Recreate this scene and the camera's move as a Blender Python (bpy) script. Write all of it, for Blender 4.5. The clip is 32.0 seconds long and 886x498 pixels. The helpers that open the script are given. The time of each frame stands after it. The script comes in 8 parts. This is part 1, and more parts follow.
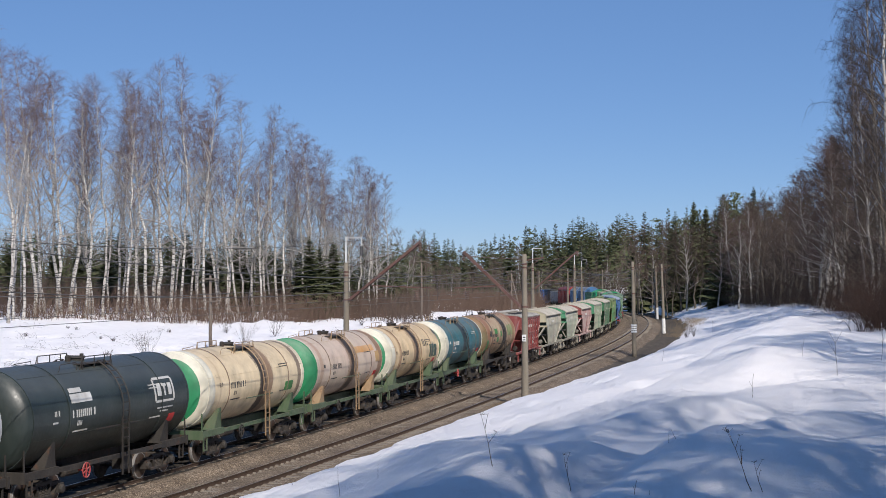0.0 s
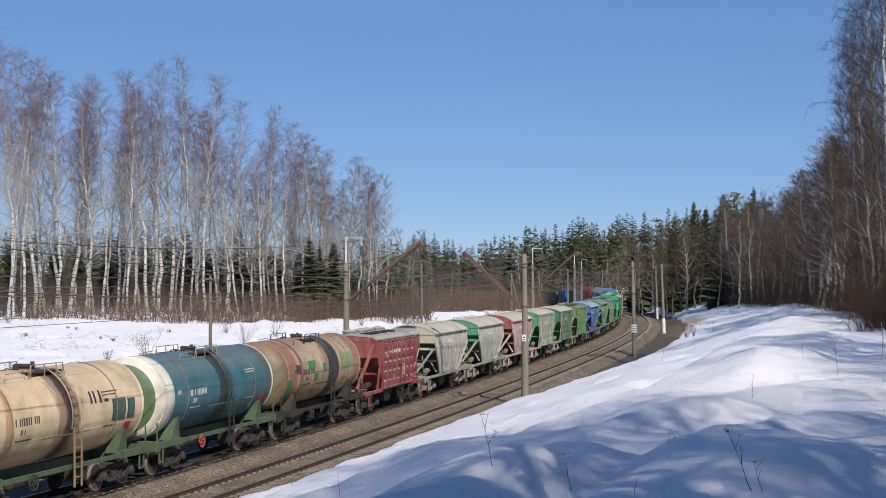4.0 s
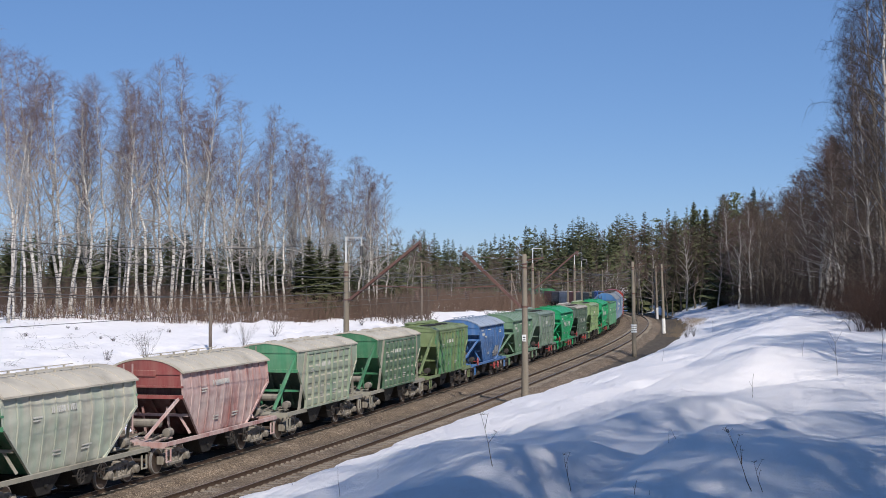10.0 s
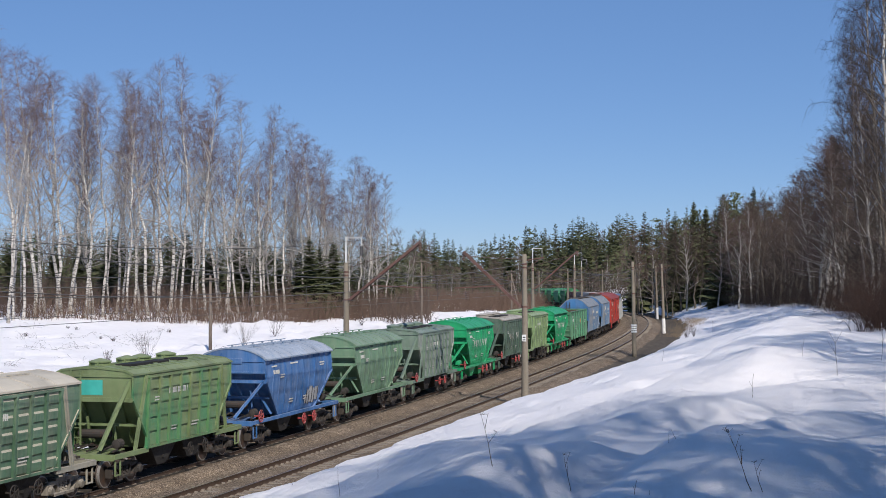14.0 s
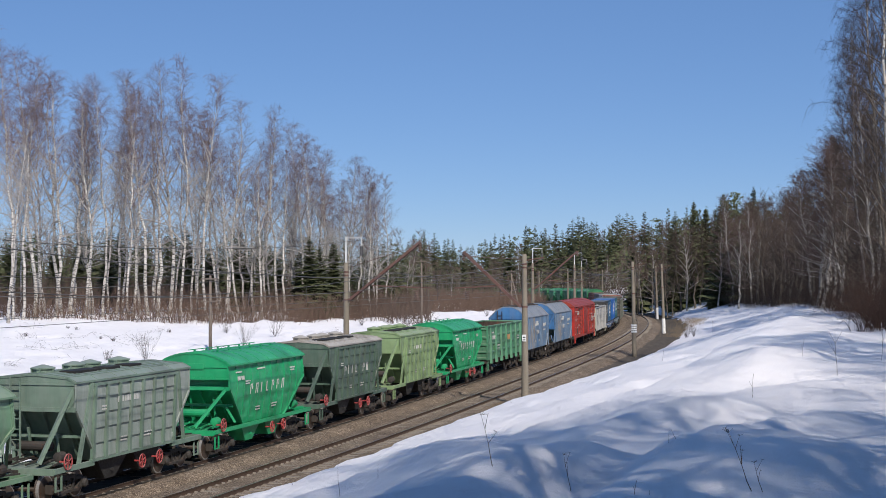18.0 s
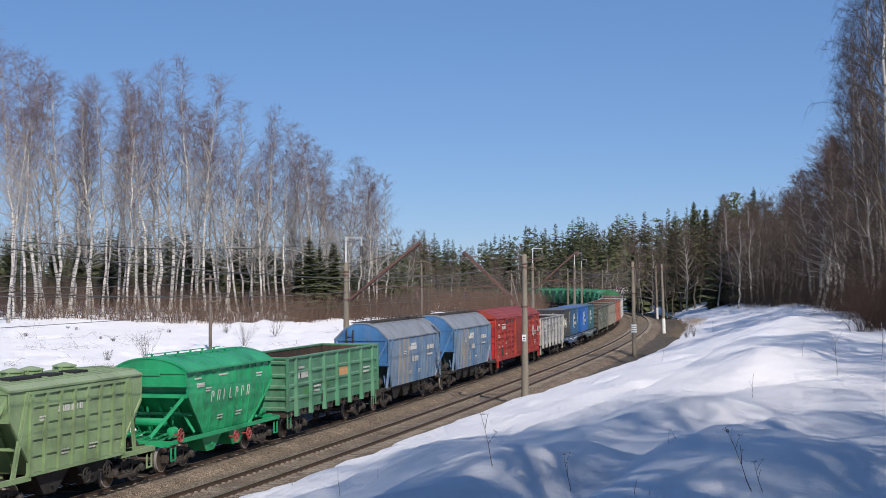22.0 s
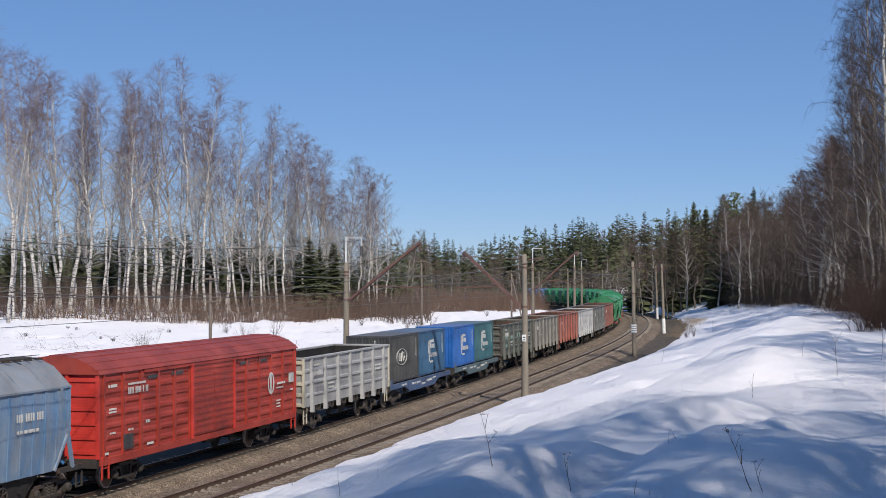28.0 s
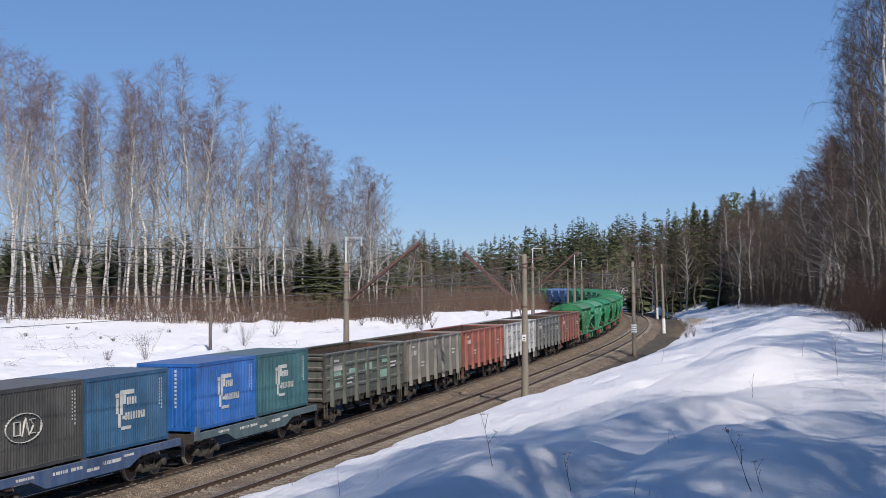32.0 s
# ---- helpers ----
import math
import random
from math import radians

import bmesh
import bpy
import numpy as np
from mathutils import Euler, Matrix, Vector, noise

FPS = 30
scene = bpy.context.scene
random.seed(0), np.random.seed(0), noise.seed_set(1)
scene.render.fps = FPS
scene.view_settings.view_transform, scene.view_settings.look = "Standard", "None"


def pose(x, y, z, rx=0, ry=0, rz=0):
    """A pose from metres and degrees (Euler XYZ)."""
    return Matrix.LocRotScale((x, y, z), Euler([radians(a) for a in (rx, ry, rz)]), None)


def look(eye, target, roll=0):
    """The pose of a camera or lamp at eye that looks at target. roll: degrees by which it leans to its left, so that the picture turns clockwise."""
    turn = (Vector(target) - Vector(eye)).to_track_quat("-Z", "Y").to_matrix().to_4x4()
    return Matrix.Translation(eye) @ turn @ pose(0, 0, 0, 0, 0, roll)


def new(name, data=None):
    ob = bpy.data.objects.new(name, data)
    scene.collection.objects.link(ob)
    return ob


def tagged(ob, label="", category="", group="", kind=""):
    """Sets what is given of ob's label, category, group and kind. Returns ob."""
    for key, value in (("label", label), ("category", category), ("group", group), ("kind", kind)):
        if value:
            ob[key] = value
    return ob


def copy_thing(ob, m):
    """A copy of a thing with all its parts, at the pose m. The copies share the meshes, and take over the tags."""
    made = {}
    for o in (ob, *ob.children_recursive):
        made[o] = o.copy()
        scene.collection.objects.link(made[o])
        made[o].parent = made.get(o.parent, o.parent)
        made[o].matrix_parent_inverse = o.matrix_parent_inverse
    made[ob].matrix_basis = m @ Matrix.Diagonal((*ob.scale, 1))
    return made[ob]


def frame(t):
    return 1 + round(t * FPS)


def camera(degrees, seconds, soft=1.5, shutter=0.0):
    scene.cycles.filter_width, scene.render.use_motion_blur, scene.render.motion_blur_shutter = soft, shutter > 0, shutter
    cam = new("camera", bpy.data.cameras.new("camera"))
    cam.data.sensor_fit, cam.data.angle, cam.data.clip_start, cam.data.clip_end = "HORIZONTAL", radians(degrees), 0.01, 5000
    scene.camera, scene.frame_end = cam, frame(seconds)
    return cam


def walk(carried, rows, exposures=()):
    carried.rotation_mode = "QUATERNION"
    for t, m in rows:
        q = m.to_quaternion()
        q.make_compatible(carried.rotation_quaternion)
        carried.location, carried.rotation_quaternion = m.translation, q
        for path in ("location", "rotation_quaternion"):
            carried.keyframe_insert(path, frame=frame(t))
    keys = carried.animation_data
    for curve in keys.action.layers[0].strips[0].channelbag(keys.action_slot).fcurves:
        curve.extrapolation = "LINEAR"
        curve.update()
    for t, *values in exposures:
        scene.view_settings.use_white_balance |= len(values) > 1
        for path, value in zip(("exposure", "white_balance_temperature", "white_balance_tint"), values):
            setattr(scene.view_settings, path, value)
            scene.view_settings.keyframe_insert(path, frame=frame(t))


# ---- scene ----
cam = camera(32.64, 32.0, soft=0.9)
EYE = 7.146
CAM = Matrix.Translation((0, 0, EYE)) @ pose(0, 0, 0, 90 + 1.1068, 0, 0) @ pose(0, 0, 0, 0, 0, -0.215)
walk(cam, [(0.0, CAM), (32.0, CAM)], exposures=[(0.0, -0.11, 6250, 12), (32.0, -0.11, 6250, 12)])

# ---- daylight: a clear spring sky and one sun behind the camera, to its right ----
SUN_EL, SUN_X, SUN_Y = 38.0, 0.33, -0.944
world = bpy.data.worlds.new("world")
scene.world = world
world.use_nodes = True
wn = world.node_tree.nodes
sky = wn.new("ShaderNodeTexSky")
sky.sky_type, sky.sun_disc = "NISHITA", False
sky.sun_elevation = radians(SUN_EL)
sky.sun_rotation = math.atan2(SUN_X, SUN_Y)
sky.altitude, sky.air_density, sky.dust_density, sky.ozone_density = 2000, 0.85, 0.05, 3.6
wn["Background"].inputs[1].default_value = 0.08
even = wn.new("ShaderNodeMix")  # thin even haze that evens out the blue
even.data_type = "RGBA"
even.inputs[0].default_value = 0.37
even.inputs[7].default_value = (2.13, 4.72, 10.2, 1)
world.node_tree.links.new(sky.outputs[0], even.inputs[6])
world.node_tree.links.new(even.outputs[2], wn["Background"].inputs[0])
sun_data = bpy.data.lights.new("sun", "SUN")
sun_data.energy, sun_data.angle, sun_data.color = 5.0, radians(0.6), (1.0, 0.92, 0.80)
sun = new("sun", sun_data)
ce, se = math.cos(radians(SUN_EL)), math.sin(radians(SUN_EL))
sun.matrix_world = look((60 * SUN_X, 60 * SUN_Y, 80), (60 * SUN_X - 100 * ce * SUN_X, 60 * SUN_Y - 100 * ce * SUN_Y, 80 - 100 * se))

# ---- materials ----
MATS = {}


def material(name):
    m = bpy.data.materials.new(name)
    m.use_nodes = True
    n, l = m.node_tree.nodes, m.node_tree.links
    return m, n, l, n["Principled BSDF"]


def noise_node(n, l, co, scale, detail=4.0, rough=0.6, stretch=None):
    t = n.new("ShaderNodeTexNoise")
    t.inputs["Scale"].default_value, t.inputs["Detail"].default_value = scale, detail
    t.inputs["Roughness"].default_value = rough
    if stretch:
        mp = n.new("ShaderNodeMapping")
        mp.inputs["Scale"].default_value = stretch
        l.new(co, mp.inputs[0])
        co = mp.outputs[0]
    l.new(co, t.inputs["Vector"])
    return t.outputs["Fac"]


def ramp(n, l, fac, stops):
    r = n.new("ShaderNodeValToRGB")
    e = r.color_ramp.elements
    while len(e) < len(stops):
        e.new(0.5)
    for i, (p, c) in enumerate(stops):
        e[i].position = p
        e[i].color = (*c, 1) if len(c) == 3 else c
    l.new(fac, r.inputs[0])
    return r.outputs[0]


def mix(n, l, fac, a, b, mode="MIX"):
    m = n.new("ShaderNodeMix")
    m.data_type, m.blend_type = "RGBA", mode
    for sock, val in ((m.inputs[0], fac), (m.inputs[6], a), (m.inputs[7], b)):
        if hasattr(val, "links"):
            l.new(val, sock)
        elif isinstance(val, (int, float)):
            sock.default_value = val
        else:
            sock.default_value = (*val, 1)
    return m.outputs[2]


def bump(n, l, bsdf, height, strength=0.3, dist=0.02):
    b = n.new("ShaderNodeBump")
    b.inputs["Strength"].default_value, b.inputs["Distance"].default_value = strength, dist
    l.new(height, b.inputs["Height"])
    l.new(b.outputs[0], bsdf.inputs["Normal"])


def paint(name, color, dust=(0.32, 0.29, 0.26), dusty=0.35, rust=0.1, rough=0.55, metal=0.0, patch=None, zones=(), settle=0.3):
    """Weathered paint: a worn base, vertical dirt streaks, dust and rust blooms.
    patch: a second paint that shows through; zones: ragged stains round rings at y (centre, half width, raggedness, colour, strength)."""
    if name in MATS:
        return MATS[name]
    m, n, l, b = material(name)
    co = n.new("ShaderNodeTexCoord").outputs["Object"]
    big = noise_node(n, l, co, 0.7, 3)
    fine = noise_node(n, l, co, 9.0, 6, 0.7)
    streak = noise_node(n, l, co, 1.0, 5, 0.65, (3.2, 3.2, 0.35))
    dark = tuple(c * 0.62 for c in color)
    lite = tuple(min(1, c * 1.22 + 0.012) for c in color)
    c0 = ramp(n, l, big, [(0.3, dark), (0.5, color), (0.72, lite)])
    if patch:
        pn = noise_node(n, l, co, 0.55, 6, 0.7, (1.0, 1.6, 0.7))
        c0 = mix(n, l, ramp(n, l, pn, [(0.44, (0, 0, 0)), (0.62, (patch[1],) * 3)]), c0, patch[0])
    f1 = ramp(n, l, streak, [(0.5 - dusty * 0.3, (0, 0, 0)), (0.85 - dusty * 0.2, (dusty,) * 3)])
    c1 = mix(n, l, f1, c0, dust)
    f2 = ramp(n, l, fine, [(0.58, (0, 0, 0)), (0.75, (dusty * 0.8,) * 3)])
    c2 = mix(n, l, f2, c1, tuple(d * 0.55 for d in dust))
    f3 = ramp(n, l, noise_node(n, l, co, 2.3, 7, 0.75), [(0.64 - rust * 0.25, (0, 0, 0)), (0.8 - rust * 0.2, (min(1, rust * 3),) * 3)])
    c3 = mix(n, l, f3, c2, (0.12, 0.045, 0.02))
    if settle:
        nz = n.new("ShaderNodeSeparateXYZ")
        l.new(n.new("ShaderNodeNewGeometry").outputs["Normal"], nz.inputs[0])
        up = ramp(n, l, nz.outputs[2], [(0.36, (0, 0, 0)), (0.6, (settle,) * 3)])
        c3 = mix(n, l, mix(n, l, 1.0, up, ramp(n, l, fine, [(0.3, (0.4, 0.4, 0.4)), (0.55, (1, 1, 1))]), "MULTIPLY"), c3, tuple(min(1.0, d * 1.25) for d in dust))
    if zones:
        sep = n.new("ShaderNodeSeparateXYZ")
        l.new(co, sep.inputs[0])
        edge = noise_node(n, l, co, 1.0, 6, 0.75, (1.5, 6.0, 0.5))
        for yc, hw, rag, zc, strength in zones:
            d = sep.outputs[1]
            for op, v in (("SUBTRACT", yc), ("ABSOLUTE", 0.0), ("SUBTRACT", hw)):
                mt = n.new("ShaderNodeMath")
                mt.operation = op
                l.new(d, mt.inputs[0])
                mt.inputs[1].default_value = v
                d = mt.outputs[0]
            mt = n.new("ShaderNodeMath")
            mt.operation = "MULTIPLY_ADD"
            l.new(edge, mt.inputs[0])
            mt.inputs[1].default_value = -2.0 * rag
            l.new(d, mt.inputs[2])
            ad = n.new("ShaderNodeMath")
            ad.operation = "ADD"
            l.new(mt.outputs[0], ad.inputs[0])
            ad.inputs[1].default_value = rag
            f = ramp(n, l, ad.outputs[0], [(0.0, (strength,) * 3), (0.12, (0, 0, 0))])
            c3 = mix(n, l, f, c3, zc)
    l.new(c3, b.inputs["Base Color"])
    l.new(ramp(n, l, fine, [(0.3, (rough * 0.75,) * 3), (0.8, (min(1, rough * 1.35),) * 3)]), b.inputs["Roughness"])
    b.inputs["Metallic"].default_value = metal
    bump(n, l, b, fine, 0.12, 0.01)
    MATS[name] = m
    return m


def rough_mat(name, stops, scale=3.0, rough=0.9, bump_s=0.5, bump_d=0.02, detail=8, second=30.0, stretch=None):
    """Natural surface: colour from two scales of noise, with relief."""
    if name in MATS:
        return MATS[name]
    m, n, l, b = material(name)
    co = n.new("ShaderNodeTexCoord").outputs["Object"]
    a = noise_node(n, l, co, scale, detail, 0.65, stretch)
    c = noise_node(n, l, co, second, 4, 0.6)
    s = mix(n, l, 0.5, a, c)
    l.new(ramp(n, l, s, stops), b.inputs["Base Color"])
    b.inputs["Roughness"].default_value = rough
    b.inputs["Specular IOR Level"].default_value = 0.25
    bump(n, l, b, s, bump_s, bump_d)
    MATS[name] = m
    return m


def snow_material():
    m, n, l, b = material("old_snow")
    co = n.new("ShaderNodeTexCoord").outputs["Object"]
    a = noise_node(n, l, co, 0.5, 6, 0.6, (1.0, 2.2, 1.0))
    c = noise_node(n, l, co, 5.0, 6, 0.7, (0.8, 1.6, 1.0))
    g = noise_node(n, l, co, 60.0, 3, 0.6)
    # slight pink tint puts the warmer tone of shaded snow into the colour
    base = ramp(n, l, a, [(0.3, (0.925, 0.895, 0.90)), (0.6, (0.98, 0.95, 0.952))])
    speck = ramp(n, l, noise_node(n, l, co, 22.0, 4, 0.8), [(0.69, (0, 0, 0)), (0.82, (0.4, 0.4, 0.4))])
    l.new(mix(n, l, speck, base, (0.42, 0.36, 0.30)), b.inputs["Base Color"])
    b.inputs["Roughness"].default_value = 0.75
    b.inputs["Specular IOR Level"].default_value = 0.3
    b.inputs["Subsurface Weight"].default_value = 0.0
    crust = noise_node(n, l, co, 1.7, 7, 0.62, (0.8, 1.5, 1.0))
    h = mix(n, l, 0.18, mix(n, l, 0.5, c, crust), g)
    bump(n, l, b, h, 0.9, 0.2)
    return m


SNOW = snow_material()


def ballast_material():
    m, n, l, b = material("crushed_stone")
    co = n.new("ShaderNodeTexCoord").outputs["Object"]
    vo = n.new("ShaderNodeTexVoronoi")
    vo.inputs["Scale"].default_value = 19.0
    l.new(co, vo.inputs["Vector"])
    sep = n.new("ShaderNodeSeparateColor")
    l.new(vo.outputs["Color"], sep.inputs[0])
    stone = ramp(n, l, sep.outputs[0], [(0.0, (0.14, 0.105, 0.075)), (0.35, (0.255, 0.198, 0.142)), (0.7, (0.36, 0.285, 0.21)), (1.0, (0.52, 0.44, 0.345))])
    gap = ramp(n, l, vo.outputs["Distance"], [(0.25, (1, 1, 1)), (0.66, (0.42, 0.40, 0.38))])
    c = mix(n, l, 1.0, stone, gap, "MULTIPLY")
    wide = ramp(n, l, noise_node(n, l, co, 0.5, 6, 0.65), [(0.35, (0.62, 0.58, 0.54)), (0.65, (1.15, 1.12, 1.08))])
    l.new(mix(n, l, 1.0, c, wide, "MULTIPLY"), b.inputs["Base Color"])
    b.inputs["Roughness"].default_value = 0.95
    bp = n.new("ShaderNodeBump")
    bp.invert = True
    bp.inputs["Strength"].default_value, bp.inputs["Distance"].default_value = 0.8, 0.035
    l.new(vo.outputs["Distance"], bp.inputs["Height"])
    l.new(bp.outputs[0], b.inputs["Normal"])
    return m


BALLAST = ballast_material()
EARTH = rough_mat("thawed_earth", [(0.3, (0.035, 0.028, 0.022)), (0.5, (0.09, 0.075, 0.06)), (0.7, (0.17, 0.14, 0.11))], 1.2, 0.95, 0.8, 0.05)
CONCRETE = rough_mat("grey_concrete", [(0.3, (0.14, 0.12, 0.093)), (0.6, (0.235, 0.205, 0.16)), (0.75, (0.30, 0.27, 0.22))], 1.5, 0.85, 0.25, 0.01, stretch=(2, 2, 0.4))
SLEEPER = rough_mat("concrete_sleeper", [(0.3, (0.17, 0.14, 0.11)), (0.6, (0.31, 0.27, 0.22))], 2.0, 0.9, 0.3, 0.01)
RAIL_SIDE = rough_mat("rusty_rail_steel", [(0.3, (0.045, 0.03, 0.022)), (0.6, (0.10, 0.065, 0.045))], 6.0, 0.75, 0.2, 0.004)
WHITEWASH = rough_mat("whitewash", [(0.3, (0.55, 0.55, 0.53)), (0.6, (0.78, 0.78, 0.76))], 3.0, 0.85, 0.2, 0.005)
RUSTY_STEEL = paint("maroon_steelwork", (0.10, 0.045, 0.035), dusty=0.2, rust=0.4, rough=0.7)
GALV = paint("pale_painted_steel", (0.55, 0.56, 0.56), dusty=0.2, rust=0.05, rough=0.6)
PORCELAIN = paint("porcelain", (0.14, 0.09, 0.07), dusty=0.2, rust=0.0, rough=0.25)
WIRE = paint("dark_wire", (0.03, 0.03, 0.032), dusty=0.0, rust=0.0, rough=0.6)
OLD_WOOD = rough_mat("weathered_wood", [(0.3, (0.10, 0.08, 0.065)), (0.6, (0.20, 0.165, 0.135))], 3.0, 0.9, 0.4, 0.01, stretch=(6, 6, 0.5))
POLISHED = paint("polished_rail_head", (0.35, 0.34, 0.33), dusty=0.15, rust=0.05, rough=0.3, metal=0.9)


# ---- mesh writing ----
class Geo:
    def __init__(self):
        self.v, self.f, self.m = [], [], []
        self.cur = 0

    def add(self, verts, faces):
        k = len(self.v)
        self.v.extend(tuple(p) for p in verts)
        for f in faces:
            self.f.append(tuple(i + k for i in f))
            self.m.append(self.cur)
        return self

    def box(self, x0, x1, y0, y1, z0, z1):
        vs = [(x, y, z) for z in (z0, z1) for y in (y0, y1) for x in (x0, x1)]
        return self.add(vs, [(0, 2, 3, 1), (4, 5, 7, 6), (0, 1, 5, 4), (1, 3, 7, 5), (3, 2, 6, 7), (2, 0, 4, 6)])

    def slab(self, x0, x1, y0, y1, z0, z1, c=0.02):
        """A box with chamfered vertical and top edges."""
        def ring(i, z):
            a0, a1, b0, b1 = x0 + i, x1 - i, y0 + i, y1 - i
            return [(a0 + c, b0, z), (a1 - c, b0, z), (a1, b0 + c, z), (a1, b1 - c, z), (a1 - c, b1, z), (a0 + c, b1, z), (a0, b1 - c, z), (a0, b0 + c, z)]
        return self.loft([ring(0, z0), ring(0, z1 - c), ring(c, z1)])

    def bar(self, p, q, w, h=None, up=(0, 0, 1)):
        p, q = Vector(p), Vector(q)
        d = (q - p).normalized()
        u = Vector(up)
        if abs(d.dot(u)) > 0.98:
            u = Vector((0, 1, 0))
        a = d.cross(u).normalized()
        b = a.cross(d)
        a, b = a * w / 2, b * (h or w) / 2
        vs = [e + i * a + j * b for e in (p, q) for i, j in ((-1, -1), (1, -1), (1, 1), (-1, 1))]
        return self.add(vs, [(3, 2, 1, 0), (4, 5, 6, 7), (0, 1, 5, 4), (1, 2, 6, 5), (2, 3, 7, 6), (3, 0, 4, 7)])

    def loft(self, rings, closed=True, caps=True):
        n = len(rings[0])
        vs = [p for r in rings for p in r]
        fs = []
        for i in range(len(rings) - 1):
            for j in range(n if closed else n - 1):
                k = (j + 1) % n
                fs.append((i * n + j, i * n + k, (i + 1) * n + k, (i + 1) * n + j))
        if caps:
            fs.append(tuple(range(n))[::-1])
            fs.append(tuple((len(rings) - 1) * n + j for j in range(n)))
        return self.add(vs, fs)

    def tube(self, pts, rads, n=6, caps=True):
        pts = [Vector(p) for p in pts]
        if isinstance(rads, (int, float)):
            rads = [rads] * len(pts)
        rads = [float(r) for r in rads]
        rings = []
        for i, p in enumerate(pts):
            d = (pts[min(i + 1, len(pts) - 1)] - pts[max(i - 1, 0)]).normalized()
            u = Vector((0, 0, 1)) if abs(d.z) < 0.9 else Vector((1, 0, 0))
            a = d.cross(u).normalized()
            b = a.cross(d)
            rings.append([p + rads[i] * (math.cos(t) * a + math.sin(t) * b) for t in (6.28318 * j / n for j in range(n))])
        return self.loft(rings, True, caps)

    def mesh(self, name, *mats, smooth=False):
        me = bpy.data.meshes.new(name)
        me.from_pydata(self.v, [], self.f)
        for m in mats:
            me.materials.append(m)
        if len(mats) > 1:
            me.polygons.foreach_set("material_index", self.m)
        if smooth:
            me.polygons.foreach_set("use_smooth", [True] * len(me.polygons))
        me.update()
        return me


def part(name, data, mat=None, parent=None, label="", at=None, smooth=False):
    """One mesh object under a thing or a part. data: a Geo, or a mesh that is shared."""
    me = data if isinstance(data, bpy.types.Mesh) else data.mesh(name, *(mat if isinstance(mat, (list, tuple)) else [mat]), smooth=smooth)
    ob = new(name, me)
    if parent:
        ob.parent = parent
    if at is not None:
        ob.matrix_basis = at
    return tagged(ob, label)


def thing(name, label, category, group="", kind="", m=None):
    ob = new(name)
    ob.empty_display_size = 0.3
    if m is not None:
        ob.matrix_basis = m
    return tagged(ob, label, category, group, kind)


# ---- the line of the railway: near track, by distance s from a fixed point ----
TK = 4.456
KNOT = [-60, 0, 30, 60, 90, 120, 150, 180, 210, 240, 270, 300, 340]
CURV = [-0.001345, -0.001085, -0.000825, -0.000547, -0.000546, -0.00077, -0.00109, -0.001616, -0.00202, -0.001931, -0.00131, -0.0005, 0.0]
RISE_S = [-300, 0, 60, 120, 180, 240, 300, 400, 480, 1000]
RISE_Z = [0, 0, 0.23, 0.34, 0.66, 0.86, 0.62, 0.05, -0.2, -1.0]
S0, S1 = -700, 1100
SS = np.arange(S0, S1 + 1, 1.0)
_k = np.where(SS < -60, 0.0, np.interp(SS, KNOT, CURV))
_h = np.concatenate([[0], np.cumsum((_k[1:] + _k[:-1]) / 2)])
HEAD = _h - _h[-S0] + 0.2912
_x = np.concatenate([[0], np.cumsum((np.sin(HEAD[1:]) + np.sin(HEAD[:-1])) / 2)])
_y = np.concatenate([[0], np.cumsum((np.cos(HEAD[1:]) + np.cos(HEAD[:-1])) / 2)])
LX, LY = _x - _x[-S0] - 11.145, _y - _y[-S0] + 40.0
_z = np.interp(SS, RISE_S, RISE_Z)
_ker = np.hanning(61) / np.hanning(61).sum()
LZ = np.convolve(np.pad(_z, 30, mode="edge"), _ker, mode="valid")


def track(s, o=0.0, z=0.0):
    """A point at distance s along the near track, o to its right, z over the rail heads."""
    x, y, h, r = (float(np.interp(s, SS, a)) for a in (LX, LY, HEAD, LZ))
    return Vector((x + o * math.cos(h), y - o * math.sin(h), z + r))


def heading(s):
    return float(np.interp(s, SS, HEAD))


def along(s, o=0.0, z=0.0):
    """A pose on the line: local y runs along the track, x to its right."""
    return Matrix.Translation(track(s, o, z)) @ Matrix.Rotation(-heading(s), 4, "Z")


def line_coords(x, y):
    """s and o of points of the plan (arrays)."""
    sel = slice(0, len(SS), 3)
    ax, ay = LX[sel], LY[sel]
    s, o = np.empty_like(x), np.empty_like(x)
    for i in range(0, len(x), 20000):
        px, py = x[i:i + 20000, None], y[i:i + 20000, None]
        j = np.argmin((px - ax) ** 2 + (py - ay) ** 2, axis=1)
        h = HEAD[sel][j]
        dx, dy = px[:, 0] - ax[j], py[:, 0] - ay[j]
        s[i:i + 20000] = SS[sel][j] + dx * np.sin(h) + dy * np.cos(h)
        o[i:i + 20000] = dx * np.cos(h) - dy * np.sin(h)
    return s, o


def step(a, b, x):
    t = np.clip((x - a) / (b - a), 0, 1)
    return t * t * (3 - 2 * t)


def waves(x, y, seed, scale, n=7):
    """A smooth uneven field of about unit height."""
    rng = np.random.default_rng(seed)
    out = np.zeros_like(x)
    for i in range(n):
        a, f, ph = rng.uniform(0, 6.283), rng.uniform(0.6, 1.8) / scale, rng.uniform(0, 6.283)
        out += np.sin((x * np.cos(a) + y * np.sin(a)) * f * 6.283 + ph + 1.3 * np.sin((x * np.sin(a) - y * np.cos(a)) * f * 3.1 + i))
    return out / n ** 0.5


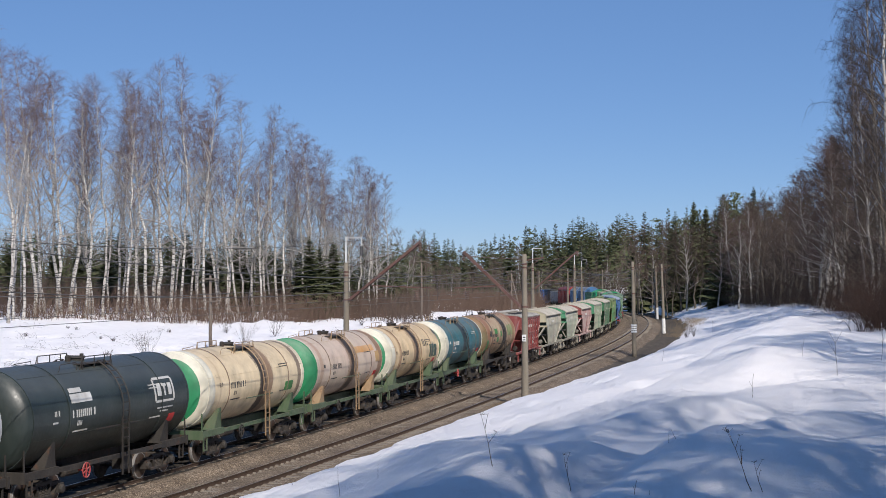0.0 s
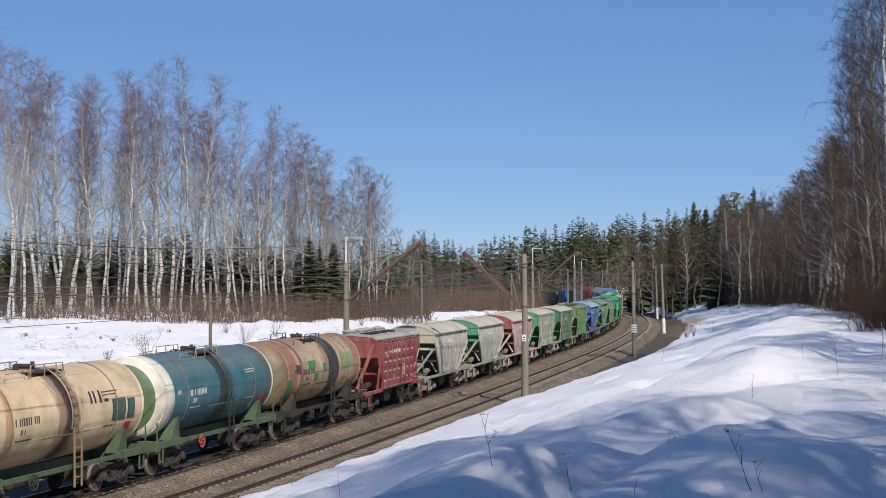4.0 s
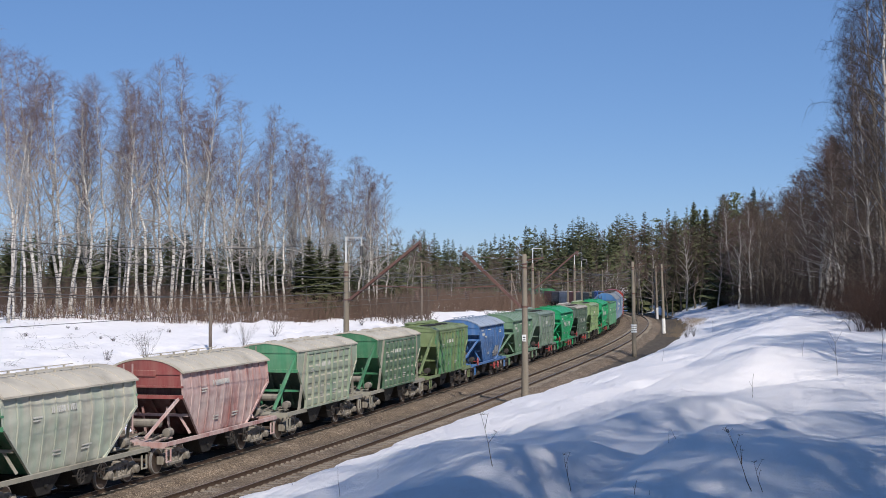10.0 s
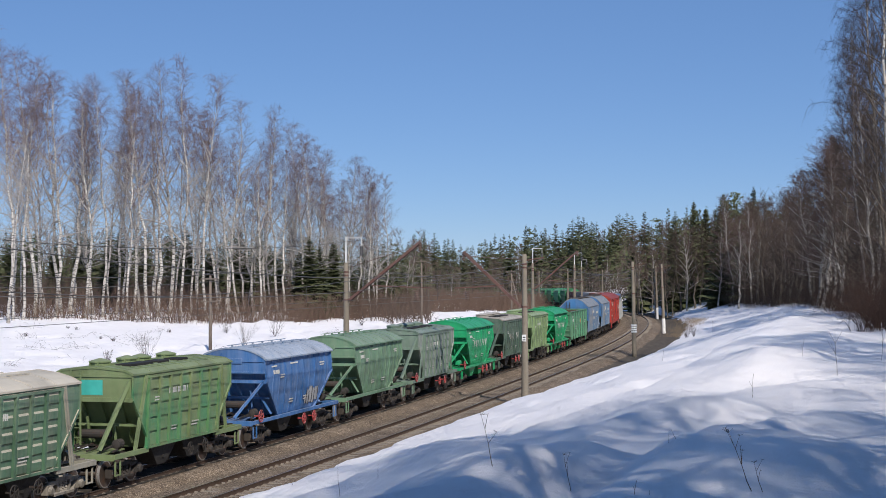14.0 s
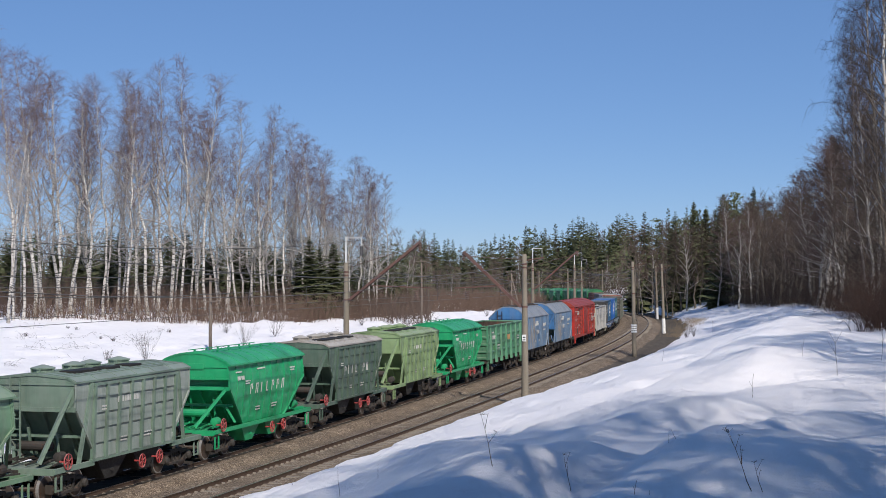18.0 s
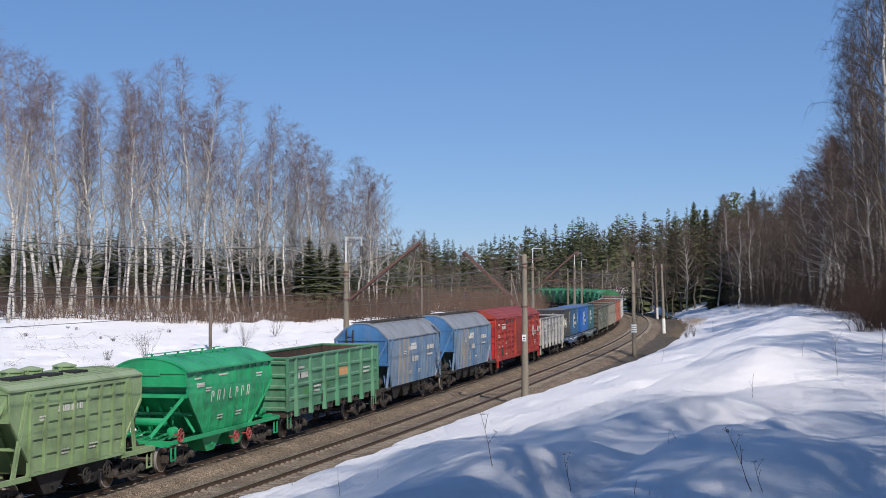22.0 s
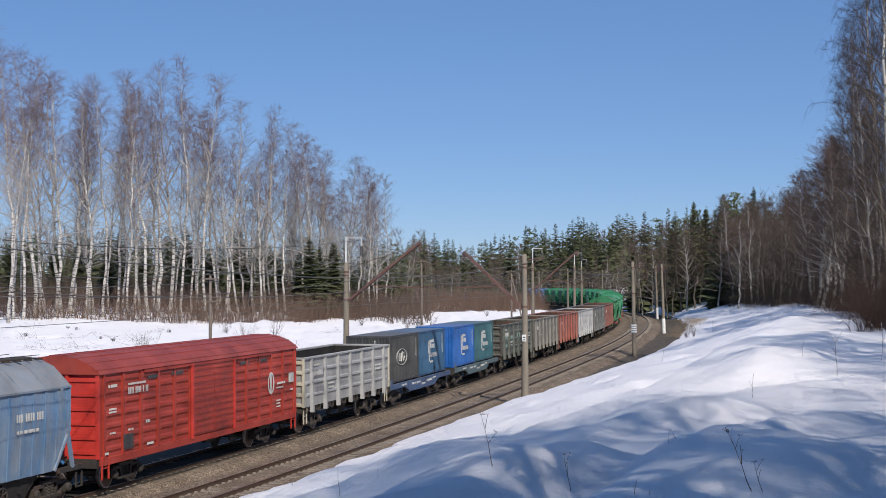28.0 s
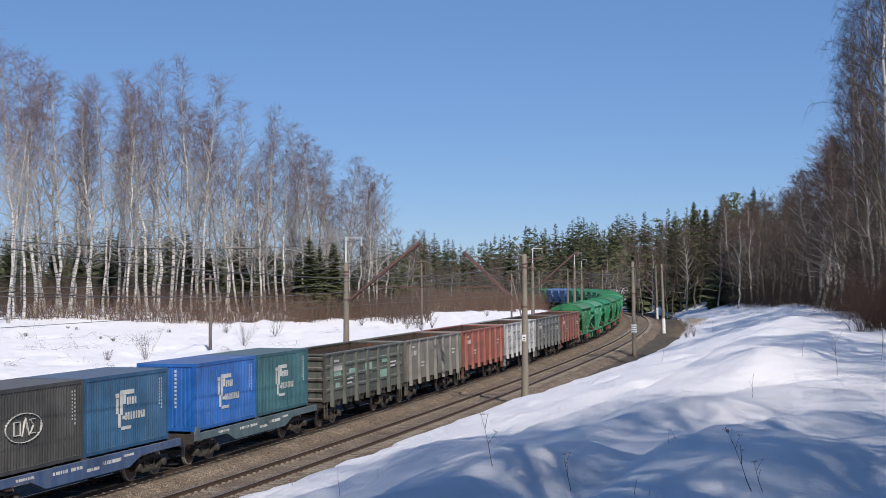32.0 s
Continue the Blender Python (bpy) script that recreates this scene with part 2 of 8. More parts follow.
MOUNDS = [  # x, y, radius across, radius along, height, turn
    (2.9, 15.5, 3.2, 3.0, 0.2, 0.5), (1.0, 24.0, 3.0, 5.0, 0.15, 0.2), (5.8, 30.0, 3.0, 5.0, 0.0, -0.5),
    (-1.5, 31.0, 2.5, 4.0, 0.35, 0.3), (10.5, 44.0, 4.5, 7.0, 0.35, -0.3), (6.8, 60.0, 3.5, 8.0, 0.3, 0.2),
    (15.0, 62.0, 4.0, 9.0, 0.1, 0.1), (22.0, 88.0, 5.0, 10.0, 0.1, 0.2), (2.2, 20.0, 1.0, 2.6, -0.3, 0.3), (30.0, 120.0, 8.0, 14.0, 0.2, 0.0),
    (7.5, 13.0, 6.5, 7.5, 0.7, 0.2), (3.4, 19.0, 0.8, 4.0, 0.3, -0.55), (1.5, 15.3, 0.5, 3.4, -0.5, -0.36), (0.75, 12.9, 0.35, 0.5, -0.25, 0.3), (0.3, 13.6, 0.5, 0.35, -0.2, 0.0), (6.5, 22.0, 1.1, 3.5, 0.15, -0.9), (-0.4, 27.0, 0.9, 3.0, 0.25, 0.5), (9.0, 36.0, 4.5, 6.0, -0.8, 0.0), (13.5, 49.0, 3.2, 5.0, 0.15, -0.25), (9.8, 58.0, 0.9, 6.0, -0.35, -0.35), (17.0, 78.0, 4.0, 6.0, 0.3, 0.3), (12.0, 70.0, 1.0, 7.0, -0.25, -0.3),
    (9.0, 42.5, 0.7, 5.5, 0.25, -0.38), (12.6, 52.0, 1.2, 8.0, -0.1, -0.2), (7.2, 47.0, 0.9, 5.0, -0.25, -0.3), (15.5, 60.0, 1.2, 7.0, 0.35, -0.35), (4.6, 24.6, 0.8, 3.2, 0.2, -0.9), (7.4, 27.5, 1.0, 3.4, 0.25, -1.1)]


def terrain(x, y):
    s, o = line_coords(x, y)
    rise = np.interp(s, SS, LZ)
    crest = np.interp(s, [-40, 10, 30, 60, 90, 130, 170, 240], [0.9, 0.75, 0.7, 0.35, 0.15, 0.15, 0.3, 0.3])
    lip = np.interp(s, [-40, 30, 54, 66, 85, 110, 170, 240], [3.35, 3.3, 3.3, 3.7, 4.4, 5.1, 6.0, 5.5])
    lip = lip + 0.16 * np.sin(s * 0.83) + 0.11 * np.sin(s * 2.1 + 1.0)
    right = -0.62 + (crest + 0.62) * step(lip - 0.6, lip + 1.0, o) + 0.285 * np.clip(o - lip - 0.6, 0, np.interp(s, [0, 25, 60, 300], [14.2, 13.0, 13.0, 13.4]))
    left = -0.75 + 0.5 * step(5.0, 8.5, -o - TK) + 0.055 * np.clip(-o - TK - 6.5, 0, 56) + 0.012 * np.clip(-o - 66, 0, 250)
    z = np.where(o > 0, right, np.where(o < -TK, left, -0.62))
    away = step(3.2, 7.0, np.maximum(o, -o - TK))
    near = np.exp(-(x ** 2 + (y - 20) ** 2) / 60.0 ** 2)
    z = z + away * (0.13 * waves(x, y, 3, 14) + 0.075 * waves(x, y, 5, 4.5) + 0.045 * near * waves(x, y * 0.6, 8, 1.6))
    z = z + 0.13 * step(9, 16, -o) * (1 - step(90, 130, -o)) * (waves(x, y, 17, 5.5) + 0.5 * waves(x, y, 19, 2.4))
    z = z + away * 0.5 * step(60, 160, np.abs(o)) * waves(x, y, 11, 90)
    for mx, my, ra, rb, h, turn in MOUNDS:
        c, d = math.cos(turn), math.sin(turn)
        u, w = (x - mx) * c + (y - my) * d, -(x - mx) * d + (y - my) * c
        z = z + away * h * np.exp(-(u / ra) ** 2 - (w / rb) ** 2)
    flat = np.exp(-(x ** 2 + y ** 2) / 5.0 ** 2)
    z = z * (1 - flat) + flat * (EYE - 1.65)
    return z + rise


def ground_z(x, y):
    return float(terrain(np.array([float(x)]), np.array([float(y)]))[0])


def spread(knots):
    out = []
    for a, b, d in knots:
        out += list(np.arange(a, b, d))
    return np.array(out)


def tail(start, sign, d, limit):
    out, p = [], start
    while abs(p) < limit:
        p += sign * d
        d *= 1.13
        out.append(p)
    return out


gx = np.array(tail(-70, -1, 3, 3500)[::-1] + list(spread([(-70, -26, 0.8), (-26, 26, 0.36), (26, 72, 1.3)])) + tail(72, 1, 3, 3500))
gy = np.array(tail(-8, -1, 1.2, 3000)[::-1] + list(spread([(-8, 62, 0.36), (62, 140, 0.8), (140, 260, 1.8)])) + tail(260, 1, 3, 4000))
GX, GY = np.meshgrid(gx, gy)
GZ = terrain(GX.ravel(), GY.ravel())
me = bpy.data.meshes.new("ground")
nx, ny = len(gx), len(gy)
idx = np.arange(nx * ny).reshape(ny, nx)
quads = np.stack([idx[:-1, :-1], idx[:-1, 1:], idx[1:, 1:], idx[1:, :-1]], -1).reshape(-1, 4)
me.from_pydata(np.stack([GX.ravel(), GY.ravel(), GZ], -1).tolist(), [], quads.tolist())
me.polygons.foreach_set("use_smooth", [True] * len(me.polygons))
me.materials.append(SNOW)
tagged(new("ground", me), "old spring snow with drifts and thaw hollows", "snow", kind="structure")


# ---- ballast bed, verge, rails, sleepers ----
def sweep(profile, s_list, jitter=0.0, seed=1, closed=True):
    rng = random.Random(seed)
    rings = []
    for s in s_list:
        c, h = track(s), heading(s)
        rings.append([(c.x + o * math.cos(h), c.y - o * math.sin(h), c.z + z + (rng.uniform(-jitter, jitter) if jitter else 0)) for o, z in profile])
    return Geo().loft(rings, closed, closed)


bed_profile = [(-TK - 7.5, -0.62), (-TK - 6.5, -0.55), (-TK - 4.5, -0.55), (-TK - 3.0, -0.5), (-TK - 2.2, -0.32), (-TK - 1.75, -0.17), (-TK - 1.4, -0.13), (-TK - 0.76, -0.15), (-TK, -0.15), (-TK + 0.76, -0.15), (-TK + 1.4, -0.13), (-TK + 1.75, -0.2),
               (-TK / 2 - 0.3, -0.33), (-TK / 2 + 0.3, -0.33), (-1.75, -0.2), (-1.4, -0.15), (-0.76, -0.175), (0, -0.165), (0.76, -0.175), (1.4, -0.15), (1.8, -0.17), (2.4, -0.36), (3.0, -0.6), (3.6, -0.75)]
part("ballast", sweep(bed_profile, list(np.arange(-60, 110, 0.5)) + list(np.arange(110, 460, 2.0)), 0.025, closed=False), BALLAST)
tagged(scene.objects["ballast"], "brown-grey crushed stone ballast under two tracks", "ballast", kind="structure")
part("verge", sweep([(2.4, -0.40), (3.2, -0.50), (4.2, -0.46), (5.2, -0.36), (6.2, -0.12), (7.0, -0.02)], np.arange(56, 250, 1.0), 0.03, 4, closed=False), EARTH)
tagged(scene.objects["verge"], "dark thawed earth beside the ballast", "earth", kind="structure")

# dark strip over the ballast, standing in for the shade under the train
BEDSHADE = rough_mat("oil_darkened_stone", [(0.3, (0.016, 0.014, 0.012)), (0.5, (0.04, 0.035, 0.03)), (0.7, (0.085, 0.072, 0.06))], 2.5, 0.9, 0.8, 0.03, second=22.0)
part("oil_stained_bed", sweep([(-TK - 4.4, -0.52), (-TK - 3.0, -0.47), (-TK - 2.2, -0.29), (-TK - 1.75, -0.145), (-TK - 1.4, -0.115), (-TK - 0.76, -0.135), (-TK, -0.135), (-TK + 0.76, -0.135), (-TK + 1.12, -0.122)], list(np.arange(-60, 110, 0.5)) + list(np.arange(110, 460, 2.0)), 0.012, 9, closed=False), BEDSHADE)
tagged(scene.objects["oil_stained_bed"], "shade-dark strip laid on the ballast under and beside the train's track", "ballast", kind="structure")

rail_profile = [(-0.066, -0.18), (0.066, -0.18), (0.066, -0.168), (0.012, -0.15), (0.012, -0.045), (0.036, -0.03), (0.036, -0.006), (0.028, 0.0), (-0.028, 0.0), (-0.036, -0.006), (-0.036, -0.03), (-0.012, -0.045), (-0.012, -0.15), (-0.066, -0.168)]
for base in (0.0, -TK):
    for side in (-0.785, 0.785):
        rail = sweep([(base + side + o, z) for o, z in rail_profile], np.arange(-70, 460, 2.0), closed=True)
        for i, f in enumerate(rail.f):
            if i % 14 == 7:
                rail.m[i] = 1
        tagged(part("rail", rail, (RAIL_SIDE, POLISHED)), "rusty steel rail with a polished head", "rail", group="rails", kind="structure")


def sleeper_geo():
    g = Geo()
    pts = [(-1.35, -0.15), (-0.9, -0.15), (-0.55, -0.185), (0.55, -0.185), (0.9, -0.15), (1.35, -0.15)]
    for (x0, z0), (x1, z1) in zip(pts[:-1], pts[1:]):
        g.add([(x0, -0.14, z0 - 0.16), (x1, -0.14, z1 - 0.16), (x1, 0.14, z1 - 0.16), (x0, 0.14, z0 - 0.16), (x0, -0.105, z0), (x1, -0.105, z1), (x1, 0.105, z1), (x0, 0.105, z0)],
              [(4, 5, 6, 7), (0, 1, 5, 4), (2, 3, 7, 6)] + ([(3, 0, 4, 7)] if x0 < -1.3 else []) + ([(1, 2, 6, 5)] if x1 > 1.3 else []))
    for x in (-0.785, 0.785):
        for d in (-0.13, 0.13):
            g.box(x + d - 0.05, x + d + 0.05, -0.05, 0.05, -0.17, -0.115)
    return g


sleeper_mesh = sleeper_geo().mesh("sleeper", SLEEPER)
bed = scene.objects["ballast"]
rest = Geo()
one = sleeper_geo()
for o, s_list in ((0.0, np.arange(-6, 420, 0.56)), (-TK, np.arange(-6, 120, 0.56))):
    for s in s_list:
        m = along(float(s), o)
        if (o == 0.0 and s < 128) or (o < 0 and 5 < s < 30):
            ob = new("sleeper", sleeper_mesh)
            ob.parent, ob.matrix_basis = bed, m
        else:
            rest.add([m @ Vector(p) for p in one.v], one.f)
tagged(part("far_sleepers", rest, SLEEPER, bed, "concrete sleepers"), kind="stuff")


# ---- catenary masts, brackets and wires ----
def mast(s, o, height, side, arm=0.0, band=True, base_white=False, lamp=False, lean=0.0):
    """A tapered concrete mast; side: +1 when the tracks lie to its left. arm: reach of its bracket."""
    m = along(s, o, 0)
    gz = ground_z(m.translation.x, m.translation.y) - m.translation.z
    ob = thing("catenary_mast", "tapered grey concrete catenary mast with steel clamps", "mast", group="catenary masts", m=m @ Matrix.Rotation(lean, 4, "Y"))
    g = Geo()
    zs = np.linspace(min(gz, 0) - 0.5, height, 9)
    g.tube([(0, 0, z) for z in zs], [0.215 - 0.011 * max(0, z) for z in zs], 14)
    part("post", g, CONCRETE, ob, smooth=True)
    for z in (height - 0.55, height - 0.75, 5.35 if side > 0 else 5.7):
        part("clamp", Geo().tube([(0, 0, z - 0.05), (0, 0, z + 0.05)], 0.235 - 0.011 * z, 14), RUSTY_STEEL, ob)
    d = -side
    if arm:
        a = Geo()
        tip = Vector((d * arm, 0, height + 1.15 if side < 0 else height + 0.15))
        root = Vector((d * 0.2, 0, 5.7 if side < 0 else 5.35))
        for dy in (-0.13, 0.13):
            a.bar(root + Vector((0, dy, 0)), tip + Vector((0, dy, 0)), 0.07, 0.14)
        for t in (0.1, 0.3, 0.5, 0.7, 0.9):
            p = root.lerp(tip, t)
            a.bar(p + Vector((0, -0.13, 0)), p + Vector((0, 0.13, 0)), 0.05)
        part("bracket_arm", a, RUSTY_STEEL, ob, "inclined rust-brown double-channel arm")
        b = Geo()
        b.tube([(d * 0.1, 0, height - 0.3), tip.lerp(root, 0.08)], 0.018, 4)
        part("tie_rod", b, RUSTY_STEEL, ob)
        part("registration_arm", Geo().bar((d * arm * 0.35, 0, 6.55), (d * arm * 1.15, 0, 6.4), 0.07, 0.07), RUSTY_STEEL, ob)
        for x, z in ((tip.x, tip.z - 0.5), (d * arm * 0.95, 5.75)):
            i = Geo()
            lathe_prof = []
            for k in range(5):
                lathe_prof += [(z + k * 0.1, 0.05), (z + k * 0.1 + 0.03, 0.12), (z + k * 0.1 + 0.07, 0.11)]
            rings = [[(x + r * math.cos(6.283 * j / 10), r * math.sin(6.283 * j / 10), zz) for j in range(10)] for zz, r in lathe_prof]
            i.loft(rings)
            part("insulator", i, PORCELAIN, ob, "ribbed grey porcelain insulator")
    if lamp:
        b = Geo()
        b.bar((0, 0, height - 1.6), (0, 0, height + 1.5), 0.09)
        b.bar((0, 0, height + 1.45), (d * 0.95, 0, height + 1.45), 0.07)
        b.bar((d * 0.95, 0, height + 1.45), (d * 0.95, 0, height + 1.0), 0.03)
        part("feeder_bracket", b, GALV, ob, "pale steel bracket over the mast head")
        i = Geo().tube([(d * 0.95, 0, height + 0.95), (d * 0.95, 0, height + 0.4)], [0.09, 0.09], 8)
        part("insulator", i, IRON_DARK, ob)
    else:
        b = Geo()
        b.bar((-side * -0.1, 0, height - 0.35), (side * 1.1, 0, height - 0.2), 0.06)
        b.bar((side * 0.1, 0, height - 0.9), (side * 0.9, 0, height - 0.25), 0.03)
        part("feeder_bracket", b, RUSTY_STEEL, ob)
    if band:
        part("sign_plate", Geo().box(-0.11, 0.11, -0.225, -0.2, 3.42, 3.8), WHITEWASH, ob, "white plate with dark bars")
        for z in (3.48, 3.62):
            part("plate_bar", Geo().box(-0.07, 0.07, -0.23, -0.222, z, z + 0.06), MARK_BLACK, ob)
    if base_white:
        part("whitewashed_foot", Geo().tube([(0, 0, gz - 0.1), (0, 0, 1.4)], [0.225, 0.22], 14), WHITEWASH, ob, "whitewashed lower end")
    return ob


IRON_DARK = paint("dark_cast_iron", (0.05, 0.05, 0.052), dusty=0.1, rust=0.1)
MARK_BLACK = paint("black_enamel", (0.02, 0.02, 0.02), dusty=0.1, rust=0.0)
RIGHT = [(-10.5, 3.3), (47.3, 3.25), (104.0, 3.2), (157.0, 3.2), (214.0, 3.2), (300.0, 3.3)]
LEFT = [(-8.0, -TK - 3.2), (48.6, -TK - 3.2), (113.0, -TK - 3.2), (154.0, -TK - 3.4), (246.0, -TK - 3.2), (274.0, -TK - 3.2), (326.0, -TK - 3.2)]
for i, (s, o) in enumerate(RIGHT):
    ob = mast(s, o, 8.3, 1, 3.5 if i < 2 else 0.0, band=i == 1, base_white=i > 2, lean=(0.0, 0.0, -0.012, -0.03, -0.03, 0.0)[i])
    if i == 2:
        for k in range(4):
            part("insulator_ring", Geo().tube([(0, 0, 1.75 + 0.2 * k), (0, 0, 1.9 + 0.2 * k)], [0.3, 0.26], 12), WHITEWASH, ob, "white ribbed insulator block")
for i, (s, o) in enumerate(LEFT):
    mast(s, o, 7.9 if i < 2 else 8.3, -1, 4.5 if i < 3 else 0.0, band=False, lamp=i in (1, 2, 3, 4))


def wire(points, r, label, name="overhead_wire"):
    g = Geo()
    for p, q in zip(points[:-1], points[1:]):
        n = 8
        p, q = Vector(p), Vector(q)
        sag = (q - p).length ** 2 / 60 ** 2
        g.tube([p.lerp(q, k / n) - Vector((0, 0, sag * 4 * (k / n) * (1 - k / n))) for k in range(n + 1)], r * 0.72, 4)
    return tagged(part(name, g, WIRE), label, "wire", group="overhead wires", kind="structure")


stations = [-70, -10, 47.5, 104, 157, 214, 262, 300]
for o in (0.0, -TK):
    wire([track(s, o + 0.25 * (-1) ** i, 7.3) for i, s in enumerate(stations)], 0.02, "messenger wire over the track")
    g = Geo()
    for i in range(len(stations) - 1):
        a, b = track(stations[i], o + 0.25 * (-1) ** i, 5.85), track(stations[i + 1], o + 0.25 * (-1) ** (i + 1), 5.85)
        g.tube([a, b], 0.009, 4)
        a2, b2 = a + Vector((0, 0, 1.45)), b + Vector((0, 0, 1.45))
        sag = (b2 - a2).length ** 2 / 3600
        for k in range(1, 8):
            t = k / 8
            p = a.lerp(b, t)
            g.tube([p, a2.lerp(b2, t) - Vector((0, 0, sag * 4 * t * (1 - t)))], 0.009, 3)
    tagged(part("contact_wire", g, WIRE), "contact wire hung from droppers", "wire", group="overhead wires", kind="structure")
for o, z in ((-TK - 2.3, 9.2), (-TK - 3.6, 8.0), (-TK - 4.3, 7.6)):
    wire([track(s, o, z) for s in (-70, -8, 48.6, 113, 154, 200, 246, 274, 326)], 0.02, "feeder wire along the masts")
wire([track(s, 4.2, 8.0) for s in (-70, -10.5, 47.3, 104, 157, 214, 300)], 0.018, "feeder wire along the masts")


# old telegraph poles across the line
def telegraph_pole(x, y, h, arms=2, brace=False):
    z = ground_z(x, y)
    ob = thing("telegraph_pole", "weathered wooden telegraph pole with cross arms", "pole", group="telegraph poles", m=Matrix.Translation((x, y, z)) @ Matrix.Rotation(-0.5, 4, "Z"))
    part("post", Geo().tube([(0, 0, -0.5), (0.03, 0, h * 0.5), (0, 0.02, h)], [0.15, 0.135, 0.11], 9), OLD_WOOD, ob, smooth=True)
    for k in range(arms):
        part("cross_arm", Geo().box(-0.85, 0.85, -0.19, -0.1, h - 0.35 - 1.9 * k, h - 0.23 - 1.9 * k), OLD_WOOD, ob)
    if brace:
        part("brace", Geo().tube([(1.9, 0, -0.4), (0.05, 0, h * 0.85)], [0.13, 0.1], 8), OLD_WOOD, ob)
    return ob


telegraph_pole(-19.7, 128.0, 6.3)
telegraph_pole(10.2, 226.0, 7.5, 1, True)
telegraph_pole(-2.8, 196.0, 8.5, 2)


# ---- the freight train ----
SPEED = 9.9017
IRON = paint("grimy_running_gear", (0.024, 0.021, 0.018), dust=(0.105, 0.083, 0.064), dusty=0.32, settle=0.15, rust=0.3, rough=0.8)
DUSTIRON = paint("dust_caked_running_gear", (0.10, 0.09, 0.075), dust=(0.40, 0.36, 0.30), dusty=0.55, rust=0.12, rough=0.9)
BLACK = paint("black_chute_steel", (0.012, 0.011, 0.01), dust=(0.12, 0.10, 0.08), settle=0.0, dusty=0.12, rust=0.05, rough=0.8)
TYRE = paint("worn_wheel_steel", (0.085, 0.06, 0.045), dusty=0.3, rust=0.4, rough=0.5, metal=0.5)
TREAD = paint("bright_wheel_tread", (0.36, 0.34, 0.32), dusty=0.1, rust=0.02, rough=0.32, metal=0.45)
REDWHEEL = paint("red_handwheel_paint", (0.36, 0.04, 0.04), dusty=0.3, rust=0.05)
MARK = paint("white_stencil", (0.56, 0.56, 0.53), dusty=0.5, rust=0.0)
MARK_DARK = paint("black_stencil", (0.03, 0.03, 0.03), dusty=0.2, rust=0.0)
CACHE = {}
EMERALD_KEY = {}


def lathe(g, prof, n=20, axis="x", centre=(0, 0, 0)):
    """Turns (position along the axis, radius) pairs about an axis through centre."""
    rings = []
    for a, r in prof:
        ring = []
        for j in range(n):
            t = 6.283185 * j / n
            u, w = r * math.cos(t), r * math.sin(t)
            ring.append((centre[0] + a, centre[1] + u, centre[2] + w) if axis == "x" else (centre[0] + u, centre[1] + a, centre[2] + w) if axis == "y" else (centre[0] + u, centre[1] + w, centre[2] + a))
        rings.append(ring)
    return g.loft(rings)


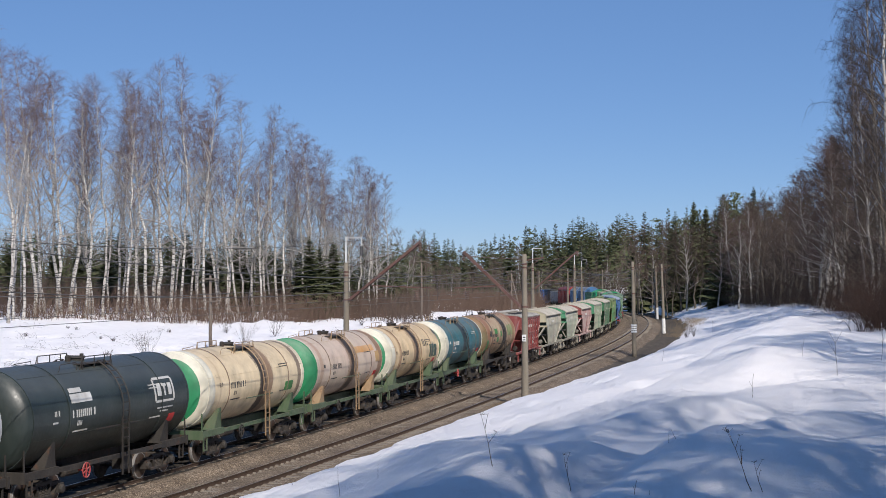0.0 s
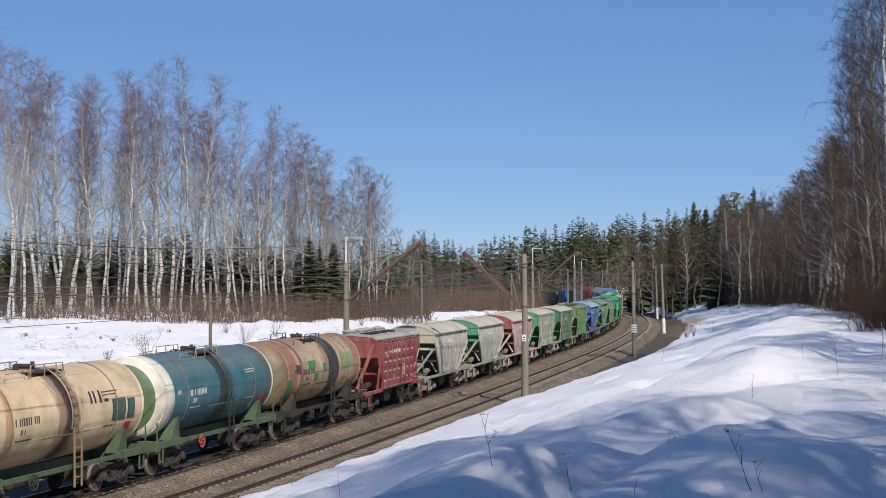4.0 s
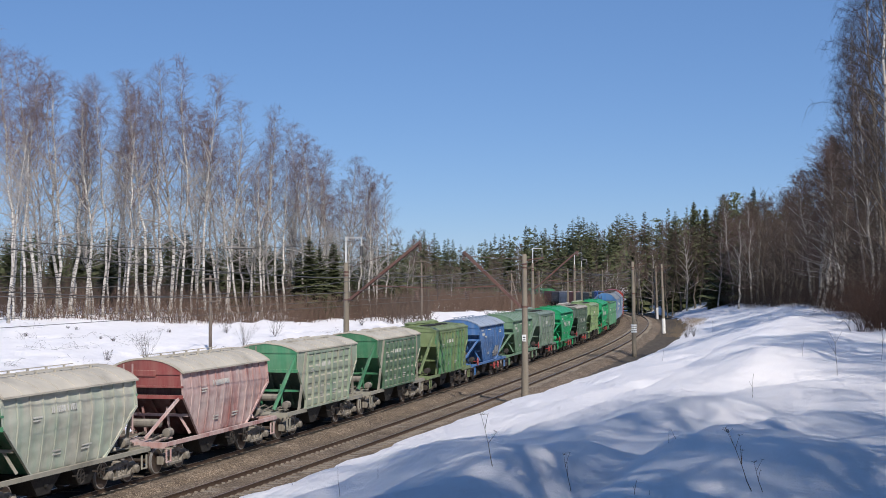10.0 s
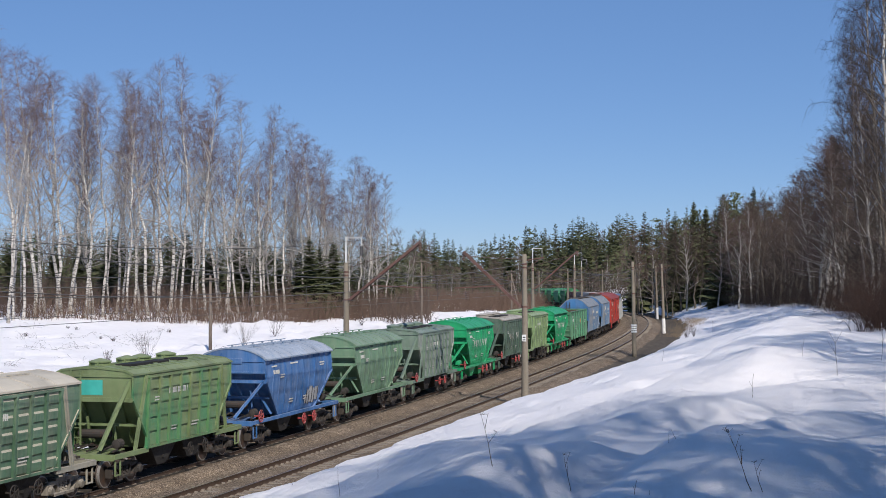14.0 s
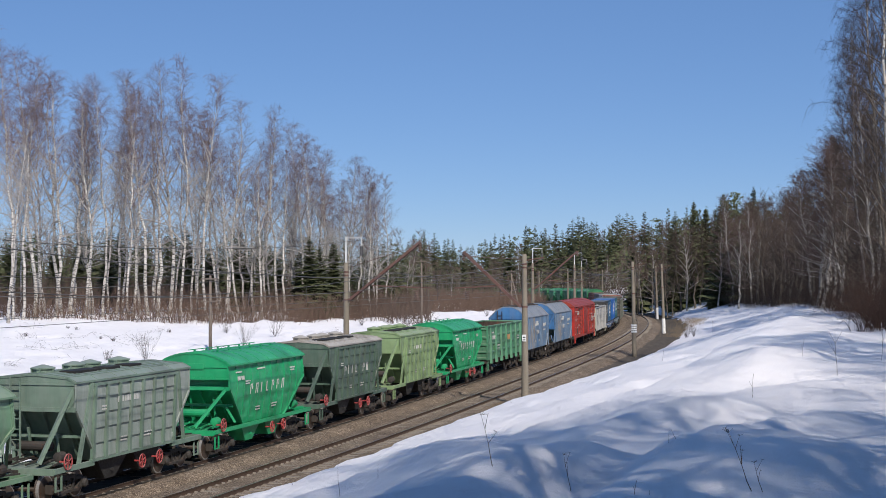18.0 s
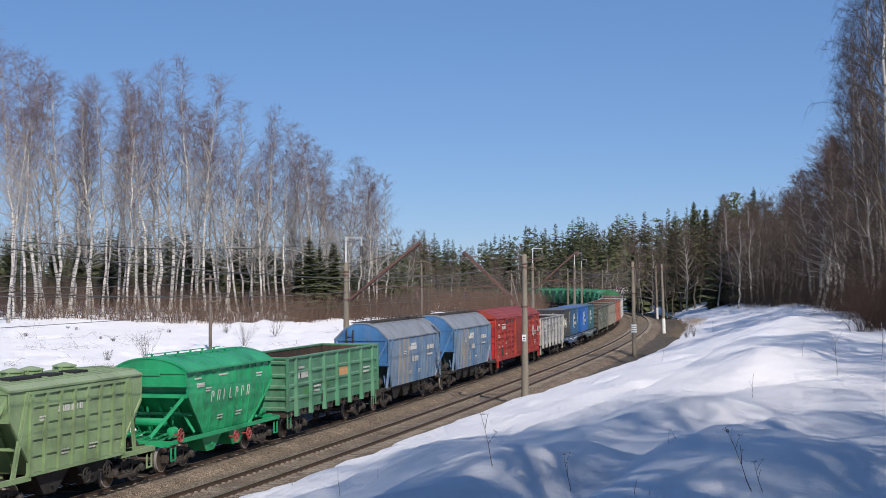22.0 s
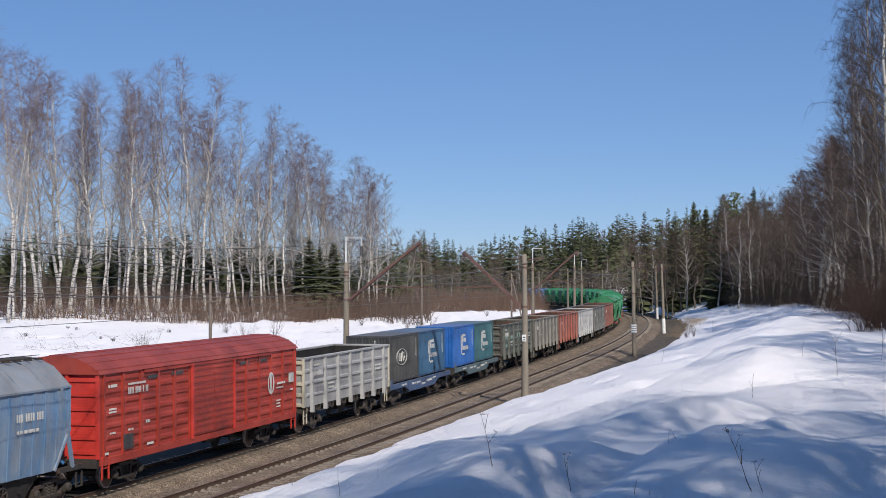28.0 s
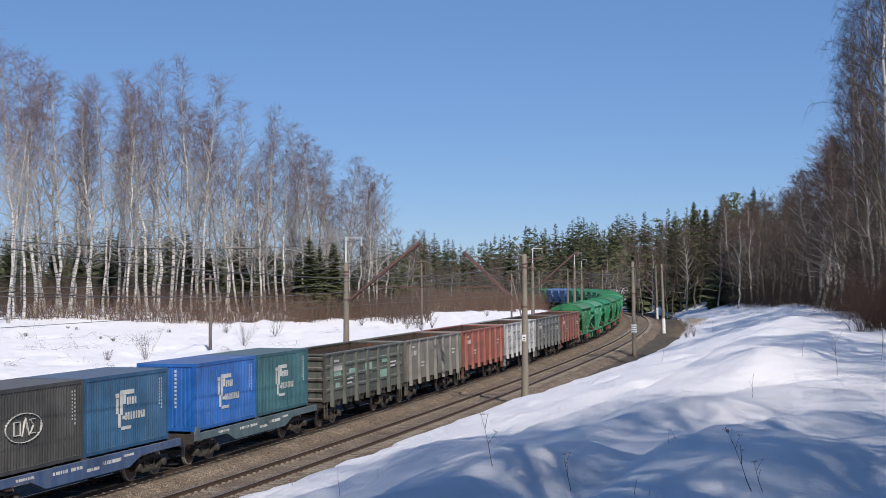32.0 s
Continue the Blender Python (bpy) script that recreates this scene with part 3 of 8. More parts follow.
def wheelset_mesh():
    if "wheelset" not in CACHE:
        g = Geo()
        g.cur = 0
        lathe(g, [(-1.05, 0.07), (-0.9, 0.085), (0.9, 0.085), (1.05, 0.07)], 8)
        for sgn in (-1, 1):
            g.cur = 0
            lathe(g, [(sgn * a, r) for a, r in ((0.70, 0.12), (0.72, 0.3), (0.70, 0.42), (0.70, 0.50), (0.735, 0.505), (0.75, 0.475))], 24)
            g.cur = 1
            lathe(g, [(sgn * a, r) for a, r in ((0.75, 0.478), (0.83, 0.472), (0.838, 0.455), (0.838, 0.425))], 24)
            del g.f[-2:], g.m[-2:]
            g.cur = 0
            lathe(g, [(sgn * a, r) for a, r in ((0.836, 0.426), (0.80, 0.405), (0.79, 0.2), (0.84, 0.13), (0.86, 0.05))], 24)
            for a in (0.0, 2.1, 4.2):
                g.cur = 1
                g.bar((sgn * 0.80, 0.24 * math.cos(a), 0.24 * math.sin(a)), (sgn * 0.812, 0.24 * math.cos(a), 0.24 * math.sin(a)), 0.05)
        CACHE["wheelset"] = g.mesh("wheelset", TYRE, TREAD)
        f = Geo()
        # cast side frame with spring opening, axle boxes at the ends
        for y0, y1, z0, z1 in ((-0.95, -0.45, 0.62, 0.74), (-0.5, 0.5, 0.70, 0.82), (0.45, 0.95, 0.62, 0.74), (-0.62, 0.62, 0.26, 0.36)):
            f.slab(-0.09, 0.09, y0, y1, z0, z1, 0.02)
        for sg in (-1, 1):
            f.bar((0, sg * 0.42, 0.76), (0, sg * 0.30, 0.34), 0.16, 0.10)
            f.bar((0, sg * 0.62, 0.32), (0, sg * 0.86, 0.62), 0.15, 0.10)
            f.box(-0.11, 0.13, sg * 0.925 - 0.17, sg * 0.925 + 0.17, 0.36, 0.66)
            lathe(f, [(0.06, 0.15), (0.19, 0.145), (0.23, 0.10)], 10, "x", (0, sg * 0.925, 0.475))
        CACHE["side_frame"] = f.mesh("side_frame", IRON)
        sp = Geo()
        for dy in (-0.17, 0.0, 0.17):
            prof = []
            for i in range(7):
                prof += [(0.36 + i * 0.048, 0.085), (0.385 + i * 0.048, 0.062)]
            lathe(sp, prof, 8, "z", (0, dy, 0))
        CACHE["springs"] = sp.mesh("springs", IRON)
        b = Geo()
        b.slab(-1.05, 1.05, -0.22, 0.22, 0.66, 0.86, 0.03)
        lathe(b, [(0.86, 0.3), (0.98, 0.28)], 12, "z")
        for sg in (-1, 1):
            b.bar((-0.7, sg * 0.5, 0.42), (0.7, sg * 0.5, 0.42), 0.06, 0.1)
            b.box(-0.82, -0.70, sg * 0.42 - 0.04, sg * 0.42 + 0.04, 0.25, 0.65)
            b.box(0.70, 0.82, sg * 0.42 - 0.04, sg * 0.42 + 0.04, 0.25, 0.65)
        CACHE["bolster"] = b.mesh("bogie", IRON)
        c = Geo()
        c.box(-0.11, 0.11, -0.95, 0.0, 0.93, 1.14)
        c.slab(-0.16, 0.16, 0.0, 0.32, 0.86, 1.2, 0.04)
        c.bar((-0.14, 0.3, 1.02), (-0.05, 0.52, 1.02), 0.1, 0.26)
        c.bar((0.15, 0.3, 1.02), (0.18, 0.5, 1.02), 0.08, 0.26)
        c.tube([(0.35, -0.1, 0.95), (0.38, 0.25, 0.7), (0.25, 0.55, 0.6)], 0.03, 5)
        CACHE["coupler"] = c.mesh("coupler", IRON)
        for key in ("side_frame", "springs", "bolster", "coupler"):
            CACHE[key + "_pale"] = CACHE[key].copy()
            CACHE[key + "_pale"].materials[0] = DUSTIRON
    return CACHE["wheelset"]


WHEELS = []


def running_gear(car, half_base, half_len, pale=False):
    wheelset_mesh()
    tail_ = "_pale" if pale else ""
    for sg in (-1, 1):
        bogie = part("bogie", CACHE["bolster" + tail_], None, car, "dust-caked cast-steel bogie" if pale else "grimy cast-steel bogie", Matrix.Translation((0, sg * half_base, 0)))
        for side in (-1, 1):
            part("side_frame", CACHE["side_frame" + tail_], None, bogie, "", Matrix.Translation((side * 1.018, 0, 0)) @ (Matrix.Rotation(math.pi, 4, "Z") if side < 0 else Matrix()))
            part("spring_nest", CACHE["springs" + tail_], None, bogie, "", Matrix.Translation((side * 1.018, 0, 0)))
            w = part("wheelset", CACHE["wheelset"], None, bogie, "steel wheels with bright worn treads", Matrix.Translation((0, side * 0.925, 0.475)))
            WHEELS.append((car, w, side * 0.925))
        part("coupler", CACHE["coupler" + tail_], None, car, "", Matrix.Translation((0, sg * (half_len - 0.32), 0)) @ (Matrix.Rotation(math.pi, 4, "Z") if sg < 0 else Matrix()))


def ladder(x, y, z0, z1, dx=0.0, dy=0.0, w=0.36, along_y=False, r=0.022, rung=0.3):
    """Two stiles and rungs; dx, dy: how far the top leans."""
    g = Geo()
    ax, ay = (0, w / 2) if along_y else (w / 2, 0)
    for sg in (-1, 1):
        g.bar((x + sg * ax, y + sg * ay, z0), (x + sg * ax + dx, y + sg * ay + dy, z1), 0.05)
    k = int((z1 - z0) / rung)
    for i in range(1, k):
        t = i / k
        g.bar((x - ax + dx * t, y - ay + dy * t, z0 + t * (z1 - z0)), (x + ax + dx * t, y + ay + dy * t, z0 + t * (z1 - z0)), 0.03)
    return g


def handwheel(x, y, z, r=0.24):
    g = Geo()
    pts = [(x, y + r * math.cos(t), z + r * math.sin(t)) for t in (6.283 * i / 16 for i in range(17))]
    g.tube(pts, 0.022, 5, False)
    for i in range(3):
        a = 1.05 * i + 0.4
        g.bar((x, y - r * math.cos(a), z - r * math.sin(a)), (x, y + r * math.cos(a), z + r * math.sin(a)), 0.03)
    g.bar((x, y, z), (x - 0.3, y, z), 0.05)
    return g


def marks(rows, x, seed, thick=0.004):
    """Stencilled lines of writing as runs of small bars on a side at x: (y, z, width, height of a line)."""
    rng = random.Random(seed)
    g = Geo()
    for y, z, w, h in rows:
        p = y
        while p < y + w:
            b = h * rng.uniform(0.18, 0.34) if w > h and h > 0.11 else h * rng.uniform(0.3, 0.6) if w > h else w
            q = min(p + b, y + w)
            k = 4 if h > 0.15 else 1
            zz = [z + h * i / k for i in range(k + 1)]
            xs = [x(p, v) if callable(x) else x for v in zz]
            g.loft([[(xx - 0.012, p, v), (xx + thick, p, v), (xx + thick, q, v), (xx - 0.012, q, v)] for xx, v in zip(xs, zz)])
            p += b + h * (0.26 if rng.random() < 0.8 else 0.7)
    return g


# -- tank wagons --
def tank_wagon(name_label, shell, cap0, cap1, frame, band=None, R=1.5, zc=2.78, belt=None, seed=0, patch=None, bands=()):
    car = thing("tank_wagon", name_label, "tank wagon", group="tank wagons")
    running_gear(car, 3.9, 5.98)
    half = 5.05 if seed != 1 else 5.3
    N = 48

    def ring(y, r):
        return [(r * math.sin(6.283185 * j / N), y, zc + r * math.cos(6.283185 * j / N)) for j in range(N)]
    g = Geo()
    rings = [ring(y, R) for y in np.linspace(-half, half, 41)]
    g.loft(rings, True, False)
    if band:
        # face colour zones: the dark run-off belt round the hatch and painted rings
        g.m = []
        for i in range(len(rings) - 1):
            y = (rings[i][0][1] + rings[i + 1][0][1]) / 2
            g.m += [1 if band[0] < y < band[1] else 0] * N
    body = part("tank", g, (shell, belt or shell), car, "", smooth=True)
    for sg, m in ((-1, cap0), (1, cap1)):
        c = Geo()
        rr = []
        for i in range(9):
            a = i / 8 * math.pi / 2
            rr.append(ring(sg * (half + 0.62 * math.sin(a)), max(0.02, R * math.cos(a))))
        if sg < 0:
            rr = [r[::-1] for r in rr]
        c.loft(rr, True, False)
        mats = m if isinstance(m, tuple) else (m, m)
        for i in range(len(c.f)):
            c.m[i] = 1 if i // N >= 3 else 0
        part("end_cap", c, mats, body, "domed tank end", smooth=True)
        h = Geo()
        lathe(h, [(sg * half - 0.05, R + 0.012), (sg * half + 0.05, R + 0.012)], N, "y", (0, 0, zc))
        part("weld_ring", h, m[0] if isinstance(m, tuple) else shell, body)
    st = Geo()
    for y in (-3.2, 3.2):
        pts = [((R + 0.025) * math.sin(a), y, zc + (R + 0.025) * math.cos(a)) for a in np.linspace(-2.3, 2.3, 25)]
        for p, q in zip(pts[:-1], pts[1:]):
            st.bar(p, q, 0.04, 0.02, up=(Vector(p) - Vector((0, y, zc))).normalized())
    tagged(part("tank_strap", st, shell if seed == 1 else STRAP, car), kind="stuff")
    for y0, w, m in bands:
        bd = Geo()
        lathe(bd, [(y0, R + 0.001), (y0 + 0.01, R + 0.007), (y0 + w - 0.01, R + 0.007), (y0 + w, R + 0.001)], N, "y", (0, 0, zc))
        bd.f, bd.m = bd.f[:-2], bd.m[:-2]
        part("painted_band", bd, m, body, smooth=True)
    # hatch, its fittings, platform and hand rails
    h = Geo()
    lathe(h, [(R - 0.05, 0.26), (R + 0.06, 0.26), (R + 0.08, 0.31), (R + 0.11, 0.29), (R + 0.14, 0.1)], 16, "z", (0, 0, zc))
    h.bar((-0.3, 0, zc + R + 0.13), (0.3, 0, zc + R + 0.13), 0.04)
    part("hatch", h, IRON, car, "dark round filling hatch")
    part("valve", lathe(Geo(), [(R - 0.05, 0.1), (R + 0.16, 0.1), (R + 0.2, 0.05)], 8, "z", (0.1, -0.75, zc)), IRON, car)
    part("valve", lathe(Geo(), [(R - 0.05, 0.07), (R + 0.18, 0.07)], 8, "z", (-0.2, 0.7, zc)), IRON, car)
    pl = Geo()
    for x in (-0.62, 0.62):
        pl.box(x - 0.22, x + 0.22, -1.1, 0.9, zc + R - 0.1, zc + R - 0.06)
    for x in (-0.82, 0.82):
        pl.bar((x * 0.8, -0.9, zc + R * 0.78), (x, -0.9, zc + R - 0.08), 0.05)
        pl.bar((x * 0.8, 0.7, zc + R * 0.78), (x, 0.7, zc + R - 0.08), 0.05)
    part("platform", pl, IRON, car, "walkway beside the hatch")
    for x in (-0.84, 0.84):
        rl = Geo()
        top = zc + R + 0.17
        rl.tube([(x, -1.3, zc + R - 0.3), (x, -1.1, top), (x, 0.8, top), (x, 0.95, zc + R - 0.3)], 0.018, 5)
        for y in (-1.1, -0.3, 0.4, 0.8):
            rl.bar((x, y, zc + R - 0.3), (x, y, top - 0.02), 0.028)
        rl.tube([(x, -2.6, zc + R - 0.25), (x, -2.5, zc + R - 0.02), (x, -1.5, zc + R + 0.02), (x, -1.45, zc + R - 0.25)], 0.014, 4)
        part("hand_rail", rl, TANSTEEL if frame is GREEN_FRAME else IRON, car)
    # ladders down both sides
    for sg in (-1, 1):
        lg = ladder(sg * 1.72, 0.25, 0.55, 2.4, 0.0, 0.0, 0.44, True)
        arc = [(sg * (R + 0.16) * math.sin(a), 0.25, zc + (R + 0.16) * math.cos(a)) for a in np.linspace(0.45, 1.8, 9)]
        for dy in (-0.22, 0.22):
            lg.tube([(x, y + dy, z) for x, y, z in arc], 0.025, 4)
        for p in arc:
            lg.bar((p[0], p[1] - 0.22, p[2]), (p[0], p[1] + 0.22, p[2]), 0.03)
        part("ladder", lg, belt if belt is OILY else TANSTEEL if belt else frame, car)
    # underframe: sill, cross beams, end platforms, saddles, brake gear
    u = Geo()
    u.box(-0.18, 0.18, -5.6, 5.6, 0.85, 1.2)
    for sg in (-1, 1):
        u.box(-1.45, 1.45, sg * 5.55 - 0.06, sg * 5.55 + 0.06, 0.95, 1.3)
        u.box(-1.3, 1.3, sg * 3.9 - 0.2, sg * 3.9 + 0.2, 0.98, 1.2)
        for x in (-1.36, 1.36):
            u.box(x - 0.06, x + 0.06, sg * 3.55, sg * 5.5, 1.02, 1.26) if sg > 0 else u.box(x - 0.06, x + 0.06, -5.5, -3.55, 1.02, 1.26)
            u.bar((x, sg * 5.5, 1.3), (x, sg * 5.5, 1.95), 0.045)
            u.bar((x, sg * 5.35, 0.5), (x, sg * 5.35, 1.02), 0.05)
            u.bar((x, sg * 5.05, 0.5), (x, sg * 5.05, 1.02), 0.05)
            u.bar((x, sg * 5.05, 0.52), (x, sg * 5.35, 0.52), 0.05)
    for x in (-1.36, 1.36):
        u.box(x - 0.05, x + 0.05, -3.6, 3.6, 1.06, 1.2)
    part("underframe", u, frame, car, "painted steel underframe")
    for sg in (-1, 1):
        for x in (-1, 1):
            sd = Geo()
            a0 = [(x * 1.3, sg * 3.9 - 0.35, 1.2), (x * 1.3, sg * 3.9 + 0.35, 1.2), (x * 1.42, sg * 3.9 + 0.07, 2.05), (x * 1.42, sg * 3.9 - 0.07, 2.05)]
            a1 = [(p[0] - x * 0.5, p[1], p[2]) for p in a0[:2]] + [(p[0] - x * 0.35, p[1], p[2] - 0.15) for p in a0[2:]]
            sd.loft([a0, a1])
            part("saddle", sd, TANSTEEL if seed == 6 else frame, car)
    br = Geo()
    lathe(br, [(-0.5, 0.14), (-0.45, 0.2), (0.45, 0.2), (0.5, 0.14)], 12, "y", (0.5, -1.4, 0.85))
    lathe(br, [(-0.3, 0.12), (0.3, 0.12)], 10, "y", (-0.3, 1.1, 0.85))
    br.bar((0.3, -3.2, 0.75), (0.3, 3.2, 0.75), 0.05)
    br.box(0.9, 1.3, 0.8, 1.5, 0.62, 1.06)
    part("brake_gear", br, IRON, car)
    part("handwheel", handwheel(1.5, -2.0, 0.95), REDWHEEL if seed % 2 else IRON, car)

    def on(y, z):
        return math.sqrt(max(0.01, (R + 0.004) ** 2 - (z - zc) ** 2))
    mk = MARK if seed in (1, 5) else MARK_DARK
    tagged(part("stencil", marks([(-3.0, 2.72, 1.45, 0.24), (-2.7, 2.45, 0.28, 0.16), (-2.9, 2.25, 0.9, 0.05), (-4.1, 2.85, 0.3, 0.16), (2.3, 3.35, 1.1, 0.04), (2.3, 3.25, 0.9, 0.04), (2.4, 2.2, 0.8, 0.05)], on, seed), mk, car, "stencilled marks"), kind="stuff")
    seam = Geo()
    for a in (0.62, 1.25, 1.95, -0.62, -1.25):
        seam.bar(((R + 0.003) * math.sin(a), -half, zc + (R + 0.003) * math.cos(a)), ((R + 0.003) * math.sin(a), half, zc + (R + 0.003) * math.cos(a)), 0.018, 0.008, up=(math.sin(a), 0, math.cos(a)))
    tagged(part("weld_seam", seam, shell, body), kind="stuff")
    for sg in (-1, 1):
        part("side_rail", Geo().bar((sg * (R + 0.06), -1.6, zc - 0.55), (sg * (R + 0.06), 1.2, zc - 0.55), 0.04), frame, car)
    if patch:
        for (y, z, w, hh, m, lab) in patch:
            pg = Geo()
            zz = [z + hh * i / 8 for i in range(9)]
            pg.loft([[(on(0, q) + 0.008, y, q), (on(0, q) + 0.008, y + w, q), (on(0, q) - 0.02, y + w, q), (on(0, q) - 0.02, y, q)] for q in zz])
            part("painted_panel", pg, m, car, lab)
    return car


# -- hopper wagons --
def hopper_wagon(label, main, end, roofm, frame, kind="ribbed", zt=3.75, crown=0.55, seed=0, hatches="bars", decal=None, wheels_red=False, top=4.15, bottom=2.35, category="hopper wagon", pitch=5.96, base=3.9, lower=None, ribm=None):
    """A hopper: top and bottom are the half lengths of its side; kind: ribbed (pockets), smooth (upright ribs) or tall."""
    car = thing("hopper_wagon", label, category, group="hopper wagons")
    dusty = frame is GREY_FRAME or frame is DUSTPINK
    brace = frame if dusty and kind != "ribbed" else end
    running_gear(car, base, pitch, dusty)
    zb, zv = 1.15, (2.95 if kind == "ribbed" else 2.75)
    wt, wm, wb = (1.50, 1.52, 1.40) if kind == "ribbed" else (1.46, 1.55, 1.30)
    if kind == "tall":
        zv, wt, wm, wb = 2.4, 1.5, 1.52, 1.42
    # side outline by height: (z, half length, half width)
    zmid = zt - 0.75 if kind != "ribbed" else zt - 0.3
    za = zv + (0.55 if kind != "tall" else 0.3)
    lv = lambda z: top if z >= zv else bottom + (top - bottom) * (z - zb) / (zv - zb)
    inset = 0.5 if kind != "tall" else 0.3
    le = lambda z: (top - 0.06 if kind != "smooth" or z >= zv + 0.36 else top - 0.3) if z >= zv + 0.02 else bottom - 0.1 + (top - inset - bottom + 0.1) * (z - zb) / (zv - zb)
    wd = lambda z: wt + (wm - wt) * (zt - z) / (zt - zmid) if z > zmid else wb + (wm - wb) * ((z - zb) / (zmid - zb)) ** (0.7 if kind == "smooth" else 1.0)
    zs = sorted({zb, zb + 0.5, 1.95, zv, zv + 0.02, zv + 0.35, zv + 0.36, za, zmid, zt, (zb + zv) / 2})
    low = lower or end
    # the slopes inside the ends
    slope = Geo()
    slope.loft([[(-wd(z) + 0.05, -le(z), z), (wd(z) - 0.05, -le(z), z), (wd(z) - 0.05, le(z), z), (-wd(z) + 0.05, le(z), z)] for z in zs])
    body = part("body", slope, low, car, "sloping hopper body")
    for sg in (-1, 1):
        sd = Geo()
        out = [[(sg * wd(z), -lv(z), z), (sg * wd(z), lv(z), z), (sg * (wd(z) - 0.06), lv(z), z), (sg * (wd(z) - 0.06), -lv(z), z)][::sg] for z in zs]
        if kind == "ribbed":
            sd.loft(out)
            part("side_wall", sd, main, body)
        else:
            # sheet drawn in between its ribs, with shallow waves along the height
            bays = 11 if kind == "smooth" else 16
            cols = bays * 6
            hz_ = np.linspace(zb, zt, 29)
            grid = []
            for z in hz_:
                row = []
                for c in range(cols + 1):
                    y = (-1 + 2 * c / cols) * (top - 0.08)
                    bay = abs(math.sin(math.pi * c / 6.0))
                    dent = (0.032 if kind == "smooth" else 0.02) * bay + (0.012 if kind == "smooth" else 0.003) * bay * math.sin(z * 13.0 + 0.7 * math.sin(c // 6 * 2.1))
                    row.append((sg * (wd(z) - dent), max(-lv(z), min(lv(z), y * 1.03)), z))
                grid.append(row[::sg])
            w_ = cols + 1
            sd.add([p for r_ in grid for p in r_], [(i * w_ + c, i * w_ + c + 1, (i + 1) * w_ + c + 1, (i + 1) * w_ + c) for i in range(len(grid) - 1) for c in range(cols) if abs(grid[i][c][1] - grid[i][c + 1][1]) + abs(grid[i + 1][c][1] - grid[i + 1][c + 1][1]) > 1e-5])
            part("side_wall", sd, main, body, smooth=True)
        zw = zv + 0.36 if kind == "smooth" else zv
        part("end_wall", Geo().box(-wd(zv) + 0.06, wd(zv) - 0.06, min(sg * (top - 0.05), sg * top), max(sg * (top - 0.05), sg * top), zw, zt), end, body)
    # relief of the sides
    for sg in (-1, 1):
        if kind == "ribbed":
            cols, rows_ = 7, 5
            clap = hatches == "round" and seed != 20
            a0 = bottom + 0.35
            z0, z1 = zb + 0.05, zt - 0.12
            for i in range(cols + 1):
                y = -a0 + 2 * a0 * i / cols
                part("side_rib", Geo().bar((sg * (wd(z0) + 0.04), y, z0), (sg * (wd(z1) + 0.04), y, z1), 0.12, 0.14 if clap else 0.11, up=(0, 1, 0)), ribm or main, body)
            for z in (z0, z1):
                part("side_rib", Geo().bar((sg * (wd(z) + 0.03), -a0 - 0.1, z), (sg * (wd(z) + 0.03), a0 + 0.1, z), 0.12, 0.09), ribm or main, body)
            edge_in, up_in, low_out, up_out = (0.03, 0.015, 0.06, 0.01) if clap else (0.05, 0.08, 0.055, 0.045)
            for i in range(cols):
                for k in range(rows_):
                    y0, y1 = -a0 + 2 * a0 * (i + 0.13) / cols, -a0 + 2 * a0 * (i + 0.87) / cols
                    zp = z0 + (z1 - z0) * (k + (0.06 if clap else 0.12)) / rows_
                    zq = z0 + (z1 - z0) * (k + (0.97 if clap else 0.86)) / rows_
                    fl = Geo().loft([[(sg * (wd(zp) - 0.01), y0, zp), (sg * (wd(zp) - 0.01), y1, zp), (sg * (wd(zq) - 0.01), y1, zq), (sg * (wd(zq) - 0.01), y0, zq)][::sg],
                                     [(sg * (wd(zp) + low_out), y0 + edge_in, zp + edge_in), (sg * (wd(zp) + low_out), y1 - edge_in, zp + edge_in), (sg * (wd(zq) + up_out), y1 - edge_in, zq - up_in), (sg * (wd(zq) + up_out), y0 + edge_in, zq - up_in)][::sg]])
                    part("panel", fl, main, body)
        else:
            k = 11 if kind == "smooth" else 16
            for i in range(k + 1):
                t2 = (-1 + 2 * i / k) * (top - 0.08)
                pts = [(sg * (wd(z) + 0.002), max(-lv(z) + 0.04, min(lv(z) - 0.04, t2)), z) for z in np.linspace(zb, zt - 0.05, 9) if abs(t2) <= lv(z) + 0.02]
                if len(pts) < 2:
                    continue
                r = Geo()
                for p, q in zip(pts[:-1], pts[1:]):
                    r.bar(p, q, 0.045, 0.03, up=(1, 0, 0))
                part("side_rib", r, main, body)
        # edge trim down the slanting corner
        for yy in (-1, 1):
            e = Geo()
            e.bar((sg * (wd(zv) + 0.01), yy * lv(zv), zv), (sg * (wd(zb) + 0.01), yy * lv(zb), zb), 0.08)
            e.bar((sg * (wd(zt) + 0.005), yy * lv(zt), zt), (sg * (wd(zv) + 0.01), yy * lv(zv), zv), 0.06)
            part("corner_trim", e, main, body)
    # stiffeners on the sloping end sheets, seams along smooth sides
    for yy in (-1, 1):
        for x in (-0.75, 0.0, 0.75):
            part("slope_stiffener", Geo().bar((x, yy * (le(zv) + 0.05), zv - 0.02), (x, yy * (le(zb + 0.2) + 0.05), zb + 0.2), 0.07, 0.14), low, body)
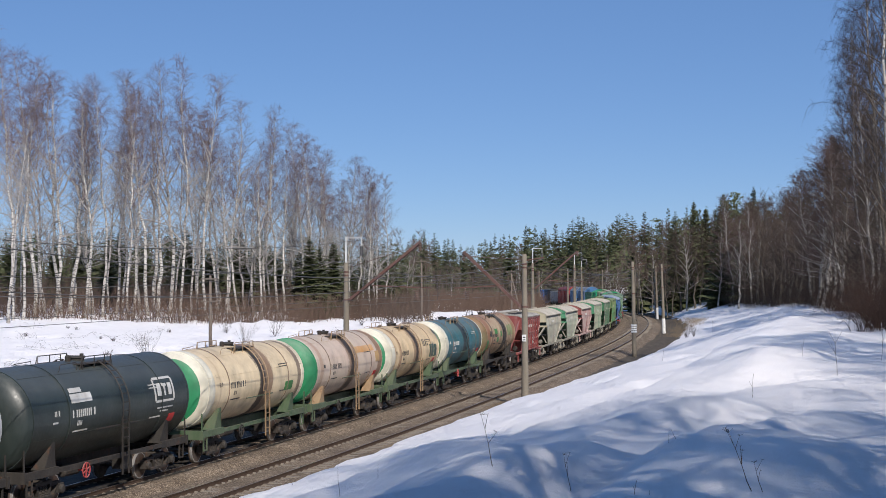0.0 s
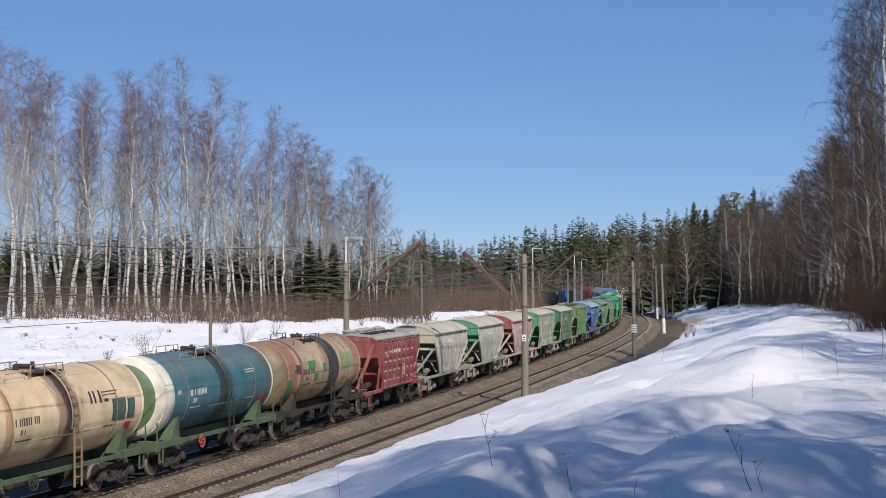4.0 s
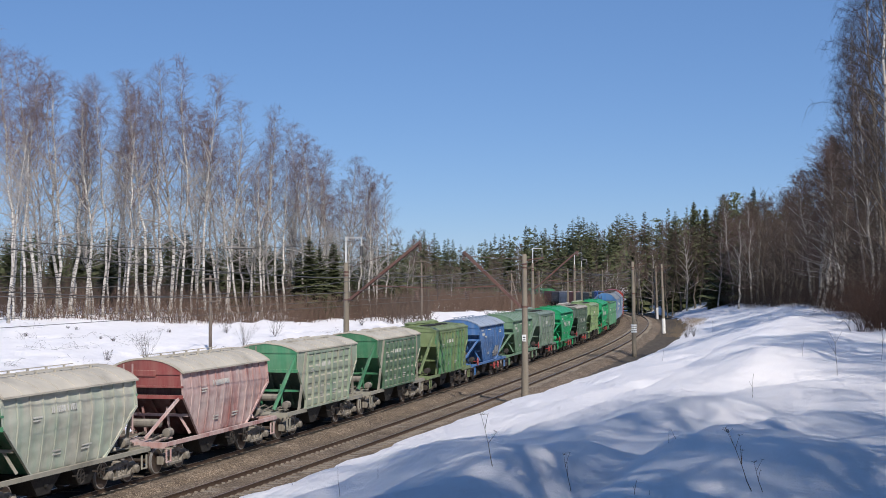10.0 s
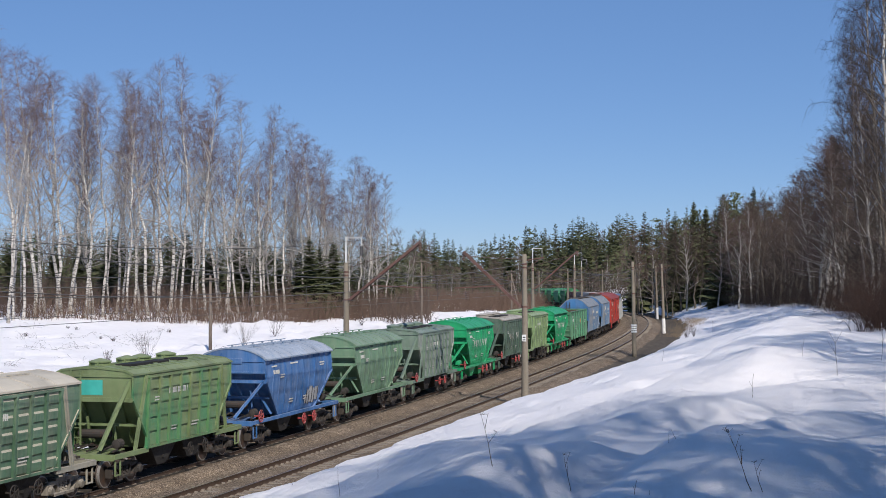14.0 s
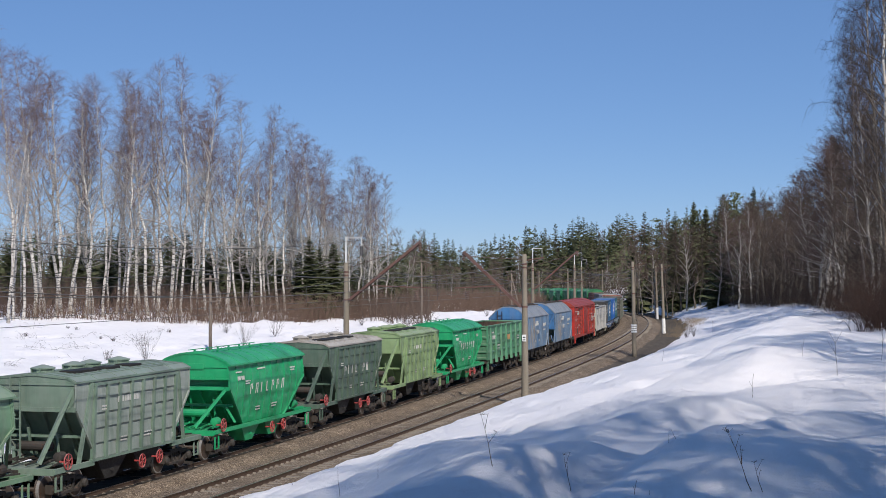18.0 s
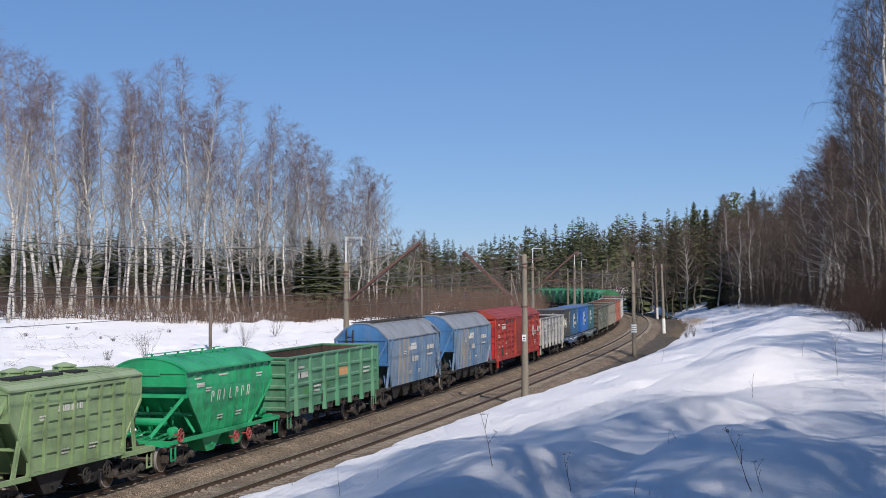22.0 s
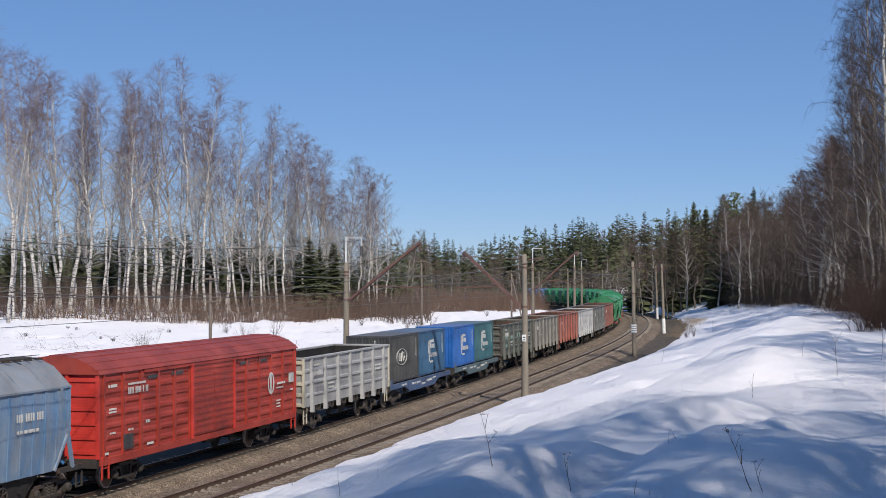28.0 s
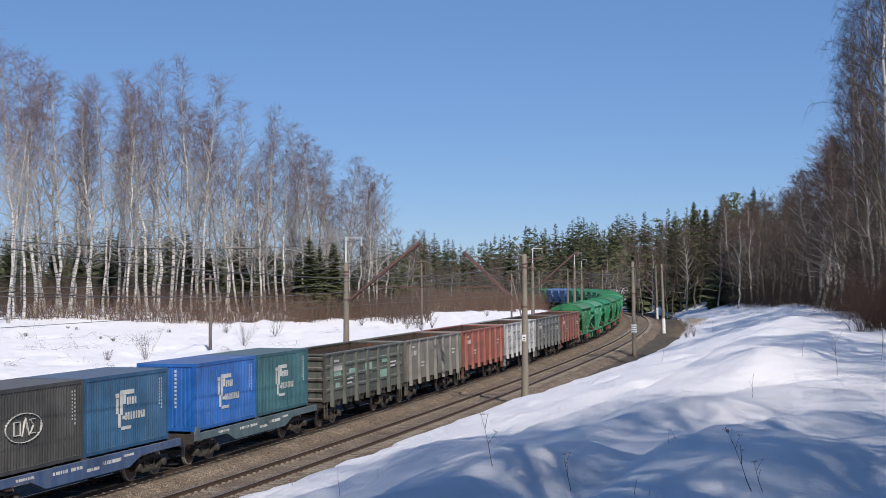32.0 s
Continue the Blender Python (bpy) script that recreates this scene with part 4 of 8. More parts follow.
    # end details: cross rail under the upright panel, braces, struts
    for yy in (-1, 1):
        b = Geo()
        b.box(-wd(zv) - 0.02, wd(zv) + 0.02, yy * top - 0.05, yy * top + 0.05, zv - 0.08, zv + 0.06)
        part("end_beam", b, end, car)
        part("end_beam", Geo().box(-wt, wt, yy * top - 0.04, yy * top + 0.06, zt - 0.08, zt + 0.03), end, car)
        if kind == "smooth":
            part("end_beam", Geo().box(-wd(zv) - 0.02, wd(zv) + 0.02, yy * (top + 0.02) - 0.04, yy * (top + 0.02) + 0.04, zv + 0.33, zv + 0.4), end, car)
            part("inspection_cover", Geo().slab(-0.45, 0.45, yy * (top + 0.02) - 0.03, yy * (top + 0.02) + 0.03, zt - 0.15, zt + 0.08, 0.01), end, car)
        yo = yy * (pitch - 0.75)
        for sg in (-1, 1):
            if kind == "ribbed":
                part("end_brace", Geo().bar((sg * 1.38, yy * (top - 0.1), zt - 0.08), (sg * 0.7, yo + yy * -0.2, 1.3), 0.12), brace, car)
                for q in (0.0, 0.13):
                    part("side_strut", Geo().bar((sg * 1.545, yy * (bottom + 0.50 + q), zt - 0.06), (sg * 1.42, yy * (top - 0.35 + q), 1.12), 0.06, 0.07), frame, car)
            else:
                part("end_brace", Geo().bar((sg * 1.40, yy * (top + (0.06 if kind == "tall" else -0.05)), zt - 0.1 if kind == "tall" else zv), (sg * 0.55, yo, 1.3), 0.10), brace, car)
                part("end_brace", Geo().bar((sg * 1.30, yy * (bottom + 0.75), 1.3), (sg * 0.95, yy * (top - 0.9), 2.0), 0.09), brace, car)
            part("end_brace", Geo().bar((sg * 0.5, yy * (bottom + 0.8), 1.25), (sg * 0.5, yy * (bottom + 1.05), 2.3), 0.07), brace, car)
        part("cross_bar", Geo().box(-1.35, 1.35, yy * (top - 0.85) - 0.04, yy * (top - 0.85) + 0.04, 1.95, 2.05), brace, car)
        rl = Geo()
        rl.tube([(-1.3, yo - yy * 0.1, 1.2), (-1.3, yo - yy * 0.1, 2.0), (-0.5, yo - yy * 0.1, 2.0), (-0.5, yo - yy * 0.1, 1.2)], 0.022, 5)
        rl.bar((-1.3, yo - yy * 0.1, 1.6), (-0.5, yo - yy * 0.1, 1.6), 0.03)
        part("platform_rail", rl, brace, car)
        gear = DUSTIRON if dusty else IRON if frame is not EMERALD_KEY.get("m") else frame
        cyl = Geo()
        lathe(cyl, [(-0.62, 0.1), (-0.58, 0.16), (0.58, 0.16), (0.62, 0.1)], 12, "x", (0.0, yy * (top - 0.1), 1.75 if yy < 0 else 1.5))
        part("air_reservoir", cyl, gear, car, "round air reservoir on the end platform")
        cyl = Geo()
        lathe(cyl, [(-0.2, 0.06), (-0.18, 0.16), (0.14, 0.17), (0.2, 0.06)], 12, "y", (1.0, yy * (top + 0.1), 1.45))
        part("brake_cylinder", cyl, gear, car)
        part("valve_box", Geo().slab(-1.15, -0.75, yy * (top + 0.25) - 0.2, yy * (top + 0.25) + 0.2, 1.17, 1.5, 0.03), gear, car)
        cyl = Geo()
        for i in range(5):
            cyl.bar((-0.9 + 0.4 * i, yy * (top - 0.5), 1.3), (-0.7 + 0.42 * i, yy * (top + 0.7), 1.32 + 0.07 * (i % 3)), 0.06)
            cyl.bar((0.9 - 0.35 * i, yy * (top - 0.3), 1.28 + 0.04 * i), (1.2 - 0.5 * i, yy * (top + 0.85), 1.26), 0.05)
        tagged(part("pipework", cyl, gear, car), kind="stuff")
        pf = Geo()
        pf.box(-1.4, 1.4, yy * (pitch - 0.68) - 0.06, yy * (pitch - 0.68) + 0.06, 0.99, 1.2)
        pf.box(-0.7, 0.7, min(yy * 3.2, yy * (pitch - 0.75)), max(yy * 3.2, yy * (pitch - 0.75)), 1.12, 1.17)
        for x in (-1.38, 1.38):
            pf.bar((x, yy * (pitch - 0.8), 0.45), (x, yy * (pitch - 0.8), 0.95), 0.05)
            pf.bar((x, yy * (pitch - 1.15), 0.45), (x, yy * (pitch - 1.15), 0.95), 0.05)
            pf.bar((x, yy * (pitch - 1.15), 0.48), (x, yy * (pitch - 0.8), 0.48), 0.06, 0.04)
        part("end_platform", pf, frame, car)
    # sills
    for x in (-1.40, 1.40):
        if kind == "smooth":
            part("side_sill", Geo().box(x - 0.06, x + 0.06, -pitch + 0.65, pitch - 0.65, 1.05, 1.19), frame, car)
        else:
            for yy in (-1, 1):
                part("side_sill", Geo().box(x - 0.06, x + 0.06, min(yy * (bottom + 0.25), yy * (pitch - 0.65)), max(yy * (bottom + 0.25), yy * (pitch - 0.65)), 1.03, 1.19), frame, car)
    part("centre_sill", Geo().box(-0.17, 0.17, -pitch + 0.5, pitch - 0.5, 0.85, 1.15), IRON, car)
    for y in (-base, base):
        part("cross_beam", Geo().box(-1.35, 1.35, y - 0.1, y + 0.1, 0.95, 1.13), IRON, car)
    # discharge chutes
    for y in ((-1.25, 1.25) if kind != "tall" else (-3.0, -1.0, 1.0, 3.0)):
        c = Geo()
        c.loft([[(-1.25, y - 1.05, 1.13), (1.25, y - 1.05, 1.13), (1.25, y + 1.05, 1.13), (-1.25, y + 1.05, 1.13)][::-1], [(-1.15, y - 0.35, 0.42), (1.15, y - 0.35, 0.42), (1.15, y + 0.35, 0.42), (-1.15, y + 0.35, 0.42)][::-1]])
        c.bar((-1.28, y, 0.7), (1.28, y, 0.7), 0.08)
        part("discharge_chute", c, main if frame is EMERALD_KEY.get("m") else BLACK, car, "discharge chute")
    for y in (0.2, 1.5):
        part("handwheel", handwheel(1.62, y, 0.82, 0.23), REDWHEEL if wheels_red else IRON, car, "red handwheel" if wheels_red else "")
    if wheels_red:
        part("handwheel", handwheel(1.5, -4.6, 1.35, 0.25), REDWHEEL, car, "red handwheel")
    # roof
    ro = Geo()
    half = top + 0.06
    if kind == "smooth":
        prof = [(wt + 0.13) * math.sin(a) / math.sin(1.0) for a in np.linspace(-1, 1, 15)]
        hz = [zt + 0.02 + crown * (math.cos(a) - math.cos(1.0)) / (1 - math.cos(1.0)) for a in np.linspace(-1, 1, 15)]
    elif kind == "ribbed":
        prof, hz = [-wt - 0.05, -wt + 0.25, -0.75, 0, 0.75, wt - 0.25, wt + 0.05], [zt + 0.02, zt + 0.17, zt + crown * 0.78, zt + crown, zt + crown * 0.78, zt + 0.17, zt + 0.02]
    else:
        prof, hz = [-wt - 0.03, -0.9, -0.35, 0.35, 0.9, wt + 0.03], [zt + 0.02, zt + crown * 0.72, zt + crown, zt + crown, zt + crown * 0.72, zt + 0.02]
    outer = list(zip(prof, hz))
    inner = [(x * 0.97, z - 0.05) for x, z in outer][::-1]
    ro.loft([[(x, y, z) for x, z in outer + inner] for y in np.linspace(-half, half, 2)], True, True)
    gable = [(x * 0.985, z - 0.02) for x, z in outer]
    roof = part("roof", ro, roofm, car, "dusty curved roof")
    for yy in (-1, 1):
        gg = Geo().loft([[(x, yy * (top - 0.02), z) for x, z in gable][::yy], [(x, yy * (top + 0.03), z) for x, z in gable][::yy]])
        part("gable", gg, end, car, "rounded end panel under the roof")
    rr = Geo()
    for y in np.linspace(-half + 0.05, half - 0.05, 9 if kind != "ribbed" else 7):
        for (x0, z0), (x1, z1) in zip(outer[:-1], outer[1:]):
            rr.bar((x0, y, z0 + 0.006), (x1, y, z1 + 0.006), 0.05, 0.022)
    for (x, z) in (outer[0], outer[-1]):
        rr.bar((x, -half, z - 0.015), (x, half, z - 0.015), 0.04, 0.06)
    part("roof_trim", rr, roofm, roof)
    zr = zt + crown
    if hatches == "round":
        for i in range(1, 11):
            x = -wt + 2 * wt * i / 11
            zz = float(np.interp(x, prof, hz))
            part("roof_plank_seam", Geo().box(x - 0.02, x + 0.02, -half, half, zz - 0.03, zz + 0.02), roofm, roof)
        for y in (-2.4, -1.5, -0.2, 1.4):
            part("flat_hatch", Geo().slab(0.15, 0.75, y - 0.45, y + 0.45, zr - 0.07, zr + 0.03, 0.02), BLACK, roof, "low dark roof hatch")
        for x, y in ((-0.35, -3.0), (-0.35, -1.0), (-0.35, 0.1), (-0.35, 2.2)):
            hg = Geo()
            lathe(hg, [(0, 0.36), (0.17, 0.36), (0.18, 0.42), (0.22, 0.42), (0.28, 0.2), (0.32, 0.05)], 8, "z", (x, y, zr - 0.08))
            for a in range(6):
                hg.bar((x + 0.38 * math.cos(a), y + 0.38 * math.sin(a), zr), (x + 0.38 * math.cos(a), y + 0.38 * math.sin(a), zr + 0.14), 0.05)
            part("hatch", hg, roofm, roof, "round filling hatch")
    for x in ((-0.5, 0.5) if kind != "tall" else (-0.55, 0.55)):
        w = Geo()
        if hatches == "bars":
            hi_ = 0.06 if kind == "smooth" else -0.03
            for a, b in (((-half + 0.7, half - 0.8),) if kind == "smooth" else ((-2.9, -1.5), (-0.7, 0.7), (1.5, 2.9))):
                w.box(x - 0.02, x + 0.02, a, b, zr + hi_, zr + hi_ + 0.03)
                w.box(x - 0.07, x + 0.07, a, b, zr - 0.09, zr - 0.05)
                k = max(3, int((b - a) / 1.1))
                for i in range(k):
                    y = a + (i + 0.5) * (b - a) / k
                    w.box(x - 0.04, x + 0.04, y - 0.02, y + 0.02, zr - 0.12, zr + hi_ + 0.01)
        elif kind == "tall":
            w.box(x - 0.015, x + 0.015, -half + 0.3, half - 0.3, zr + 0.12, zr + 0.14)
            for i in range(18):
                y = -half + i * 2 * half / 17
                w.bar((x * 0.6, y * 0.94, zr + 0.02), (x * 1.25, y * 0.94, zr), 0.04, 0.06)
        tagged(part("walkway", w, roofm if hatches == "bars" else IRON, roof, "roof walkway"), kind="stuff")
    if kind == "tall":
        w = Geo()
        for i in range(4):
            y = -half + 0.4 + i * (2 * half) / 4
            w.slab(-0.3, 0.3, y, y + 2.1, zr - 0.03, zr + 0.07, 0.03)
        part("hatch", w, IRON, roof, "long dark loading hatches")
    # ladder on one end, with a rail at the top
    if frame is EMERALD_KEY.get("m"):
        lg = ladder(-0.9, top + 0.12, 1.3, zt)
    else:
        lg = ladder(-0.62, -top - 0.12, 1.3, zt + crown * 0.6)
    part("ladder", lg, frame, car, "end ladder")
    off = 0.055 if kind == "ribbed" else 0.02
    on = lambda y, z: wd(z) + off
    rows_ = [(-1.4, 2.98, 1.5, 0.2), (-2.5, 2.9, 0.5, 0.05), (-2.5, 2.8, 0.4, 0.05), (0.6, 1.75, 0.6, 0.05), (0.6, 1.64, 0.5, 0.05), (-1.2, 1.75, 0.5, 0.05), (-1.2, 1.64, 0.5, 0.05)]
    if decal:
        rows_ = rows_[1:] + decal
    tagged(part("stencil", marks(rows_, on, seed), MARK, car, "white stencilled marks"), kind="stuff")
    if seed == 20:
        ring_ = Geo()
        for i in range(24):
            a, b = 6.2832 * i / 24, 6.2832 * (i + 1) / 24
            ring_.bar((wd(2.1) + 0.06, 1.0 + 0.42 * math.cos(a), 2.1 + 0.42 * math.sin(a)), (wd(2.1) + 0.06, 1.0 + 0.42 * math.cos(b), 2.1 + 0.42 * math.sin(b)), 0.05, 0.012, up=(1, 0, 0))
        ring_.box(wd(2.1) + 0.05, wd(2.1) + 0.064, 0.92, 1.08, 1.85, 2.3)
        part("emblem", ring_, MARK, car, "white ring emblem")
    if seed == 27:
        tagged(part("scrawl", marks([(1.0, 1.4, 0.22, 0.62), (1.3, 1.45, 0.3, 0.72), (1.7, 1.4, 0.2, 0.66), (2.0, 1.5, 0.34, 0.6), (0.8, 1.42, 0.12, 0.4)], on, 4), paint("grey_spray_paint", (0.33, 0.34, 0.35), dusty=0.4, rust=0.0), car, "grey sprayed shapes"), kind="stuff")
        tagged(part("scrawl_outline", marks([(0.95, 1.42, 0.06, 0.7), (1.25, 1.36, 0.05, 0.6), (1.62, 1.4, 0.07, 0.75), (1.93, 1.38, 0.05, 0.55), (2.36, 1.45, 0.06, 0.68)], lambda y, z: on(y, z) + 0.006, 6), MARK_DARK, car, "black sprayed strokes"), kind="stuff")
    if seed == 26:
        part("painted_patch", Geo().box(-0.75, 0.35, -top - 0.012, -top, 3.1, 3.62), paint("turquoise_touch_up", (0.05, 0.42, 0.36), dusty=0.1, rust=0.0), car, "turquoise touched-up patch on the end")
    return car


# -- open wagons --
def gondola(label, main, endm, inner, seed=0, zt=3.52, posts=7, ribs=True, patches=None):
    car = thing("open_wagon", label, "open wagon", group="open wagons")
    running_gear(car, 4.32, 6.8)
    H, W, zb = 6.5, 1.5, 1.25
    sh = Geo()
    for x0, x1, y0, y1 in ((W - 0.04, W, -H, H), (-W, -W + 0.04, -H, H), (-W + 0.04, W - 0.04, -H, -H + 0.05), (-W + 0.04, W - 0.04, H - 0.05, H)):
        sh.box(x0, x1, y0, y1, zb, zt - 0.08)
    body = part("body", sh, main, car, "steel side and end walls")
    ins = Geo()
    for x0, x1, y0, y1 in ((W - 0.06, W - 0.044, -H + 0.07, H - 0.07), (-W + 0.044, -W + 0.06, -H + 0.07, H - 0.07), (-W + 0.06, W - 0.06, -H + 0.054, -H + 0.07), (-W + 0.06, W - 0.06, H - 0.07, H - 0.054)):
        ins.box(x0, x1, y0, y1, zb + 0.02, zt - 0.1)
    ins.box(-W + 0.06, W - 0.06, -H + 0.07, H - 0.07, zb, zb + 0.06)
    part("lining", ins, inner, car, "rust-brown inside")
    cap = Geo()
    for sg in (-1, 1):
        cap.slab(sg * W - 0.07, sg * W + 0.09, -H - 0.05, H + 0.05, zt - 0.09, zt, 0.02)
        cap.slab(-W + 0.08, W - 0.08, sg * H - 0.06, sg * H + 0.08, zt - 0.09, zt - 0.003, 0.02)
    part("top_rail", cap, main, car)
    for sg in (-1, 1):
        for i in range(posts):
            y = -H + 0.95 + i * (2 * H - 1.9) / (posts - 1)
            p = Geo()
            p.loft([[(sg * W, y - 0.11, zt - 0.1), (sg * (W + 0.09), y - 0.06, zt - 0.1), (sg * (W + 0.09), y + 0.06, zt - 0.1), (sg * W, y + 0.11, zt - 0.1)][::-sg],
                    [(sg * W, y - 0.15, 0.98), (sg * (W + 0.16), y - 0.09, 0.98), (sg * (W + 0.16), y + 0.09, 0.98), (sg * W, y + 0.15, 0.98)][::-sg]])
            part("side_post", p, main, body)
        ys = [-H + 0.02] + [-H + 0.95 + i * (2 * H - 1.9) / (posts - 1) for i in range(posts)] + [H - 0.02]
        if ribs:
            for y0, y1 in zip(ys[:-1], ys[1:]):
                for z in (1.75, 2.3, 2.85):
                    a, b = y0 + 0.18, y1 - 0.18
                    if b - a < 0.3:
                        continue
                    pr = Geo().loft([[(sg * W, a, z - 0.1), (sg * W, b, z - 0.1), (sg * W, b, z + 0.12), (sg * W, a, z + 0.12)][::sg],
                             [(sg * (W + 0.06), a + 0.06, z - 0.02), (sg * (W + 0.06), b - 0.06, z - 0.02), (sg * (W + 0.04), b - 0.06, z + 0.07), (sg * (W + 0.04), a + 0.06, z + 0.07)][::sg]])
                    part("pressed_rib", pr, main, body)
        for i in range(14):
            fl = Geo()
            y = -H + 0.5 + i * (2 * H - 1) / 13
            fl.box(sg * (W - 0.1) - 0.07, sg * (W - 0.1) + 0.07, y - 0.05, y + 0.05, 0.95, zb)
            fl.bar((sg * (W - 0.02), y + 0.2, 1.22), (sg * (W - 0.3), y + 0.2, 0.98), 0.08, 0.05)
            part("flap_hinge", fl, IRON, car)
        for z in (1.35, 1.8, 2.3, 2.8, zt - 0.25):
            er = Geo().loft([[(-W + 0.02, sg * H, z - 0.1), (W - 0.02, sg * H, z - 0.1), (W - 0.02, sg * H, z + 0.1), (-W + 0.02, sg * H, z + 0.1)][::sg], [(-W + 0.05, sg * (H + 0.09), z - 0.05), (W - 0.05, sg * (H + 0.09), z - 0.05), (W - 0.05, sg * (H + 0.09), z + 0.05), (-W + 0.05, sg * (H + 0.09), z + 0.05)][::sg]])
            part("end_rib", er, endm, body)
        for x in (-W, W):
            part("corner_post", Geo().bar((x, sg * (H + 0.03), zb), (x, sg * (H + 0.03), zt - 0.08), 0.12), endm, body)
        st = ladder(W - 0.05, sg * (H - 0.3), 0.5, 1.2, 0, 0, 0.4, True)
        part("step", st, endm, car)
    u = Geo()
    u.box(-0.2, 0.2, -H, H, 0.82, 1.2)
    for y in np.linspace(-H + 0.1, H - 0.1, 8):
        u.box(-W + 0.05, W - 0.05, y - 0.09, y + 0.09, 1.0, 1.25)
    part("underframe", u, IRON, car)
    br = Geo()
    lathe(br, [(-0.5, 0.15), (-0.45, 0.2), (0.45, 0.2), (0.5, 0.15)], 10, "y", (0.6, 0.9, 0.75))
    br.bar((0.3, -3.4, 0.7), (0.3, 3.4, 0.7), 0.05)
    part("brake_gear", br, IRON, car)
    off = 0.008 if not ribs else 0.075
    tagged(part("stencil", marks([(-H + 1.15, 2.62, 1.25, 0.26), (-H + 1.2, 3.05, 0.7, 0.1), (-H + 3.2, 2.1, 0.9, 0.08), (-H + 3.2, 1.9, 0.7, 0.08), (H - 2.6, 2.5, 1.1, 0.08), (H - 2.6, 2.3, 0.9, 0.08)], W + off, seed), MARK, car, "white stencilled marks"), kind="stuff")
    for y, z, w, h, m, lab in patches or ():
        part("painted_patch", Geo().box(W, W + (0.012 if not ribs else 0.03), y, y + w, z, z + h), m, car, lab)
    return car


# -- box wagon --
def box_wagon(label, main, endm, roofm):
    car = thing("box_wagon", label, "box wagon")
    running_gear(car, 6.2, 9.45)
    H, W, zb, zt = 8.85, 1.52, 1.2, 3.98
    sh = Geo()
    sh.box(-W, W, -H, H, zb, zt)
    sh.m = [0, 0, 1, 0, 1, 0]
    body = part("body", sh, (main, endm), car, "ribbed steel body")
    for sg in (-1, 1):
        for half in (-1, 1):
            for i in range(6):
                y0 = half * (2.0 + i * (H - 2.0) / 5.2)
                if abs(y0) > H:
                    y0 = half * (H - 0.06)
                part("side_post", Geo().box(min(sg * W, sg * (W + 0.06)), max(sg * W, sg * (W + 0.06)), y0 - 0.07, y0 + 0.07, zb, zt - 0.02), main, body)
            for i in range(5):
                a = 2.0 + i * (H - 2.0) / 5.2 + 0.12
                b = min(2.0 + (i + 1) * (H - 2.0) / 5.2, H) - 0.12
                for k in range(7):
                    z = zb + 0.14 + k * 0.385
                    y0, y1 = sorted((half * a, half * b))
                    pn = Geo().loft([[(sg * W, y0, z), (sg * W, y1, z), (sg * W, y1, z + 0.24), (sg * W, y0, z + 0.24)][::sg], [(sg * (W + 0.045), y0 + 0.05, z + 0.08), (sg * (W + 0.045), y1 - 0.05, z + 0.08), (sg * (W + 0.045), y1 - 0.05, z + 0.17), (sg * (W + 0.045), y0 + 0.05, z + 0.17)][::sg]])
                    part("panel", pn, main, body)
        # sliding doors
        for k, (y0, y1) in enumerate(((-1.93, 0.0), (0.0, 1.93))):
            d = Geo()
            x0, x1 = sorted((sg * (W + 0.02), sg * (W + 0.075)))
            d.box(x0, x1, y0, y1, zb + 0.04, zt - 0.1)
            door = part("door", d, main, car, "sliding door with horizontal ribs")
            for i in range(11):
                z = zb + 0.15 + i * 0.235
                part("door_rib", Geo().bar((sg * (W + 0.08), y0 + 0.05, z), (sg * (W + 0.08), y1 - 0.05, z), 0.05, 0.08), main, door)
            part("door_post", Geo().box(min(sg * (W + 0.07), sg * (W + 0.14)), max(sg * (W + 0.07), sg * (W + 0.14)), y0 - 0.06 if k == 0 else y1 - 0.06, y0 + 0.06 if k == 0 else y1 + 0.06, zb - 0.05, zt - 0.05), endm, door)
        part("door_rail", Geo().box(min(sg * W, sg * (W + 0.12)), max(sg * W, sg * (W + 0.12)), -5.8, 5.8, zt - 0.12, zt - 0.03), main, body)
        for y in (-5.0, -3.1, 3.1, 5.0):
            part("vent", Geo().box(min(sg * W, sg * (W + 0.055)), max(sg * W, sg * (W + 0.055)), y - 0.45, y + 0.45, zt - 0.36, zt - 0.24), MARK_DARK, body)
        er = Geo()
        for z in np.linspace(zb + 0.2, zt - 0.2, 6):
            er.box(-W + 0.1, W - 0.1, min(sg * H, sg * (H + 0.05)), max(sg * H, sg * (H + 0.05)), z - 0.05, z + 0.05)
        for x in (-W + 0.05, -0.35, 0.35, W - 0.05):
            er.box(x - 0.06, x + 0.06, min(sg * H, sg * (H + 0.08)), max(sg * H, sg * (H + 0.08)), zb, zt)
        part("end_ribs", er, endm, body)
        st = ladder(W + 0.02, sg * (H - 0.35), 0.5, 1.25, 0, 0, 0.45, True)
        part("step", st, endm, car)
    prof = [(1.62 * math.sin(a) / math.sin(1.05), zt + 0.62 * (math.cos(a) - math.cos(1.05)) / (1 - math.cos(1.05))) for a in np.linspace(-1.05, 1.05, 17)]
    ro = Geo()
    ro.loft([[(x, y, z) for x, z in prof] for y in (-H - 0.12, H + 0.12)], True, True)
    roof = part("roof", ro, roofm, car, "red arched roof")
    rr = Geo()
    for j in range(1, 16, 2):
        x, z = prof[j]
        rr.bar((x, -H - 0.13, z + 0.005), (x, H + 0.13, z + 0.005), 0.04, 0.035)
    part("roof_trim", rr, roofm, roof)
    u = Geo()
    u.box(-0.2, 0.2, -H, H, 0.8, 1.19)
    for x in (-1.42, 1.42):
        u.box(x - 0.07, x + 0.07, -H, H, 1.0, 1.19)
